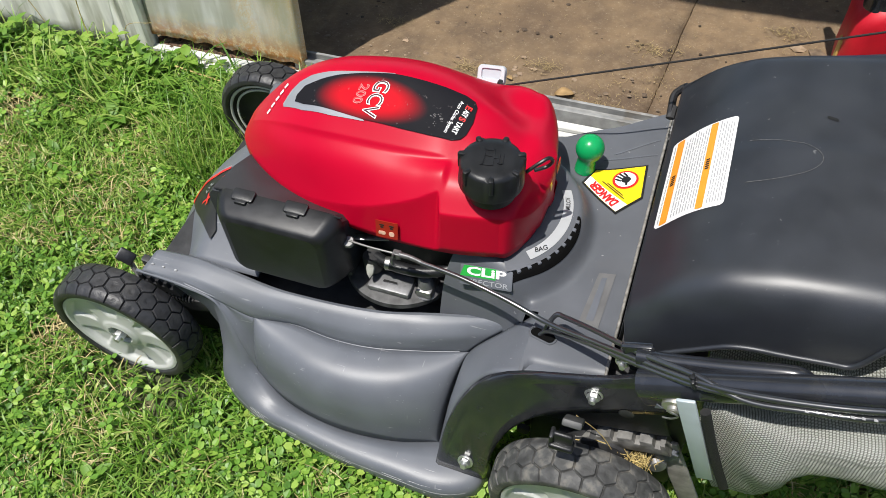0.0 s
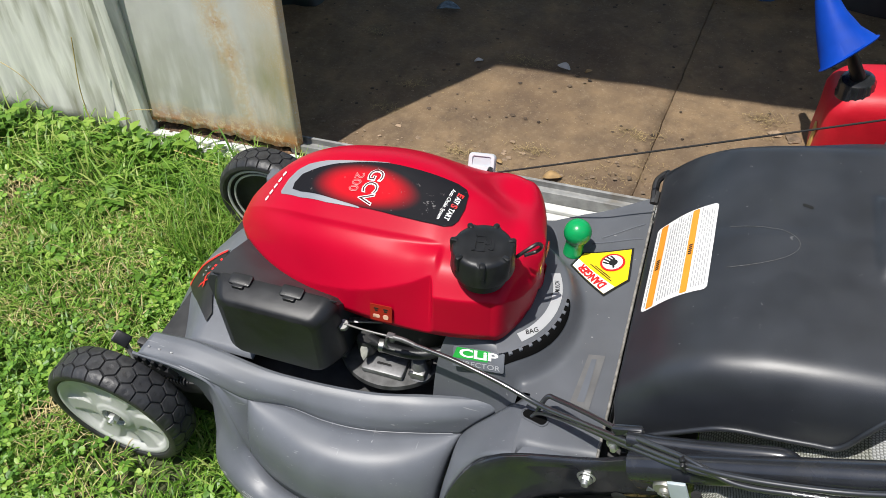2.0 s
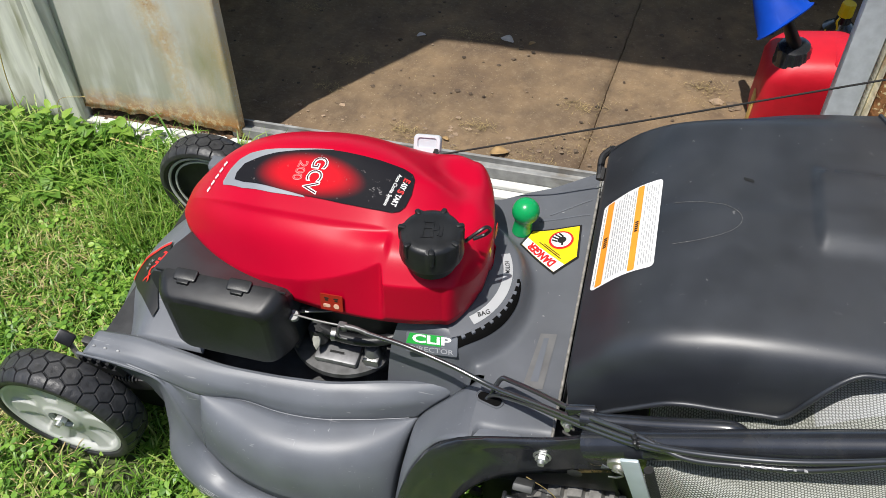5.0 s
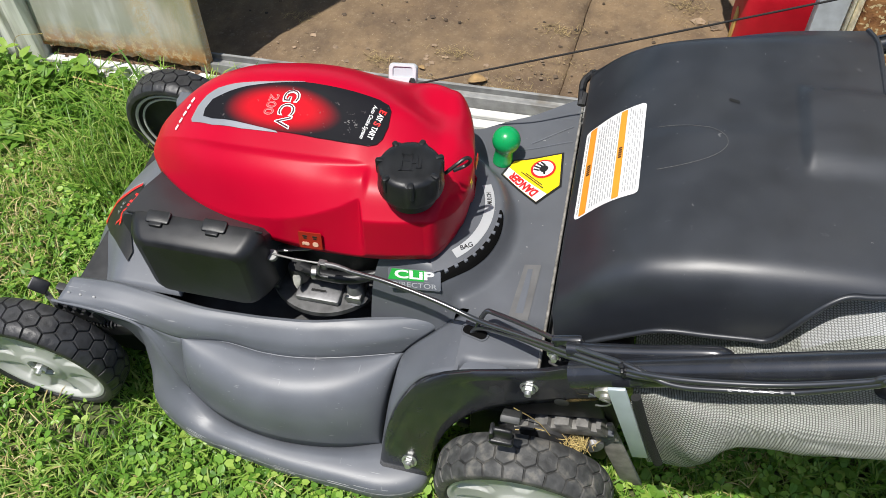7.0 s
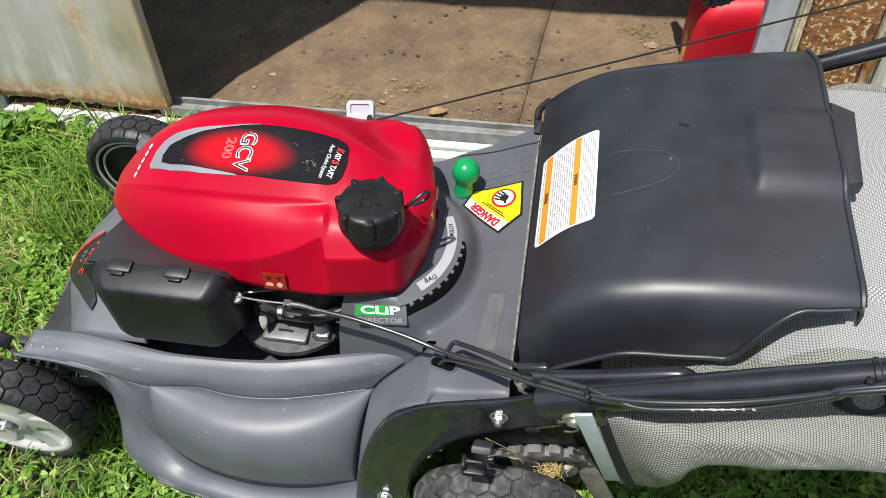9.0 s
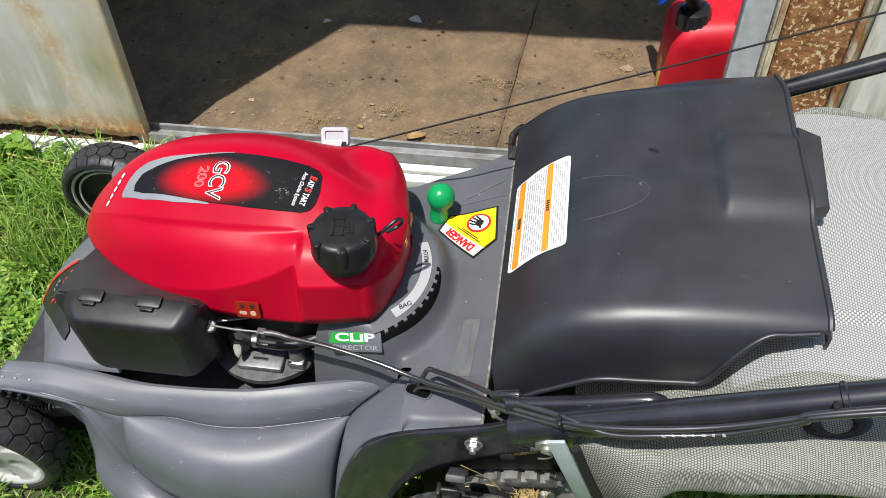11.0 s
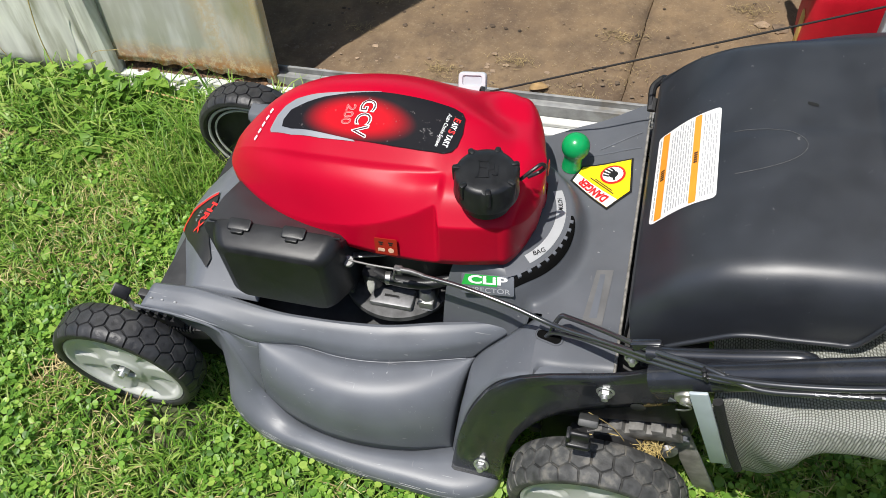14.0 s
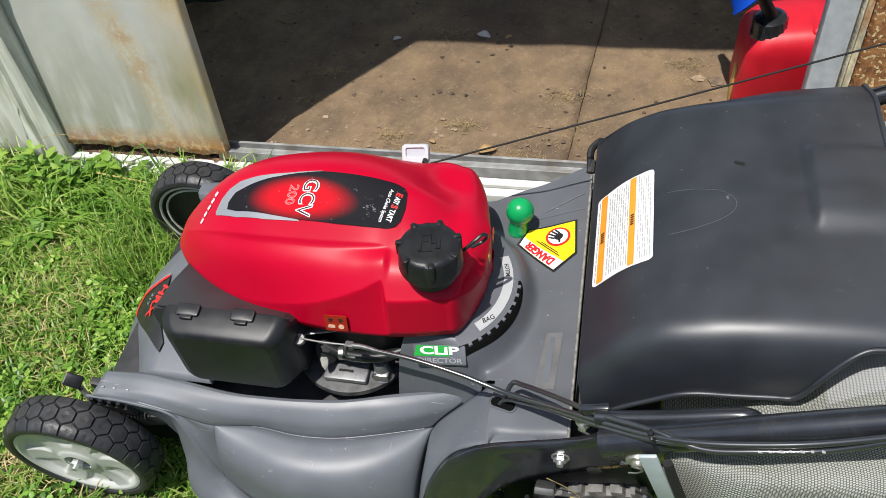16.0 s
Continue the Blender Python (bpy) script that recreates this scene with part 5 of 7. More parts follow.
for text, at_, wide, ink in (("E", 0.067, 0.0044, REDINK), ("ASY", 0.268, 0.0088, WHITE), ("S", 0.470, 0.0044, REDINK), ("TART", 0.765, 0.0146, WHITE)):
    cover_text(text, 0.0100 if len(text) == 1 else 0.0085, 0.4669 - 0.0098 * at_, -0.0149 - 0.0350 * at_, -0.2, -105.6, ink, fit=wide, bold=0.03)
cover_text("Auto Choke System", 0.0062, 0.4530, -0.0320, -0.1, -104, WHITE, fit=0.0385)
# rubbed patch in the print
bm = bmesh.new()
rub = random.Random(12)
for k in range(26):
    a, q = rub.uniform(0, 6.28), rub.uniform(0.4, 1.0)
    u, v = 0.4345 + 0.0075 * q * math.cos(a), -0.0400 + 0.0075 * q * math.sin(a)
    join(bm, patch(rounded(rub.uniform(0.0006, 0.0022), rub.uniform(0.0004, 0.0010), 0.0002, 1), lambda x, y, u=u, v=v: on_cover(u + x, v + y, 0.0022)))
part("rubbed_spot", bm, mat("rubbed_grey", (0.16, 0.15, 0.15), 0.6, var=0.3), decal)
# maker's name on the front of the cover: plain white bars
for k in range(5):
    part("white_bar", patch(rounded(0.0052, 0.0056, 0.0008, 2), lambda u, v, k=k: on_cover(0.2245 - 0.0050 * k + 0.80 * v + 0.55 * u, -0.0165 - 0.0060 * k + 0.60 * v - 0.65 * u, 0.0014), 1), WHITE, cover)
# small orange fuel sticker on the side of the cover
side = Matrix.Translation((0.4010, HMID - 0.1350, 0.3320)) @ pose(0, 0, 0, 76, 0, 2)
PEACH = mat("pale_orange_print", (0.78, 0.48, 0.34), 0.4, var=0.05)
stick = part("fuel_sticker", prism(rounded(0.028, 0.024, 0.001, 2), 0.0012, 0, side), mat("sticker_red", (0.34, 0.016, 0.008), 0.4, var=0.05), cover, "small orange-red fuel sticker")
for dx, dy, w, h, m in ((-0.006, 0.0065, 0.006, 0.0018, INK), (-0.006, 0.0035, 0.004, 0.0022, INK), (0.006, 0.0065, 0.006, 0.0018, INK), (0.006, 0.0035, 0.004, 0.0022, INK), (-0.006, -0.005, 0.009, 0.005, PEACH), (-0.0085, -0.0065, 0.004, 0.002, PEACH), (0.006, -0.005, 0.007, 0.007, PEACH)):
    part("pictogram", prism(rounded(w, h, min(w, h) * 0.4, 3, dx, dy), 0.0016 + (0.0004 if m is WHITE else 0), 0, side), m, stick)
for y in (-0.03, 0.0):
    part("side_sticker", prism(rounded(0.018, 0.012, 0.001, 2), 0.0008, 0, Matrix.Translation((0.5715, y, 0.352)) @ pose(0, 0, 0, 88, 0, 92)), YELLOW if y < 0 else REDINK, cover)

# fuel cap with six finger ribs
CAPX, CAPY, CAPZ = 0.5175, -0.095, 0.4125


def cap_wave(a):
    q = (a / (2 * math.pi) * 7) % 1
    return 0.0030 * smooth(0.0, 0.10, q) * smooth(0.30, 0.20, q)


cap_profile = [(0.0, 0.0405), (0.022, 0.0403), (0.0300, 0.0396), (0.0345, 0.0370), (0.0362, 0.033), (0.0377, 0.006), (0.0384, -0.001), (0.0376, -0.006), (0.0352, -0.008), (0.0290, -0.009), (0.0290, -0.030), (0.0, -0.030)]
cap = part("fuel_cap", lathe(cap_profile, 112, Matrix.Translation((CAPX, CAPY, CAPZ)) @ Euler((-0.03, 0.03, 0.3)).to_matrix().to_4x4() @ Matrix.Diagonal((0.96, 0.96, 0.74, 1)), lambda a, h: cap_wave(a) * smooth(0.003, 0.010, h) * (1.0 if h < 0.0385 else 0.0)), BLACK, mower, "black ribbed plastic fuel cap", sharp=45)
capm = Matrix.Translation((CAPX, CAPY, CAPZ)) @ Euler((-0.03, 0.03, 0.3)).to_matrix().to_4x4() @ Matrix.Diagonal((0.96, 0.96, 0.74, 1))
for k in range(7):
    part("cap_rib", moved(box(0.029, 0.0395, -0.0036, 0.0036, 0.012, 0.0410, 0.0030), capm @ Matrix.Rotation(2 * math.pi * k / 7 + 0.2, 4, "Z")), BLACK, cap)
icon = bmesh.new()
for x0, x1, y0, y1 in ((-0.008, 0.003, -0.009, -0.0075), (-0.007, -0.0055, -0.009, 0.009), (0.0005, 0.002, -0.009, 0.009), (-0.007, 0.002, 0.0075, 0.009), (-0.0055, 0.0005, 0.001, 0.002), (0.002, 0.006, -0.001, 0.0003), (0.005, 0.0063, -0.006, 0.0055), (0.006, 0.009, -0.0065, -0.0052), (0.008, 0.0093, -0.006, 0.004)):
    box(x0 * 1.45, x1 * 1.45, y0 * 1.45, y1 * 1.45, 0.0395, 0.0418, 0, 1, icon)
part("pump_symbol", moved(icon, capm @ Matrix.Rotation(radians(-8), 4, "Z")), BLACK, cap, "embossed fuel pump symbol")
part("tether", tube([(0.552, -0.078, 0.414), (0.565, -0.070, 0.424), (0.573, -0.062, 0.426), (0.576, -0.056, 0.416), (0.570, -0.055, 0.405), (0.558, -0.064, 0.404)], 0.0022, 30, 8), BLACK, cap)

# air cleaner in front of the cover: its back falls away below the cover's rim
def air_body():
    rows = []
    for x in np.linspace(0.166, 0.346, 25):
        e = min(1.0, (x - 0.166) / 0.012, (0.346 - x) / 0.012)
        rise = 0.010 * math.sqrt(max(0.0, 1 - (1 - e) ** 2)) - 0.010
        rim = max(-0.140, HMID - cover_w(x) + 0.010)
        rows.append([(x, -0.154, 0.235), (x, -0.1545, 0.335 + rise), (x, -0.153, 0.3455 + rise), (x, -0.150, 0.348 + rise), (x, min(-0.147, rim - 0.001) * 0.5 + rim * 0.5, 0.337 + rise), (x, rim, 0.318 + rise), (x, rim + 0.02, 0.306), (x, -0.03, 0.300), (x, -0.03, 0.235)])
    bm, vs = sheet(rows, close_v=True)
    bm.faces.new(vs[0])
    bm.faces.new(vs[-1][::-1])
    bmesh.ops.recalc_face_normals(bm, faces=bm.faces)
    return bm


air = part("air_cleaner", air_body(), mat("dark_grey_plastic", (0.034, 0.036, 0.040), 0.5, var=0.15, scale=30, bump=0.06, bump_scale=900), mower, "black plastic air cleaner with two clips")


def air_face(f, s):
    """Outline of the cover, shrinking towards its front; f from 0 at the seam to 1 at the face."""
    x0, x1 = 0.180 + 0.020 * s, 0.350 - 0.014 * s
    z0, z1 = 0.237 + 0.003 * s, 0.352 - 0.009 * s
    y = -0.150 - 0.037 * f
    w, h = x1 - x0, z1 - z0
    return [(px - 0.005 * f * (z1 - pz) / h, y, pz) for px, pz in rounded(w, h, 0.018 - 0.004 * s, 7, (x0 + x1) / 2, (z0 + z1) / 2)]


rings = [air_face(d, s) for d, s in ((0, 0), (0.06, -0.02), (0.35, 0.18), (0.6, 0.42), (0.76, 0.62), (0.87, 0.80), (0.94, 0.96), (0.98, 1.12), (1.0, 1.28))]
last = air_face(1.0, 1.28)
cx = sum(p[0] for p in last) / len(last)
cz = sum(p[2] for p in last) / len(last)
cy = sum(p[1] for p in last) / len(last)
rings += [[(cx + (p[0] - cx) * k, cy + (p[1] - cy) * k - 0.0020 * (1 - k * k) - 0.0012, cz + (p[2] - cz) * k) for p in last] for k in (0.975, 0.95, 0.85, 0.6, 0.3, 0.02)]
bm, vs = sheet(rings, close_v=True, flip=True)
bm.faces.new(vs[-1])
bmesh.ops.recalc_face_normals(bm, faces=bm.faces)
air_cover = part("air_cleaner_cover", bm, BLACK, air, "domed black cover", sharp=60)
for x in (0.222, 0.293):
    clip = part("clip", prism(rounded(0.030, 0.016, 0.003, 3), 0.005, 0.0015, pose(x, -0.155, 0.3505, 12, 0, 0)), BLACK, air)
    part("clip_tongue", box(x - 0.008, x + 0.008, -0.168, -0.158, 0.346, 0.3535, 0.0015), BLACK, clip)
part("cover_seam", tube([(0.178, -0.1515, 0.349), (0.35, -0.1515, 0.349)], 0.0014, 2, 6, straight=True), BLACK, air)


# rear deck cover with the round collar under the cover
RC = (0.500, -0.040)


def rear_z(x, y):
    r = math.hypot(x - RC[0], y - RC[1])
    base = 0.266 + 0.014 * float(smooth(0.61, 0.69, x)) + 0.010 * float(smooth(-0.16, -0.20, y) * smooth(0.55, 0.60, x))
    low = 0.207
    ramp = float(smooth(0.480, 0.590, x))
    out = float(smooth(-0.120, -0.170, y))
    z = base * (1 - out) + (low + (base - low) * ramp) * out
    lift = 0.036 * float(1 - smooth(0.108, 0.138, r)) ** 1.5
    z += lift * (1 - out * (1 - ramp))
    edge = float(np.interp(x, (0.455, 0.52, 0.555, 0.585, 0.592, 0.69), (-0.146, -0.150, -0.152, -0.142, -0.232, -0.232)))
    d = max(0.0, edge + 0.012 - y)
    z -= min(0.05, 60 * d * d) * (1 - float(smooth(0.570, 0.580, x) * smooth(0.606, 0.598, x)))
    return z


def rear_y(x):
    return float(np.interp(x, (0.455, 0.52, 0.555, 0.585, 0.69), (-0.160, -0.164, -0.166, -0.156, -0.156)))


rows = []
for x in np.linspace(0.462, 0.686, 57):
    y0 = rear_y(x)
    ys = np.r_[np.linspace(y0, -0.10, 34), np.linspace(-0.09, float(np.interp(x, (0.462, 0.553, 0.593, 0.639, 0.686), (0.118, 0.137, 0.162, 0.186, 0.209))), 40)]
    rows.append([(x + float(smooth(-0.165, -0.105, y)) * 0.022 * float(smooth(0.56, 0.462, x)), y, rear_z(x, y)) for y in ys])
bm, vs = sheet(rows, flip=True)
front = [(v.co.x + 0.001, v.co.y, 0.165) for v in vs[0]]
skirt = [bm.verts.new(p) for p in front]
for j in range(len(skirt) - 1):
    bm.faces.new((vs[0][j], vs[0][j + 1], skirt[j + 1], skirt[j]))
back = [bm.verts.new((v[-1].co.x, v[-1].co.y + 0.002, 0.10)) for v in vs]
for j in range(len(back) - 1):
    bm.faces.new((vs[j][-1], vs[j + 1][-1], back[j + 1], back[j]))
sheet([[(x, y, rear_z(x, y)) for y in np.linspace(-0.248, -0.156, 24)] for x in np.linspace(0.593, 0.686, 24)], bm, flip=True)
bmesh.ops.recalc_face_normals(bm, faces=bm.faces)
rear = part("rear_deck_cover", bm, REAR, mower, "dark grey plastic rear deck cover", sharp=45)
part("rear_wall", box(0.672, 0.684, -0.205, 0.180, 0.12, 0.262, 0.003), BLACK, rear)


part("rear_edge", tube([(0.6855, y, rear_z(0.6855, y) + 0.0005) for y in np.linspace(-0.232, 0.205, 40)], 0.0018, 60, 6), mat("worn_edge", (0.22, 0.21, 0.19), 0.7, var=0.5, scale=120), rear, "dusty worn rear edge")


def on_rear(x, y, up=0.001):
    return Vector((x, y, rear_z(x, y) + up))


# mulching ring: white scale, black slot with teeth
def arc(r0, r1, a0, a1, n=26):
    A = [radians(a0 + (a1 - a0) * k / n) for k in range(n + 1)]
    return [[(RC[0] + r * math.cos(a), RC[1] + r * math.sin(a)) for a in A] for r in (r0, r1)]


def arc_sheet(r0, r1, a0, a1, z0, z1, n=30):
    lo, hi = arc(r0, r1, a0, a1, n)
    bm, _ = sheet([[(x, y, z0) for x, y in lo], [(x, y, z1) for x, y in hi]], flip=False)
    bmesh.ops.recalc_face_normals(bm, faces=bm.faces)
    if sum(f.normal.z for f in bm.faces) < 0:
        bmesh.ops.reverse_faces(bm, faces=bm.faces)
    return bm


dial = part("mulch_dial", arc_sheet(0.060, 0.1070, -64, 62, 0.3105, 0.3026, 40), REAR, mower, "grey mulching dial with a white printed scale")
part("scale_band", arc_sheet(0.0885, 0.1005, -46, 28, 0.3066, 0.3046, 40), mat("scale_grey", (0.44, 0.45, 0.46), 0.4, var=0.04), dial, "white printed scale band")


def on_dial(r, a, up):
    return Vector((RC[0] + r * math.cos(a), RC[1] + r * math.sin(a), 0.3112 - (r - 0.060) * 0.168 + up))


part("lettering", laid(lettering("BAG", 0.0100, fit=0.0175), lambda u, v: on_dial(0.0950 - 0.77 * v + 0.30 * u, radians(-35) + (0.85 * u + 0.40 * v) / 0.095, 0.0010)), INK, dial)
part("lettering", laid(lettering("MULCH", 0.0080, fit=0.019), lambda u, v: on_dial(0.0940 - v, radians(14) + u / 0.094, 0.0008)), INK, dial)
PIT = mat("slot_black", (0.004, 0.004, 0.004), 0.9, var=0.2, spec=0.1)
rows = []
for k in range(41):
    a = radians(-61 + 66 * k / 40)
    wide = 0.0030 + 0.0070 * math.sin(math.pi * (1 - k / 40) ** 0.7 * 0.75) ** 0.8
    row = []
    for q in (0.0, 0.35, 0.7, 1.0):
        x, y = RC[0] + (0.1068 + wide * q) * math.cos(a), RC[1] + (0.1068 + wide * q) * math.sin(a)
        row.append((x, y, rear_z(x, y) + 0.0012))
    rows.append(row)
bm, _ = sheet(rows)
bmesh.ops.recalc_face_normals(bm, faces=bm.faces)
part("slot", bm, PIT, dial, "black curved slot with teeth")
for k in range(9):
    a = radians(-56 + 7.0 * k)
    x, y = RC[0] + 0.1080 * math.cos(a), RC[1] + 0.1080 * math.sin(a)
    part("slot_tooth", moved(box(-0.0022, 0.0028, -0.0024, 0.0024, -0.004, 0.0024, 0.0006, 1), Matrix.Translation((x, y, rear_z(x, y))) @ Matrix.Rotation(a, 4, "Z")), DECK, dial)
# printed plate below the dial
pm2 = Matrix.Translation((0.5235, -0.1400, 0.2860)) @ pose(0, 0, 0, 52, -8, 0)
sign = part("deck_badge", prism(rounded(0.066, 0.025, 0.002, 3), 0.0012, 0.0003, pm2), DECK, mower, "dark grey badge with a green field and white lettering")
part("green_field", prism([(-0.033, -0.0015), (0.012, -0.0015), (0.015, 0.0120), (-0.028, 0.0120)], 0.0016, 0, pm2), GREENINK, sign)
part("lettering", moved(lettering("CLiP", 0.0140, fit=0.050, bold=0.035), pm2 @ Matrix.Translation((0.0, 0.0055, 0.0020))), WHITE, sign)
part("lettering", moved(lettering("DIRECTOR", 0.0085, fit=0.056, bold=0.01), pm2 @ Matrix.Translation((0.0, -0.0072, 0.0018))), mat("pale_print", (0.36, 0.37, 0.39), 0.4, var=0.04), sign)
# rectangular pale patch and slot in the rear deck
part("pale_patch", patch([(0.640, -0.165), (0.648, -0.085), (0.668, -0.085), (0.664, -0.165)], lambda x, y: on_rear(x, y, 0.0008), 3), mat("worn_patch", (0.13, 0.13, 0.13), 0.45, var=0.15), rear)
part("patch_ridge", patch([(0.648, -0.155), (0.653, -0.092), (0.659, -0.092), (0.657, -0.155)], lambda x, y: on_rear(x, y, 0.0013), 3), DECK, rear)
part("cable_slot", patch(rounded(0.030, 0.013, 0.006, 5), lambda u, v: on_rear(0.607 + u * 0.95 + v * 0.2, -0.190 + v - 0.25 * u, 0.0012), 1), PIT, rear)
part("cable_slot_lip", tube([on_rear(0.607 + u * 0.95 + v * 0.2, -0.190 + v - 0.25 * u, 0.001) for u, v in rounded(0.034, 0.016, 0.0075, 5)] + [on_rear(0.607 + 0.017 * 0.95, -0.190 - 0.25 * 0.017, 0.001)], 0.0009, 60, 6), REAR, rear)

# danger sticker
dm = [(0.5927, 0.0576), (0.6041, 0.0865), (0.6712, 0.1017), (0.6754, 0.0410), (0.6472, 0.0107)]
dang = part("danger_sticker", patch(dm, lambda x, y: on_rear(x, y, 0.0010), 3), INK, rear, "yellow, white and black danger sticker")


def shrunk(pts, k, dx=0.0, dy=0.0):
    cx, cy = sum(p[0] for p in pts) / len(pts), sum(p[1] for p in pts) / len(pts)
    return [(cx + (x - cx) * k + dx, cy + (y - cy) * k + dy) for x, y in pts]


inner = shrunk(dm, 0.92)
part("sticker_field", patch(inner, lambda x, y: on_rear(x, y, 0.0015), 3), YELLOW, dang)


def mixp(a, b, f):
    return (a[0] + (b[0] - a[0]) * f, a[1] + (b[1] - a[1]) * f)


strip = [inner[0], mixp(inner[0], inner[1], 0.52), mixp(inner[4], inner[3], 0.46), inner[4]]
part("sticker_strip", patch(strip, lambda x, y: on_rear(x, y, 0.0020), 2), WHITE, dang)
ux, uy = inner[4][0] - inner[0][0], inner[4][1] - inner[0][1]
ul = math.hypot(ux, uy)
ux, uy = ux / ul, uy / ul
sx, sy = sum(p[0] for p in strip) / 4, sum(p[1] for p in strip) / 4
part("lettering", laid(lettering("DANGER", 0.0165, fit=0.050, bold=0.04), lambda u, v: on_rear(sx - u * ux + v * uy, sy - u * uy - v * ux, 0.0034)), REDINK, dang)
part("symbol_ring", laid(patch([(0.0165 * math.cos(a), 0.0165 * math.sin(a)) for a in np.linspace(0, 2 * math.pi, 28, endpoint=False)], lambda x, y: Vector((x, y, 0))), lambda u, v: on_rear(0.6475 + u, 0.0715 + v, 0.0022)), REDINK, dang)
part("symbol_disc", laid(patch([(0.0135 * math.cos(a), 0.0135 * math.sin(a)) for a in np.linspace(0, 2 * math.pi, 28, endpoint=False)], lambda x, y: Vector((x, y, 0))), lambda u, v: on_rear(0.6475 + u, 0.0715 + v, 0.0027)), WHITE, dang)
for k, (du, dv, w, h, tn) in enumerate(((0.0, -0.001, 0.012, 0.011, 0), (-0.005, 0.0075, 0.0026, 0.009, 10), (-0.0015, 0.009, 0.0026, 0.010, 2), (0.002, 0.0085, 0.0026, 0.010, -6), (0.0052, 0.007, 0.0026, 0.009, -14), (-0.007, -0.001, 0.008, 0.0028, 40))):
    c, s = math.cos(radians(tn + 60)), math.sin(radians(tn + 60))
    part("symbol_stroke", laid(patch(rounded(w, h, min(w, h) * 0.45, 3, du, dv), lambda x, y: Vector((x, y, 0))), lambda u, v: on_rear(0.6475 + u * c - v * s, 0.0715 + u * s + v * c, 0.0032)), INK, dang)
for k in range(2):
    part("text_bar", laid(patch(rounded(0.044 - 0.012 * k, 0.0011, 0.0003, 1), lambda x, y: Vector((x, y, 0))), lambda u, v, k=k: on_rear(sx + 0.0098 + 0.0022 * k + u * ux - v * uy, sy + 0.0086 + 0.0019 * k + u * uy + v * ux, 0.0024)), INK, dang)

for seam in (((0.6112, 0.1065), (0.6798, 0.1219)), ((0.6248, 0.1196), (0.6781, 0.1507))):
    part("panel_seam", tube([on_rear(seam[0][0] + (seam[1][0] - seam[0][0]) * q, seam[0][1] + (seam[1][1] - seam[0][1]) * q, 0.0004) for q in np.linspace(0, 1, 9)], 0.0013, 24, 6), DECK, rear)

# green ball lever
ball = [(0.0, 0.042)] + [(0.0185 * math.sin(a), 0.0235 + 0.0185 * math.cos(a)) for a in np.linspace(0.2, 2.2, 14)] + [(0.0125, 0.008), (0.0122, 0.002), (0.0130, -0.005), (0.0130, -0.012), (0.0, -0.012)]
knob = part("mulch_lever", tube([(0.589, 0.088, 0.255), (0.5905, 0.088, 0.270), (0.5917, 0.088, 0.290)], 0.005, 12, 10), BLACK, mower)
part("knob", lathe(ball, 32, Matrix.Translation((0.5917, 0.0850, 0.2770)) @ Euler((-0.18, 0.10, 0)).to_matrix().to_4x4() @ Matrix.Scale(1.03, 4)), GREEN, knob, "bright green ball knob")


# rear discharge lid: a black shell that rises from its hinge and covers the bag's mouth
LX = (0.686, 0.690, 0.700, 0.725, 0.757, 0.80, 0.86, 0.93, 1.0, 1.02)


def lid_near(x):
    """The lid's near edge, with the notch cut out of its side."""
    return -0.2068 + 0.0205 * float(smooth(0.897, 0.955, x)) + 0.004 * float(smooth(0.955, 1.0, x)) + 0.030 * float(smooth(0.700, 0.684, x))


def lid_far(x):
    return float(soft_interp(x, (0.68, 0.70, 0.74, 0.80, 1.0), (0.172, 0.186, 0.196, 0.198, 0.196), 0.01))


def lid_z(x, y):
    top = glide(x, LX, (0.357, 0.362, 0.375, 0.408, 0.435, 0.453, 0.464, 0.470, 0.471, 0.470))
    d = abs(y)
    crown = 0.05 * max(0, d - 0.05) ** 2
    if y > 0:
        edge = glide(x, (0.68, 0.72, 0.80, 0.90, 1.0), (0.325, 0.350, 0.400, 0.436, 0.453))
        w = lid_far(x)
        k = glide(x, (0.68, 0.74, 0.80, 0.95, 1.02), (0.175, 0.150, 0.138, 0.142, 0.142))
        f = min(1.0, max(0.0, (d - k) / (w - k)))
        z = top - (top - edge) * float(soft_interp(f, (-0.5, 0, 0.3, 1, 1.5), (0, 0, 0.14, 1, 1.6), 0.18)) - crown
    else:
        foot = glide(x, (0.68, 0.70, 0.73, 0.766, 0.793, 0.803, 0.842, 0.90, 1.02), (0.262, 0.287, 0.320, 0.349, 0.370, 0.3735, 0.378, 0.386, 0.392))
        k = glide(x, (0.68, 0.74, 0.80, 0.90, 1.02), (0.160, 0.161, 0.162, 0.162, 0.160))
        f = min(0.998, max(0.0, (d - k) / (0.207 - k)))
        z = top - (top - foot) * (1 - (1 - f ** 2.5) ** 0.45) - crown
    pad = float(smooth(0.908, 0.919, x) * np.clip((y + 0.060) / 0.024, 0, 1) * smooth(0.066, 0.058, y))
    return z + 0.008 * pad


lid_rows = []
for x in np.r_[np.linspace(0.6905, 0.70, 4), np.linspace(0.705, 0.89, 38), np.linspace(0.894, 0.960, 24), np.linspace(0.965, 0.997, 5)]:
    n0, n1 = lid_near(x), lid_far(x)
    ys = [n0 + (n1 - n0) * (0.5 + 0.5 * s) for s in np.sin(np.linspace(-math.pi / 2, math.pi / 2, 85))]
    row = [(x, y, lid_z(x, y)) for y in ys]
    row = [(x, n0 - 0.0008, row[0][2] - 0.005)] + row + [(x, n1 + 0.001, row[-1][2] - 0.008)]
    lid_rows.append(row)
bm, vs = sheet(lid_rows, flip=True)
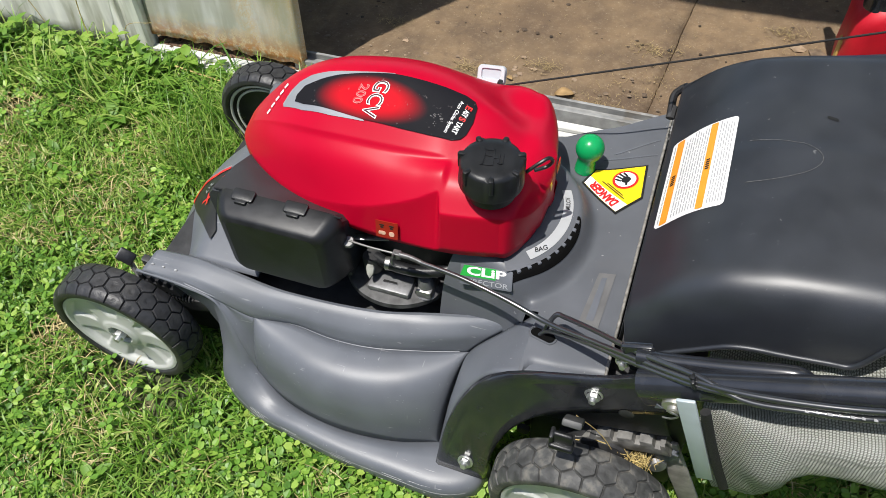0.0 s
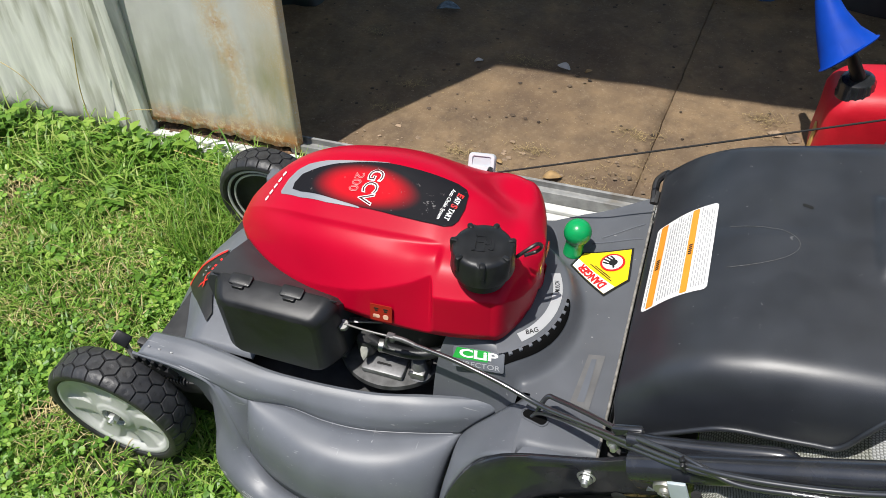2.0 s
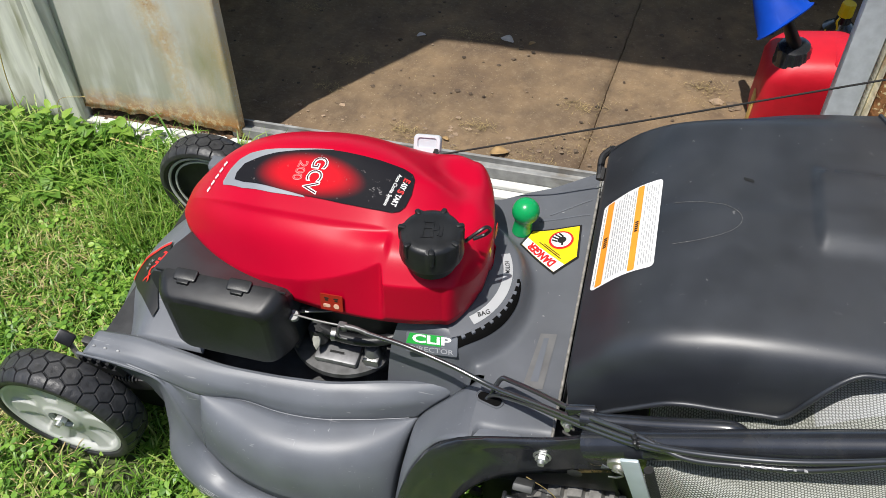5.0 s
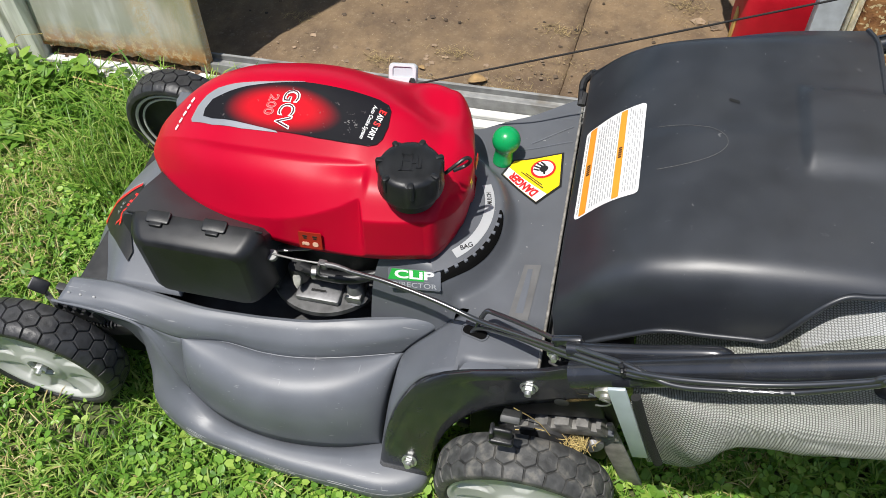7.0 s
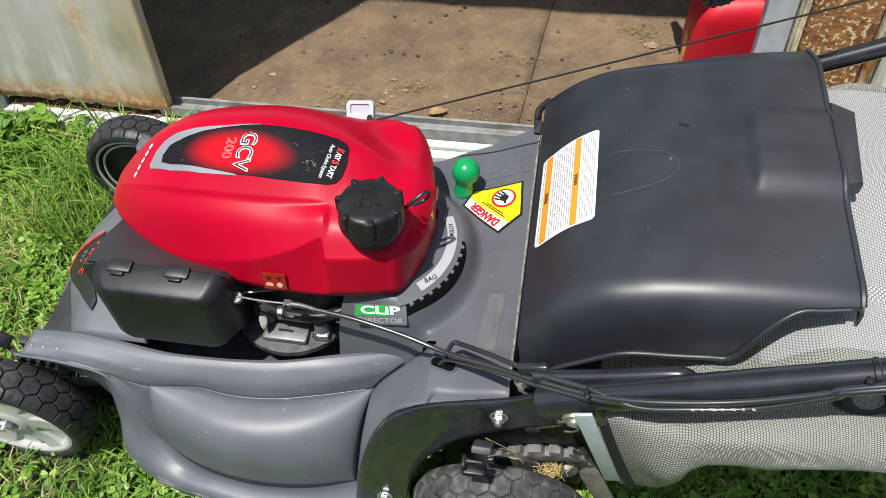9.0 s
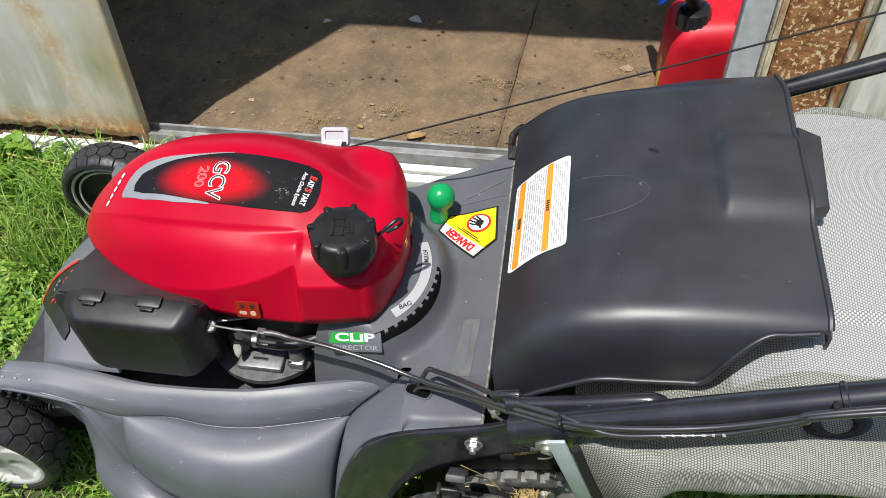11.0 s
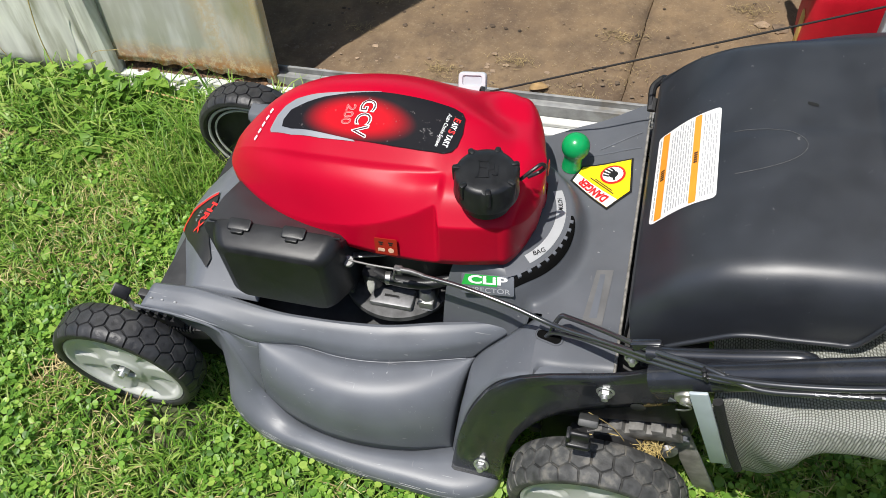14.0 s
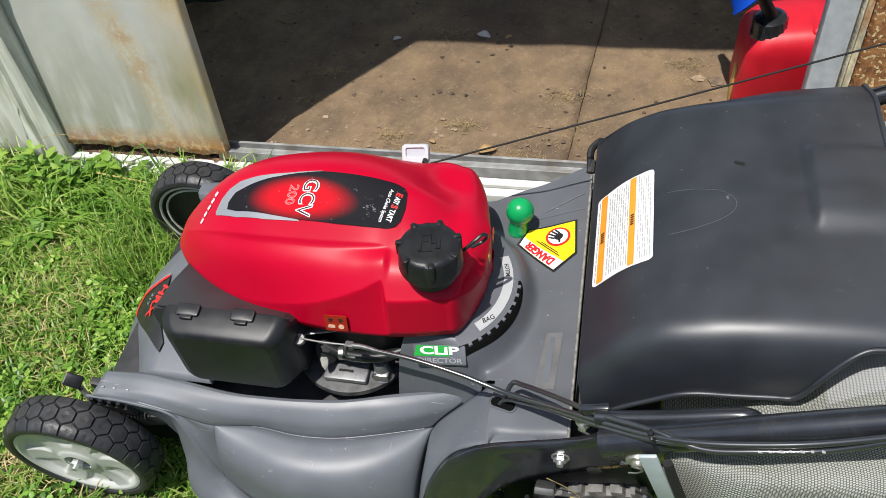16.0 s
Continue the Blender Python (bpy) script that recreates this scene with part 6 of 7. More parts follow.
end = [bm.verts.new((v.co.x + 0.006, v.co.y, v.co.z - 0.012)) for v in vs[-1]]
end2 = [bm.verts.new((v.co.x + 0.0065, v.co.y, v.co.z - 0.022)) for v in vs[-1]]
head = [bm.verts.new((v.co.x - 0.001, v.co.y, max(0.27, v.co.z - 0.05))) for v in vs[0]]
for a, b, c, d in zip(vs[-1], vs[-1][1:], end, end[1:]):
    bm.faces.new((a, b, d, c))
for a, b, c, d in zip(end, end[1:], end2, end2[1:]):
    bm.faces.new((a, b, d, c))
for a, b, c, d in zip(vs[0], vs[0][1:], head, head[1:]):
    bm.faces.new((b, a, c, d))
bmesh.ops.recalc_face_normals(bm, faces=bm.faces)
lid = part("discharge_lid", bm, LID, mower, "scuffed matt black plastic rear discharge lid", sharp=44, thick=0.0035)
# raised rims along the lid's side and end
rim = [(p[0][0], p[0][1] - 0.0005, p[0][2] + 0.001) for p in lid_rows[3::3]]
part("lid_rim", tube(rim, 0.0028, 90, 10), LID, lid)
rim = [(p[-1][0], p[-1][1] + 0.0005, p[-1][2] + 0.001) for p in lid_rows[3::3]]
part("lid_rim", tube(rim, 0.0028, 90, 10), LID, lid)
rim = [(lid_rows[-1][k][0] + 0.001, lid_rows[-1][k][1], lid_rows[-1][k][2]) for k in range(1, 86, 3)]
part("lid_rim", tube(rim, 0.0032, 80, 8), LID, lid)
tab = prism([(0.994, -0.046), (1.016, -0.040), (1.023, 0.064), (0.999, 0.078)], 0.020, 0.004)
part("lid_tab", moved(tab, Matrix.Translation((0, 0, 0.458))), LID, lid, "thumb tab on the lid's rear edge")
part("hinge_hook", tube([(0.683, 0.155, 0.325), (0.682, 0.175, 0.338), (0.688, 0.184, 0.343), (0.694, 0.187, 0.347), (0.697, 0.183, 0.350)], 0.0050, 20, 8), BLACK, lid)
part("hinge_spring", tube([(0.684 + 0.002 * k / 60, 0.150 + 0.0008 * k, 0.322 + 0.0004 * k) for k in range(20)], 0.006, 30, 8), DARK, lid)


def on_lid(x, y, up=0.001):
    return Vector((x, y, lid_z(x, y) + up))


# warning sticker with two orange bands and rows of small print
lab = part("warning_sticker", laid(patch(rounded(0.060, 0.136, 0.005, 4), lambda x, y: Vector((x, y, 0)), 9), lambda u, v: on_lid(0.7275 + u, -0.017 + v, 0.0009)), WHITE, lid, "white warning sticker with orange bands and black print")
for u0, w in ((-0.0225, 0.0065), (0.008, 0.0065)):
    part("orange_band", laid(patch(rounded(w, 0.132, 0.001, 1, u0), lambda x, y: Vector((x, y, 0)), 7), lambda u, v: on_lid(0.7275 + u, -0.017 + v, 0.0016)), ORANGE, lab)
    bm = bmesh.new()
    for k in range(5):
        join(bm, laid(patch(rounded(0.0035, 0.0022, 0.0005, 1, u0, -0.008 + 0.0034 * k), lambda x, y: Vector((x, y, 0))), lambda u, v: on_lid(0.7275 + u, -0.017 + v, 0.0022)))
    part("text_bar", bm, INK, lab)
rng = random.Random(7)
for u0, n in ((-0.0275, 1), (-0.0160, 9), (0.0145, 6)):
    for k in range(n):
        bm = bmesh.new()
        v = -0.062
        while v < 0.058:
            w = rng.uniform(0.004, 0.014)
            join(bm, laid(patch(rounded(0.0008, w, 0.0003, 1, u0 + 0.0024 * k, v + w / 2), lambda x, y: Vector((x, y, 0))), lambda a, b: on_lid(0.7275 + a, -0.017 + b, 0.0017)))
            v += w + 0.0016
        part("text_bar", bm, INKGREY, lab)
# scratched arc on the lid
pts = [on_lid(0.756 + 0.084 * math.sin(a) ** 0.8, -0.026 + 0.032 * math.cos(a) + 0.06 * 0.078 * math.sin(a), 0.0004) for a in np.linspace(0.12, 3.0, 26)]
part("scratch", tube(pts, 0.0003, 60, 5), mat("scratch_grey", (0.10, 0.10, 0.10), 0.6, var=0.4, scale=300), lid)
part("dent_mark", laid(patch(rounded(0.011, 0.005, 0.002, 4), lambda x, y: Vector((x, y, 0))), lambda u, v: on_lid(0.846 + u, 0.040 + v - 0.4 * u, 0.0006)), INK, lid)

# side brackets over the rear wheels
BR_TOP = ((0.499, 0.058), (0.508, 0.120), (0.520, 0.170), (0.538, 0.218), (0.560, 0.252), (0.600, 0.282), (0.640, 0.300), (0.690, 0.322), (0.740, 0.358), (0.790, 0.385))
BR_LOW = ((0.565, 0.058), (0.570, 0.110), (0.580, 0.150), (0.600, 0.190), (0.630, 0.222), (0.670, 0.246), (0.720, 0.268), (0.760, 0.290), (0.790, 0.310), (0.800, 0.340))


def bracket(side):
    def yy(z):
        return MID + side * (0.241 + max(0.0, 0.27 - z) * 0.20)
    top, low = spline([(x, 0, z) for x, z in BR_TOP], 40), spline([(x, 0, z) for x, z in BR_LOW], 40)
    rows = []
    for a, b in zip(top, low):
        rows.append([(a[0], yy(a[2]) - side * 0.006, a[2] + 0.0005), (a[0], yy(a[2]) - side * 0.002, a[2])] + [(a[0] + (b[0] - a[0]) * f, yy(a[2] + (b[2] - a[2]) * f), a[2] + (b[2] - a[2]) * f) for f in (0.05, 0.2, 0.4, 0.6, 0.8, 0.95)] + [(b[0], yy(b[2]) - side * 0.003, b[2]), (b[0], yy(b[2]) - side * 0.014, b[2] + 0.002)])
    bm, _ = sheet(rows)
    bmesh.ops.recalc_face_normals(bm, faces=bm.faces)
    return part("handle_bracket", bm, PAINT, mower, "glossy black steel handle bracket arching over the rear wheel", sharp=50, thick=0.004, offset=0)


brk = bracket(-1)
bracket(1).location.z = -0.13
bolt(brk, (0.679, -0.2525, 0.290), (0, -1, 0.05))
bolt(brk, (0.540, -0.2905, 0.090), (0, -0.9, 0.4))
bolt(brk, (0.700, -0.236, 0.345), (0, -1, 0.3), 0.006)
part("bracket_hole", lathe([(0, 0.0005), (0.006, 0.0005), (0.0075, 0)], 20, pose(0.575, -0.2685, 0.145, 100, 0, 0)), DARK, brk)

# lower handle tubes
near_tube = part("handle_tube", tube([(0.720, -0.264, 0.360), (0.76, -0.264, 0.379), (0.99, -0.266, 0.490), (1.30, -0.268, 0.640), (1.75, -0.268, 0.858)], lambda f: 0.0145, 60, 20), PAINT, mower, "glossy black steel handle tube")
part("tube_joint", lathe([(0.0146, -0.003), (0.0156, -0.002), (0.0156, 0.002), (0.0146, 0.003)], 28, Matrix.Translation((0.988, -0.266, 0.489)) @ Vector((0.9, 0, 0.435)).to_track_quat("Z", "Y").to_matrix().to_4x4()), PAINT, near_tube)
part("tube_end", moved(box(-0.022, 0.030, -0.006, 0.006, -0.016, 0.016, 0.003), pose(0.742, -0.266, 0.355, 0, -26, 0)), PAINT, near_tube)
pin = lathe([(0, 0.0085), (0.0050, 0.0083), (0.0060, 0.0072), (0.0062, 0.004), (0.0118, 0.0035), (0.0122, 0.001), (0.0120, -0.004)], 28, pose(0.755, -0.276, 0.359, 95, 0, 0))
part("pivot_pin", pin, mat("dull_zinc", (0.48, 0.47, 0.42), 0.45, 0.8, var=0.2), near_tube, "dull zinc pivot pin with a split pin")
part("split_pin", tube([(0.749, -0.283, 0.356), (0.755, -0.286, 0.360), (0.760, -0.286, 0.356), (0.755, -0.286, 0.349), (0.747, -0.285, 0.345)], 0.0010, 24, 6), STEEL, near_tube)
for k in range(3):
    part("detent_mark", moved(prism([(-0.004, 0), (0.004, 0), (0, 0.007)], 0.0012), pose(0.742 + 0.014 * k, -0.2795, 0.352 + 0.0065 * k, 90, -26, 0)), DECK, near_tube)
part("handle_tube", tube([(0.720, 0.246, 0.252), (0.80, 0.246, 0.288), (1.035, 0.246, 0.394), (1.30, 0.246, 0.525), (1.75, 0.246, 0.745)], 0.0125, 60, 18), PAINT, mower, "glossy black steel handle tube")
# flat link bar above the tube
part("link_bar", tube([(0.712, -0.244, 0.374), (0.74, -0.246, 0.382), (0.79, -0.247, 0.399), (0.836, -0.247, 0.415), (0.850, -0.247, 0.416), (0.856, -0.247, 0.408), (0.846, -0.248, 0.399), (0.79, -0.250, 0.382)], 0.0082, 50, 14), PAINT, mower)
part("link_plate", moved(box(-0.016, 0.016, -0.004, 0.004, -0.022, 0.022, 0.003), pose(0.716, -0.237, 0.362, 0, -20, 0)), PAINT, mower)

# control cables from the engine to the handle
c1 = [(0.450, -0.159, 0.311), (0.50, -0.166, 0.312), (0.56, -0.178, 0.309), (0.612, -0.193, 0.308), (0.665, -0.218, 0.336), (0.715, -0.248, 0.374), (0.764, -0.272, 0.404), (0.806, -0.282, 0.4220), (0.8545, -0.285, 0.4385), (0.898, -0.285, 0.4545), (0.946, -0.285, 0.4810), (0.975, -0.285, 0.5010), (1.15, -0.287, 0.584), (1.6, -0.289, 0.80)]
part("control_cable", tube(c1, 0.0030, 120, 10), CABLE, mower, "black control cable tied to the handle")
c2 = [(0.606, -0.190, 0.272), (0.612, -0.182, 0.292), (0.618, -0.176, 0.302), (0.628, -0.180, 0.308), (0.665, -0.206, 0.338), (0.715, -0.243, 0.378), (0.764, -0.268, 0.407), (0.806, -0.285, 0.4160), (0.852, -0.288, 0.4310), (0.900, -0.287, 0.4450), (0.952, -0.287, 0.4815), (0.975, -0.2875, 0.5000), (1.15, -0.289, 0.579), (1.6, -0.291, 0.795)]
part("control_cable", tube(c2, 0.0030, 120, 10), CABLE, mower, "black control cable tied to the handle")
c3 = [(0.600, -0.193, 0.270), (0.614, -0.190, 0.286), (0.660, -0.217, 0.328), (0.715, -0.251, 0.370), (0.764, -0.274, 0.400), (0.80, -0.281, 0.414)]
part("control_cable", tube(c3, 0.0028, 70, 10), CABLE, mower, "black control cable tied to the handle")
for x, y, z, an in ((0.764, -0.272, 0.404, 25), (0.976, -0.281, 0.4975, 26)):
    bm = box(-0.0022, 0.0022, -0.007, 0.006, -0.006, 0.006, 0.002)
    box(-0.0026, 0.0026, -0.003, 0.002, 0.005, 0.0085, 0.001, 1, bm)
    part("cable_tie", moved(bm, pose(x, y, z, 0, -an, 0)), BLACK, mower)
bm = bmesh.new()
for k, w in enumerate((0.006, 0.004, 0.007, 0.003, 0.006, 0.004, 0.005)):
    box(0.850 + 0.0080 * k, 0.850 + 0.0080 * k + w * 0.6, -0.2905, -0.2880, 0.4331 + 0.0024 * k, 0.4335 + 0.0024 * k, 0, 1, bm)
part("cable_print", bm, INKGREY, mower)
# starter rope to the handle
part("starter_rope", tube([(0.462, 0.100, 0.366), (0.787, 0.172, 0.441), (1.112, 0.245, 0.516), (1.762, 0.390, 0.666)], 0.0013, 60, 8), ROPE, mower, "dark braided starter rope")
part("rope_guide", lathe([(0.0045, -0.003), (0.008, -0.002), (0.008, 0.002), (0.0045, 0.003)], 20, pose(0.466, 0.101, 0.368, 70, 0, -70)), DARK, mower)
# white filler cap behind the cover
grip = pose(0.444, 0.136, 0.352, 52, 0, 6)
bm = bmesh.new()
outer, inner_ = rounded(0.038, 0.026, 0.006, 5), rounded(0.025, 0.013, 0.003, 5, 0, 0.002)
rings = [[(x * k, y * k, z) for x, y in line] for line, k, z in ((outer, 1.0, -0.006), (outer, 1.04, -0.003), (outer, 1.0, 0.003), (outer, 0.94, 0.005), (inner_, 1.08, 0.005), (inner_, 1.0, 0.003), (inner_, 1.0, -0.006))]
bm, vs = sheet(rings, close_v=True)
bmesh.ops.recalc_face_normals(bm, faces=bm.faces)
moved(bm, grip)
filler = part("oil_filler_cap", bm, mat("white_plastic", (0.62, 0.64, 0.66), 0.4, var=0.04), mower, "white plastic oil filler cap")
part("filler_back", prism(rounded(0.034, 0.020, 0.004, 4), 0.002, 0, grip @ Matrix.Translation((0, 0, 0.0005))), mat("pale_filler", (0.50, 0.53, 0.56), 0.5, var=0.05), filler)
part("filler_neck", lathe([(0, 0.341), (0.015, 0.341), (0.015, 0.25), (0, 0.25)], 24, Matrix.Translation((0.444, 0.138, 0))), DARK, filler)


# wheels
def wheel(x, y, r, width, side, rubber, name="wheel"):
    """A spoked plastic wheel on a tyre with hexagon tread. side: -1 faces the camera's side."""
    base = thing(name, "", "")
    base.parent = mower
    base.location = (x, y, r)
    hw = width / 2
    m = Matrix.Rotation(radians(90), 4, "X") if side < 0 else Matrix.Rotation(radians(-90), 4, "X")
    ri = r * 0.825
    # section of the tyre from inner bead over the tread to the outer bead
    arcs = [(ri, -hw * 0.80), (ri + 0.003, -hw * 0.96), (r - 0.013, -hw), (r - 0.007, -hw * 0.97)]
    N = 28
    pitch = 2 * math.pi * r / N
    cell = pitch / math.sqrt(3)
    tread = np.linspace(-0.95, 0.95, 71) * hw
    turns = 2 * math.pi * np.arange(N * 32) / (N * 32)
    uu, vv = np.meshgrid(turns * r, tread, indexing="ij")
    near = []
    for dj in (-1, 0, 1):
        j = np.round(vv / (1.5 * cell)) + dj
        o = np.where(j % 2 != 0, 0.5 * pitch, 0.0)
        for di in (-1, 0, 1):
            i = np.round((uu - o) / pitch) + di
            near.append(np.hypot(uu - o - i * pitch, vv - j * 1.5 * cell))
    near = np.sort(np.array(near), axis=0)
    top = smooth(0.0005, 0.0012, (near[1] - near[0]) / 2)
    # a shallow dimple in each block, and the shoulder's fall
    dimple = 0.0005 * smooth(0.006, 0.0, near[0])
    fall = 0.006 * np.maximum(0.0, (np.abs(vv) / hw - 0.45) / 0.5) ** 2
    rad = r - fall - 0.0030 * (1 - top) - dimple
    turn_m = np.array(m.to_3x3())
    cols = [(np.full(len(turns), q), np.full(len(turns), h)) for q, h in arcs]
    cols += [(rad[:, k], np.full(len(turns), tread[k])) for k in range(len(tread))]
    cols += [(np.full(len(turns), q), np.full(len(turns), -h)) for q, h in arcs[::-1]]
    pts = np.stack([np.stack([q * np.cos(turns), q * np.sin(turns), h], 1) for q, h in cols], 1) @ turn_m.T
    bm, _ = sheet(pts.tolist(), close_u=True)
    bmesh.ops.recalc_face_normals(bm, faces=bm.faces)
    tyre = part("tyre", bm, rubber, base, "worn black tyre with hexagon tread", sharp=30)
    # rim: dished disc with six broad spokes between sunken pockets, and a deep hub
    seg = 168
    rows = []
    for k in range(seg):
        a = 2 * math.pi * k / seg
        q = (a / (2 * math.pi) * 6) % 1
        face = hw * 0.80
        prof = []
        for f in np.linspace(0, 1, 41):
            rad_ = 0.019 + (ri - 0.019) * f
            # pockets: wide outside, closing towards the hub, one flank steeper than the other
            half = 0.16 + 0.20 * f
            pocket = float(smooth(0.5 - half, 0.5 - half + 0.10, q) * smooth(0.5 + half, 0.5 + half - 0.05, q) * smooth(0.26, 0.40, f) * smooth(0.88, 0.82, f))
            bowl = -0.0045 * math.sin(math.pi * min(1, f * 1.05))
            ring = 0.0022 * float(smooth(0.89, 0.92, f))
            hub = 0.0016 * float(smooth(0.16, 0.10, f))
            prof.append((rad_ * math.cos(a), rad_ * math.sin(a), face + bowl + ring + hub - (0.0015 + 0.0045 * f) * pocket))
        prof.append((ri * math.cos(a), ri * math.sin(a), -hw * 0.7))
        rows.append(prof)
    bm, _ = sheet(rows, close_u=True)
    bmesh.ops.recalc_face_normals(bm, faces=bm.faces)
    moved(bm, m)
    rimo = part("rim", bm, RIM, base, "pale grey plastic wheel disc", sharp=50)
    part("hub", lathe([(0, hw * 0.36), (0.0165, hw * 0.36), (0.0178, hw * 0.45), (0.0180, hw * 0.80), (0.0192, hw * 0.84)], 36, m), RIM, base, "hollow wheel hub")
    part("washer", lathe([(0.004, hw * 0.60), (0.0145, hw * 0.60), (0.0150, hw * 0.64), (0.0145, hw * 0.68), (0.004, hw * 0.69)], 30, m), DULL, base, "dull steel washer")
    nut = prism([(0.0085 * math.cos(b), 0.0085 * math.sin(b)) for b in [k * math.pi / 3 for k in range(6)]], 0.009, 0.001, m @ Matrix.Translation((0, 0, hw * 0.69)))
    join(nut, lathe([(0, hw * 0.69 + 0.016), (0.0045, hw * 0.69 + 0.015), (0.005, hw * 0.69)], 16, m))
    part("axle_nut", nut, ZINC, base, "zinc axle nut")
    # the wheel's inside: pale ring, dirt-dark hollow
    part("inner_ring", lathe([(ri - 0.001, -hw * 0.80), (ri - 0.001, -hw * 0.84), (ri - 0.004, -hw * 0.86), (ri - 0.006, -hw * 0.80)], 72, m), RIM, base)
    part("inner_ring", lathe([(ri * 0.86, -hw * 0.62), (ri * 0.86, -hw * 0.70), (ri * 0.82, -hw * 0.70), (ri * 0.82, -hw * 0.62)], 72, m), RIM, base)
    part("inner_web", lathe([(0.0, -hw * 0.25), (ri * 0.45, -hw * 0.30), (ri * 0.70, -hw * 0.15), (ri * 0.90, -hw * 0.35), (ri * 0.93, -hw * 0.76)], 60, m), DARK, base, "dirty dark inside of the wheel")
    return base


W1 = wheel(0.008, -0.250, 0.108, 0.056, -1, RUBBER)
W2 = wheel(0.019, 0.211, 0.105, 0.056, 1, RUBBER)
W3 = wheel(0.688, -0.302, 0.109, 0.056, -1, RUBBER_DIRTY)
W4 = wheel(0.688, 0.212, 0.109, 0.056, 1, RUBBER_DIRTY)
for w in (W1, W2, W3, W4):
    tagged(w, "pale grey plastic wheel with black tyre")
part("front_axle", tube([(0.008, -0.225, 0.108), (0.010, 0.19, 0.108)], 0.006, 2, 10, straight=True), STEEL, mower)
part("rear_axle", tube([(0.688, -0.28, 0.109), (0.688, 0.26, 0.109)], 0.007, 2, 10, straight=True), STEEL, mower)
# arm behind the front wheel
part("axle_arm", moved(box(0.0, 0.14, -0.004, 0.004, -0.013, 0.013, 0.003), pose(0.0, -0.212, 0.11, 0, -12, 4)), DARK, mower)
part("arm_spring", tube([(0.06 + 0.045 * k / 60, -0.208 + 0.006 * math.cos(k * 0.9), 0.150 + 0.006 * math.sin(k * 0.9)) for k in range(61)], 0.0012, 180, 6), DARK, mower)

# rear chute: rubber skirt, height rack and gear case over the rear wheel
part("chute_wall", box(0.605, 0.79, -0.226, 0.13, 0.05, 0.248, 0.008), DARK, mower)
part("axle_plate", moved(box(-0.10, 0.10, -0.004, 0.004, -0.03, 0.03, 0.004), pose(0.665, -0.236, 0.215, 0, -16, 0)), DARK, mower)
part("gear_case", lathe([(0, 0.02), (0.03, 0.02), (0.045, 0.012), (0.05, -0.02)], 32, pose(0.70, -0.240, 0.130, 90, 0, 0)), DARK, mower)
def rack_top(x):
    return 0.020 + 0.012 * math.sin(math.pi * min(1.0, x / 0.115))


teeth = [(0.000, -0.004), (0.000, rack_top(0.0))]
for x in (0.020, 0.046, 0.072, 0.094):
    teeth += [(x, rack_top(x)), (x + 0.001, rack_top(x) - 0.010), (x + 0.0075, rack_top(x + 0.0075) - 0.010), (x + 0.0085, rack_top(x + 0.0085))]
teeth += [(0.108, rack_top(0.108)), (0.110, 0.000), (0.055, 0.006)]
part("rear_height_rack", prism(teeth, 0.020, 0.0008, pose(0.674, -0.228, 0.143, 90, -22, 0)), mat("dusty_rack", (0.15, 0.145, 0.135), 0.65, var=0.45, scale=80), mower, "dusty grey toothed height rack")
part("rack_arm", moved(box(-0.06, 0.06, -0.005, 0.005, -0.008, 0.008, 0.003), pose(0.705, -0.236, 0.150, 0, -12, 0)), DARK, mower)
lever = part("rear_height_lever", box(0.6480, 0.6700, -0.3050, -0.2985, 0.2600, 0.2800, 0.003, 3), BLACK, mower, "black plastic height lever on a dusty arm")
part("lever_lip", box(0.6455, 0.6720, -0.3110, -0.2965, 0.2545, 0.2625, 0.003, 3), BLACK, lever)
part("lever_wing", box(0.6450, 0.6500, -0.3080, -0.2940, 0.2580, 0.2770, 0.002, 2), BLACK, lever)
part("lever_arm", moved(box(-0.0105, 0.0105, -0.004, 0.004, -0.024, 0.024, 0.002), pose(0.6660, -0.288, 0.286, 32, 0, 0)), mat("dusty_steel", (0.085, 0.085, 0.083), 0.55, 0.2, var=0.3, scale=90), lever)
part("axle_bolt", lathe([(0, 0.007), (0.008, 0.006), (0.009, 0)], 16, pose(0.600, -0.232, 0.112, 90, 0, 0)), DARK, mower)
part("gear_nut", lathe([(0, 0.007), (0.010, 0.006), (0.012, 0)], 16, pose(0.765, -0.242, 0.145, 80, 0, 20)), ALU, mower)
part("rack_bolt", moved(box(-0.010, 0.010, -0.006, 0.006, -0.012, 0.012, 0.003), pose(0.772, -0.238, 0.172, 0, 20, 0)), DECK, mower)
part("bracket_slot", lathe([(0, 0.001), (0.006, 0.001), (0.0085, 0)], 20, pose(0.716, -0.2535, 0.268, 90, 0, 0)), DARK, mower)
part("rear_skirt", moved(box(-0.013, 0.013, -0.003, 0.003, -0.095, 0.095, 0.002), pose(0.800, -0.234, 0.100, 0, 160, 0)), FLAP, mower, "dusty grey rubber skirt")
part("skirt_strip", moved(box(-0.0088, 0.0088, -0.002, 0.002, -0.078, 0.078, 0.0015), pose(0.784, -0.286, 0.316, 0, 162.6, 0)), TABGREY, mower, "pale grey plastic strip")

# dry clippings caught over the rear wheel
rng = random.Random(3)
bm = bmesh.new()
for k in range(170):
    c = Vector((0.738 + rng.gauss(0, 0.011), -0.247 + rng.gauss(0, 0.007), 0.156 + rng.gauss(0, 0.006)))
    d = Vector((rng.uniform(-1, 1), rng.uniform(-1, 1), rng.uniform(-0.3, 0.5))).normalized() * rng.uniform(0.004, 0.012)
    join(bm, tube([c - d, c + Vector((0, 0, rng.uniform(0, 0.003))), c + d], 0.0004, 4, 3))
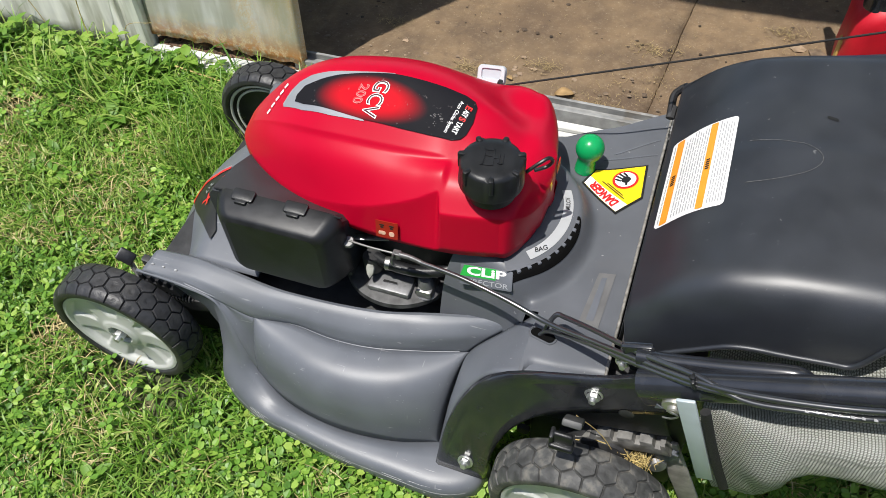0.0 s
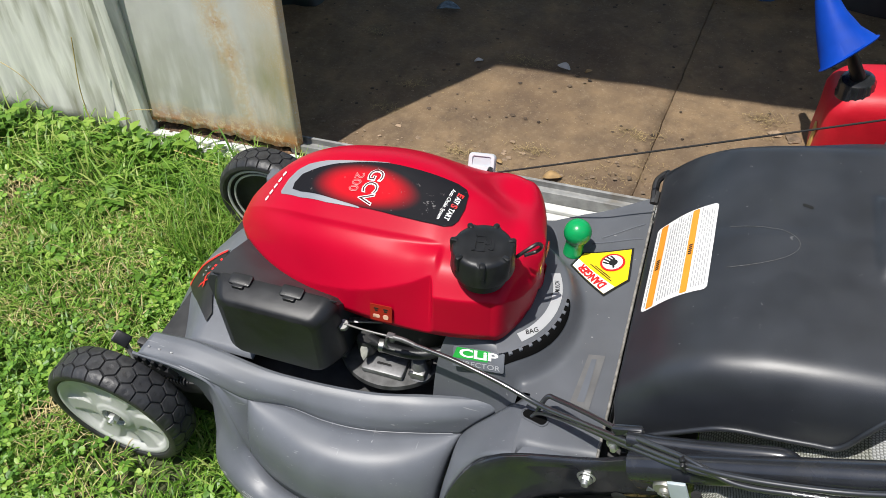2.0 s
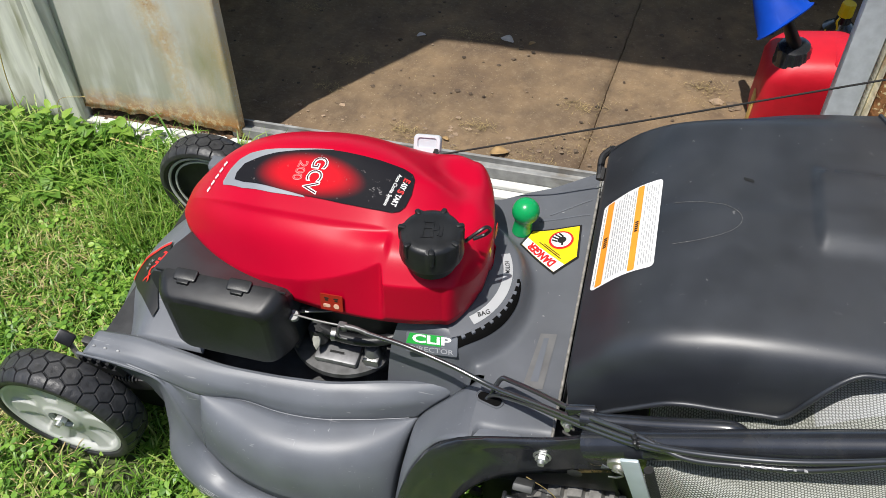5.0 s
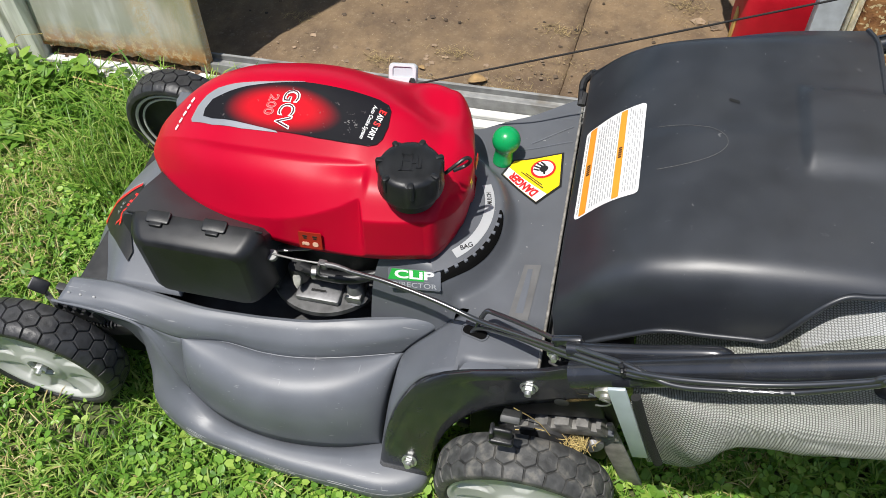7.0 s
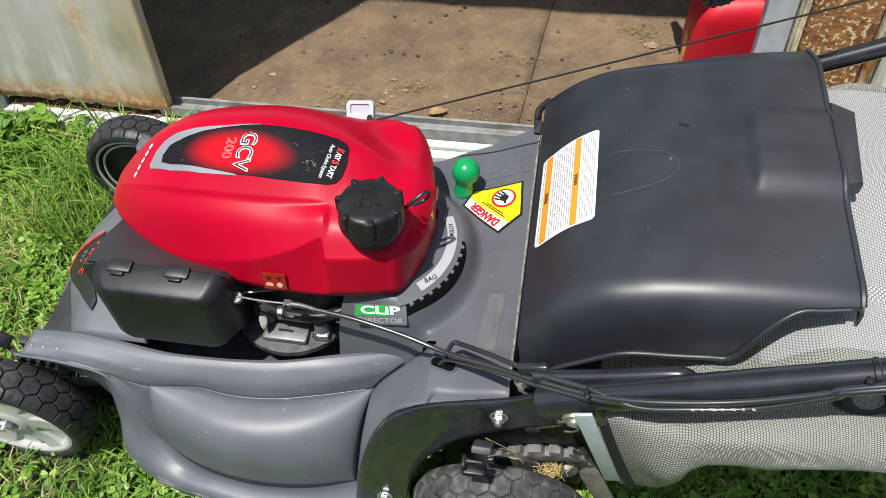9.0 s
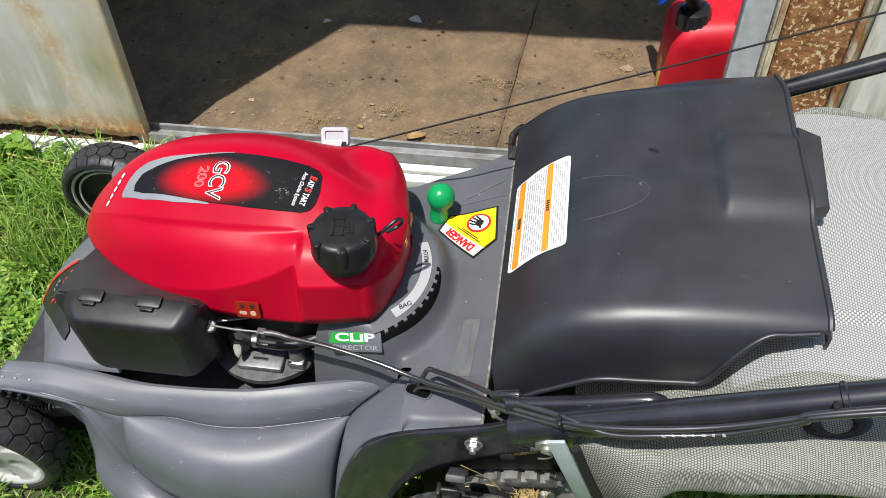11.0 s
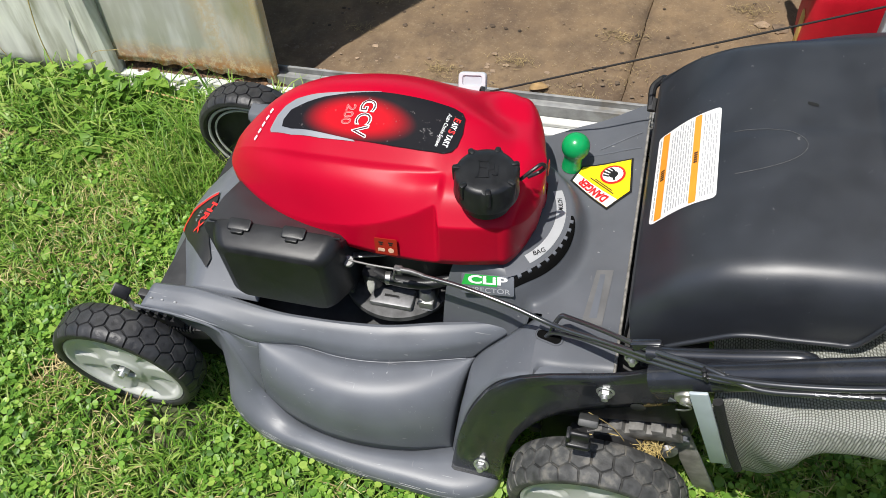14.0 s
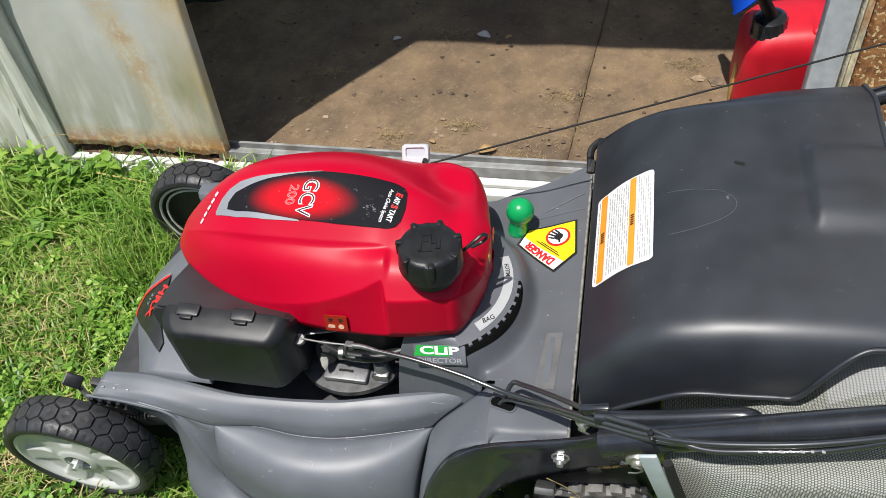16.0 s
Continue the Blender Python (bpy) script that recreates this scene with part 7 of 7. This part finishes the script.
for c, d in (((0.665, -0.256, 0.236), (0.717, -0.254, 0.158)), ((0.690, -0.252, 0.180), (0.735, -0.252, 0.150)), ((0.668, -0.252, 0.165), (0.70, -0.254, 0.160))):
    join(bm, tube([c, tuple((a + b) / 2 + 0.003 for a, b in zip(c, d)), d], 0.0007, 8, 4))
tagged(part("grass_clippings", bm, STRAW, None, "dry straw-coloured clippings caught above the rear wheel"), category="clippings", kind="stuff")

# ---- grass catcher bag ----
bag = thing("grass_bag", "pale grey woven mesh grass bag hung behind the mower", "grass bag")
# woven mesh: light threads with dark gaps, laid out in metres by the sheet's own map
MESHCLOTH = mat("woven_mesh", (0.66, 0.67, 0.61), 0.75, var=0.1, scale=8)
n, l = MESHCLOTH.node_tree.nodes, MESHCLOTH.node_tree.links
uv = n.new("ShaderNodeUVMap")
uv.uv_map = "cloth"
sep = n.new("ShaderNodeSeparateXYZ")
l.new(uv.outputs[0], sep.inputs[0])


def mnode(kind, a, b=None, c=None):
    q = n.new("ShaderNodeMath")
    q.operation = kind
    for k, v in enumerate((a, b, c)):
        if v is None:
            continue
        if isinstance(v, (int, float)):
            q.inputs[k].default_value = v
        else:
            l.new(v, q.inputs[k])
    return q.outputs[0]


PITCH = 0.0024
sv = mnode("SINE", mnode("MULTIPLY_ADD", sep.outputs[1], 2 * math.pi / (PITCH * 0.72), mnode("MULTIPLY", mnode("FLOOR", mnode("MULTIPLY", sep.outputs[0], 1 / PITCH)), math.pi)))
su2 = mnode("SINE", mnode("MULTIPLY", sep.outputs[0], math.pi / PITCH))
thread = mnode("MULTIPLY", mnode("ABSOLUTE", su2), mnode("MULTIPLY_ADD", sv, 0.5, 0.5))
hole = n.new("ShaderNodeMapRange")
hole.inputs[1].default_value, hole.inputs[2].default_value = 0.36, 0.14
l.new(thread, hole.inputs[0])
mixc = n.new("ShaderNodeMix")
mixc.data_type = "RGBA"
l.new(hole.outputs[0], mixc.inputs[0])
l.new(n["Principled BSDF"].inputs["Base Color"].links[0].from_socket, mixc.inputs[6])
mixc.inputs[7].default_value = (0.125, 0.132, 0.105, 1)
l.new(mixc.outputs[2], n["Principled BSDF"].inputs["Base Color"])
bump = n.new("ShaderNodeBump")
bump.inputs["Strength"].default_value, bump.inputs["Distance"].default_value, bump.invert = 0.6, 0.001, False
l.new(thread, bump.inputs["Height"])
l.new(bump.outputs[0], n["Principled BSDF"].inputs["Normal"])

glow = n.new("ShaderNodeBsdfTranslucent")
l.new(mixc.outputs[2], glow.inputs["Color"])
both = n.new("ShaderNodeMixShader")
both.inputs[0].default_value = 0.30
l.new(n["Principled BSDF"].outputs[0], both.inputs[1])
l.new(glow.outputs[0], both.inputs[2])
l.new(both.outputs[0], n["Material Output"].inputs["Surface"])

BACK = 1.72


def bag_low(x):
    return glide(x, (0.76, 0.831, 0.860, 0.885, 0.931, 0.995, 1.05, 1.12, 1.2, 1.4, 1.8), (0.170, 0.224, 0.290, 0.318, 0.340, 0.358, 0.380, 0.376, 0.350, 0.325, 0.312))


def bag_section(x):
    """One closed loop round the bag: near top, near side, bottom, far side, top."""
    lowz = bag_low(x)
    under = float(smooth(0.99, 0.895, x))
    near_top = 0.430 - 0.059 * under - 0.048 * float(smooth(0.89, 0.79, x))
    sag = 0.012 * math.sin(math.pi * min(1, max(0, (x - 1.0) / 0.7)))
    b = float(smooth(0.775, 0.86, x))
    shoulder = min(0.379 + (x - 0.76) * 0.4826 - 0.021, 0.428)
    loop = [(-0.150, near_top + 0.004), (-0.200, near_top + 0.001), (-0.250 - 0.020 * b, shoulder * 0.7 + near_top * 0.3), (-0.272 - 0.031 * b, shoulder - 0.010), (-0.279 - 0.031 * b, shoulder * 0.55 + lowz * 0.45), (-0.272 - 0.022 * b, lowz + 0.026), (-0.259 - 0.010 * b, lowz + 0.005), (-0.190, lowz)]
    loop += [(0.0, lowz - 0.01), (0.150, lowz), (0.185, lowz + 0.03), (0.200, (0.40 + lowz) / 2), (0.198, 0.36 - 0.05 * under), (0.185, 0.402 - 0.05 * under), (0.15, 0.418 - 0.05 * under - sag), (0.0, 0.444 - 0.05 * under - sag)]
    return loop


rows = []
for x in np.linspace(0.772, BACK, 96):
    ctrl = bag_section(x)
    pts = spline([(x, y, z) for y, z in ctrl + ctrl[:1]], 150)[:-1]
    row = []
    for px, y, z in pts:
        low = bag_low(x)
        front = 0.780 + 0.085 * float(np.clip((0.33 - z) / 0.28, 0, 1))
        f = (x - 0.772) / (BACK - 0.772)
        xx = front + (BACK - front) * f
        w = 0.0040 * math.sin(40 * xx + 16 * z + 4 * noise.noise((xx * 6, z * 9, 1))) + 0.006 * noise.noise((xx * 9, y * 6, z * 11)) + 0.0025 * noise.noise((xx * 30, y * 20, z * 22))
        w *= float(smooth(0.0, 0.05, xx - front))
        if z > 0.40:
            w *= 0.4
        d = -1 if y < 0 else 1
        side_k = float(smooth(0.44, 0.36, z))
        row.append((xx, y + d * w * side_k, z + (w * 0.8 if z > 0.38 else 0) + (w * 0.9 if z < low + 0.03 else 0)))
    rows.append(row)
bm, vs = sheet(rows, close_v=True)
bm.faces.new(vs[-1])
bmesh.ops.recalc_face_normals(bm, faces=bm.faces)
layer = bm.loops.layers.uv.new("cloth")
run = [0.0]
for a, b in zip(rows[60], rows[60][1:]):
    run.append(run[-1] + math.dist(a, b))
index = {}
for row in vs:
    for j, v in enumerate(row):
        index[v] = (v.co.x, run[j])
for f in bm.faces:
    vals = [index[v][1] for v in f.verts]
    wrap = max(vals) - min(vals) > 0.3
    for lp in f.loops:
        u, w = index[lp.vert]
        if wrap and w < 0.3:
            w += run[-1] + 0.006
        lp[layer].uv = (u, w)
cloth = part("cloth", bm, MESHCLOTH, bag, "pale grey woven mesh cloth, sagging and wrinkled", sharp=70)
# paler copy of the same mesh on the bag's top, painting in full sun
SUNCLOTH = MESHCLOTH.copy()
SUNCLOTH.name = "sunlit_mesh"
for node in SUNCLOTH.node_tree.nodes:
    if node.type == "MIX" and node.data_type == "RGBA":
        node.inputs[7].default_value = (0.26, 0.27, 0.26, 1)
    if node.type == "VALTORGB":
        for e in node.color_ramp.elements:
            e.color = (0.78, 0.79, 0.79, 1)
cloth.data.materials.append(SUNCLOTH)
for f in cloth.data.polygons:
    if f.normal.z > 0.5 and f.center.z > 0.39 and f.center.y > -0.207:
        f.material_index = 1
# black piping round the mouth and the printed shapes on its side
webbing = mat("black_webbing", (0.012, 0.012, 0.012), 0.8, var=0.4, scale=300, bump=0.4, bump_scale=700)
piping_rows = []
for q in np.linspace(0.10, 1, 30):
    c = Vector((0.7760 + 0.0470 * q + 0.004 * q * q, -0.2830 - 0.006 * math.sin(2.2 * q), 0.392 - 0.154 * q))
    piping_rows.append([c + Vector((0.0046 * math.cos(a), 0.0042 * math.sin(a), 0.0024 * math.cos(a))) for a in np.linspace(0, 2 * math.pi, 13)[:-1]])
bm, vs = sheet(piping_rows, close_v=True)
bm.faces.new(vs[0][::-1])
bm.faces.new(vs[-1])
bmesh.ops.recalc_face_normals(bm, faces=bm.faces)
part("piping", bm, webbing, bag, "black webbing round the bag's mouth")


def on_bag(x, y):
    """The bag's shoulder at x and y, a little proud of the cloth."""
    k = max(q for q in range(95) if rows[q][20][0] <= x)
    f = (x - rows[k][20][0]) / (rows[k + 1][20][0] - rows[k][20][0])
    line = [Vector(p).lerp(Vector(r), f) for p, r in zip(rows[k][:44], rows[k + 1][:44])]
    line = [p for i, p in enumerate(line) if all(q.y > p.y for q in line[:i])][::-1]
    z = float(np.interp(y, [p.y for p in line], [p.z for p in line]))
    return Vector((x, y - 0.0015, z + 0.0025))


bm = bmesh.new()
ring = [[], []]
RINGX, RINGY = 1.003, -0.2555
for k in range(37):
    a = 2 * math.pi * k / 36
    for q, (rx, rz) in enumerate(((0.030, 0.0145), (0.0145, 0.0100))):
        ring[q].append(on_bag(RINGX + rx * math.cos(a) + 0.15 * rz * math.sin(a), RINGY + rz * math.sin(a) + 0.15 * rx * math.cos(a)))
sheet([ring[0], ring[1]], bm)
bmesh.ops.recalc_face_normals(bm, faces=bm.faces)
part("printed_ring", bm, INK, bag, "black printed shape", thick=0.001, offset=0)
dry_leaf("dead_leaf", 1.10, -0.075, 0.016, 60, DRY, "small brown dead leaf on the bag", "leaf").location.z += 0.418
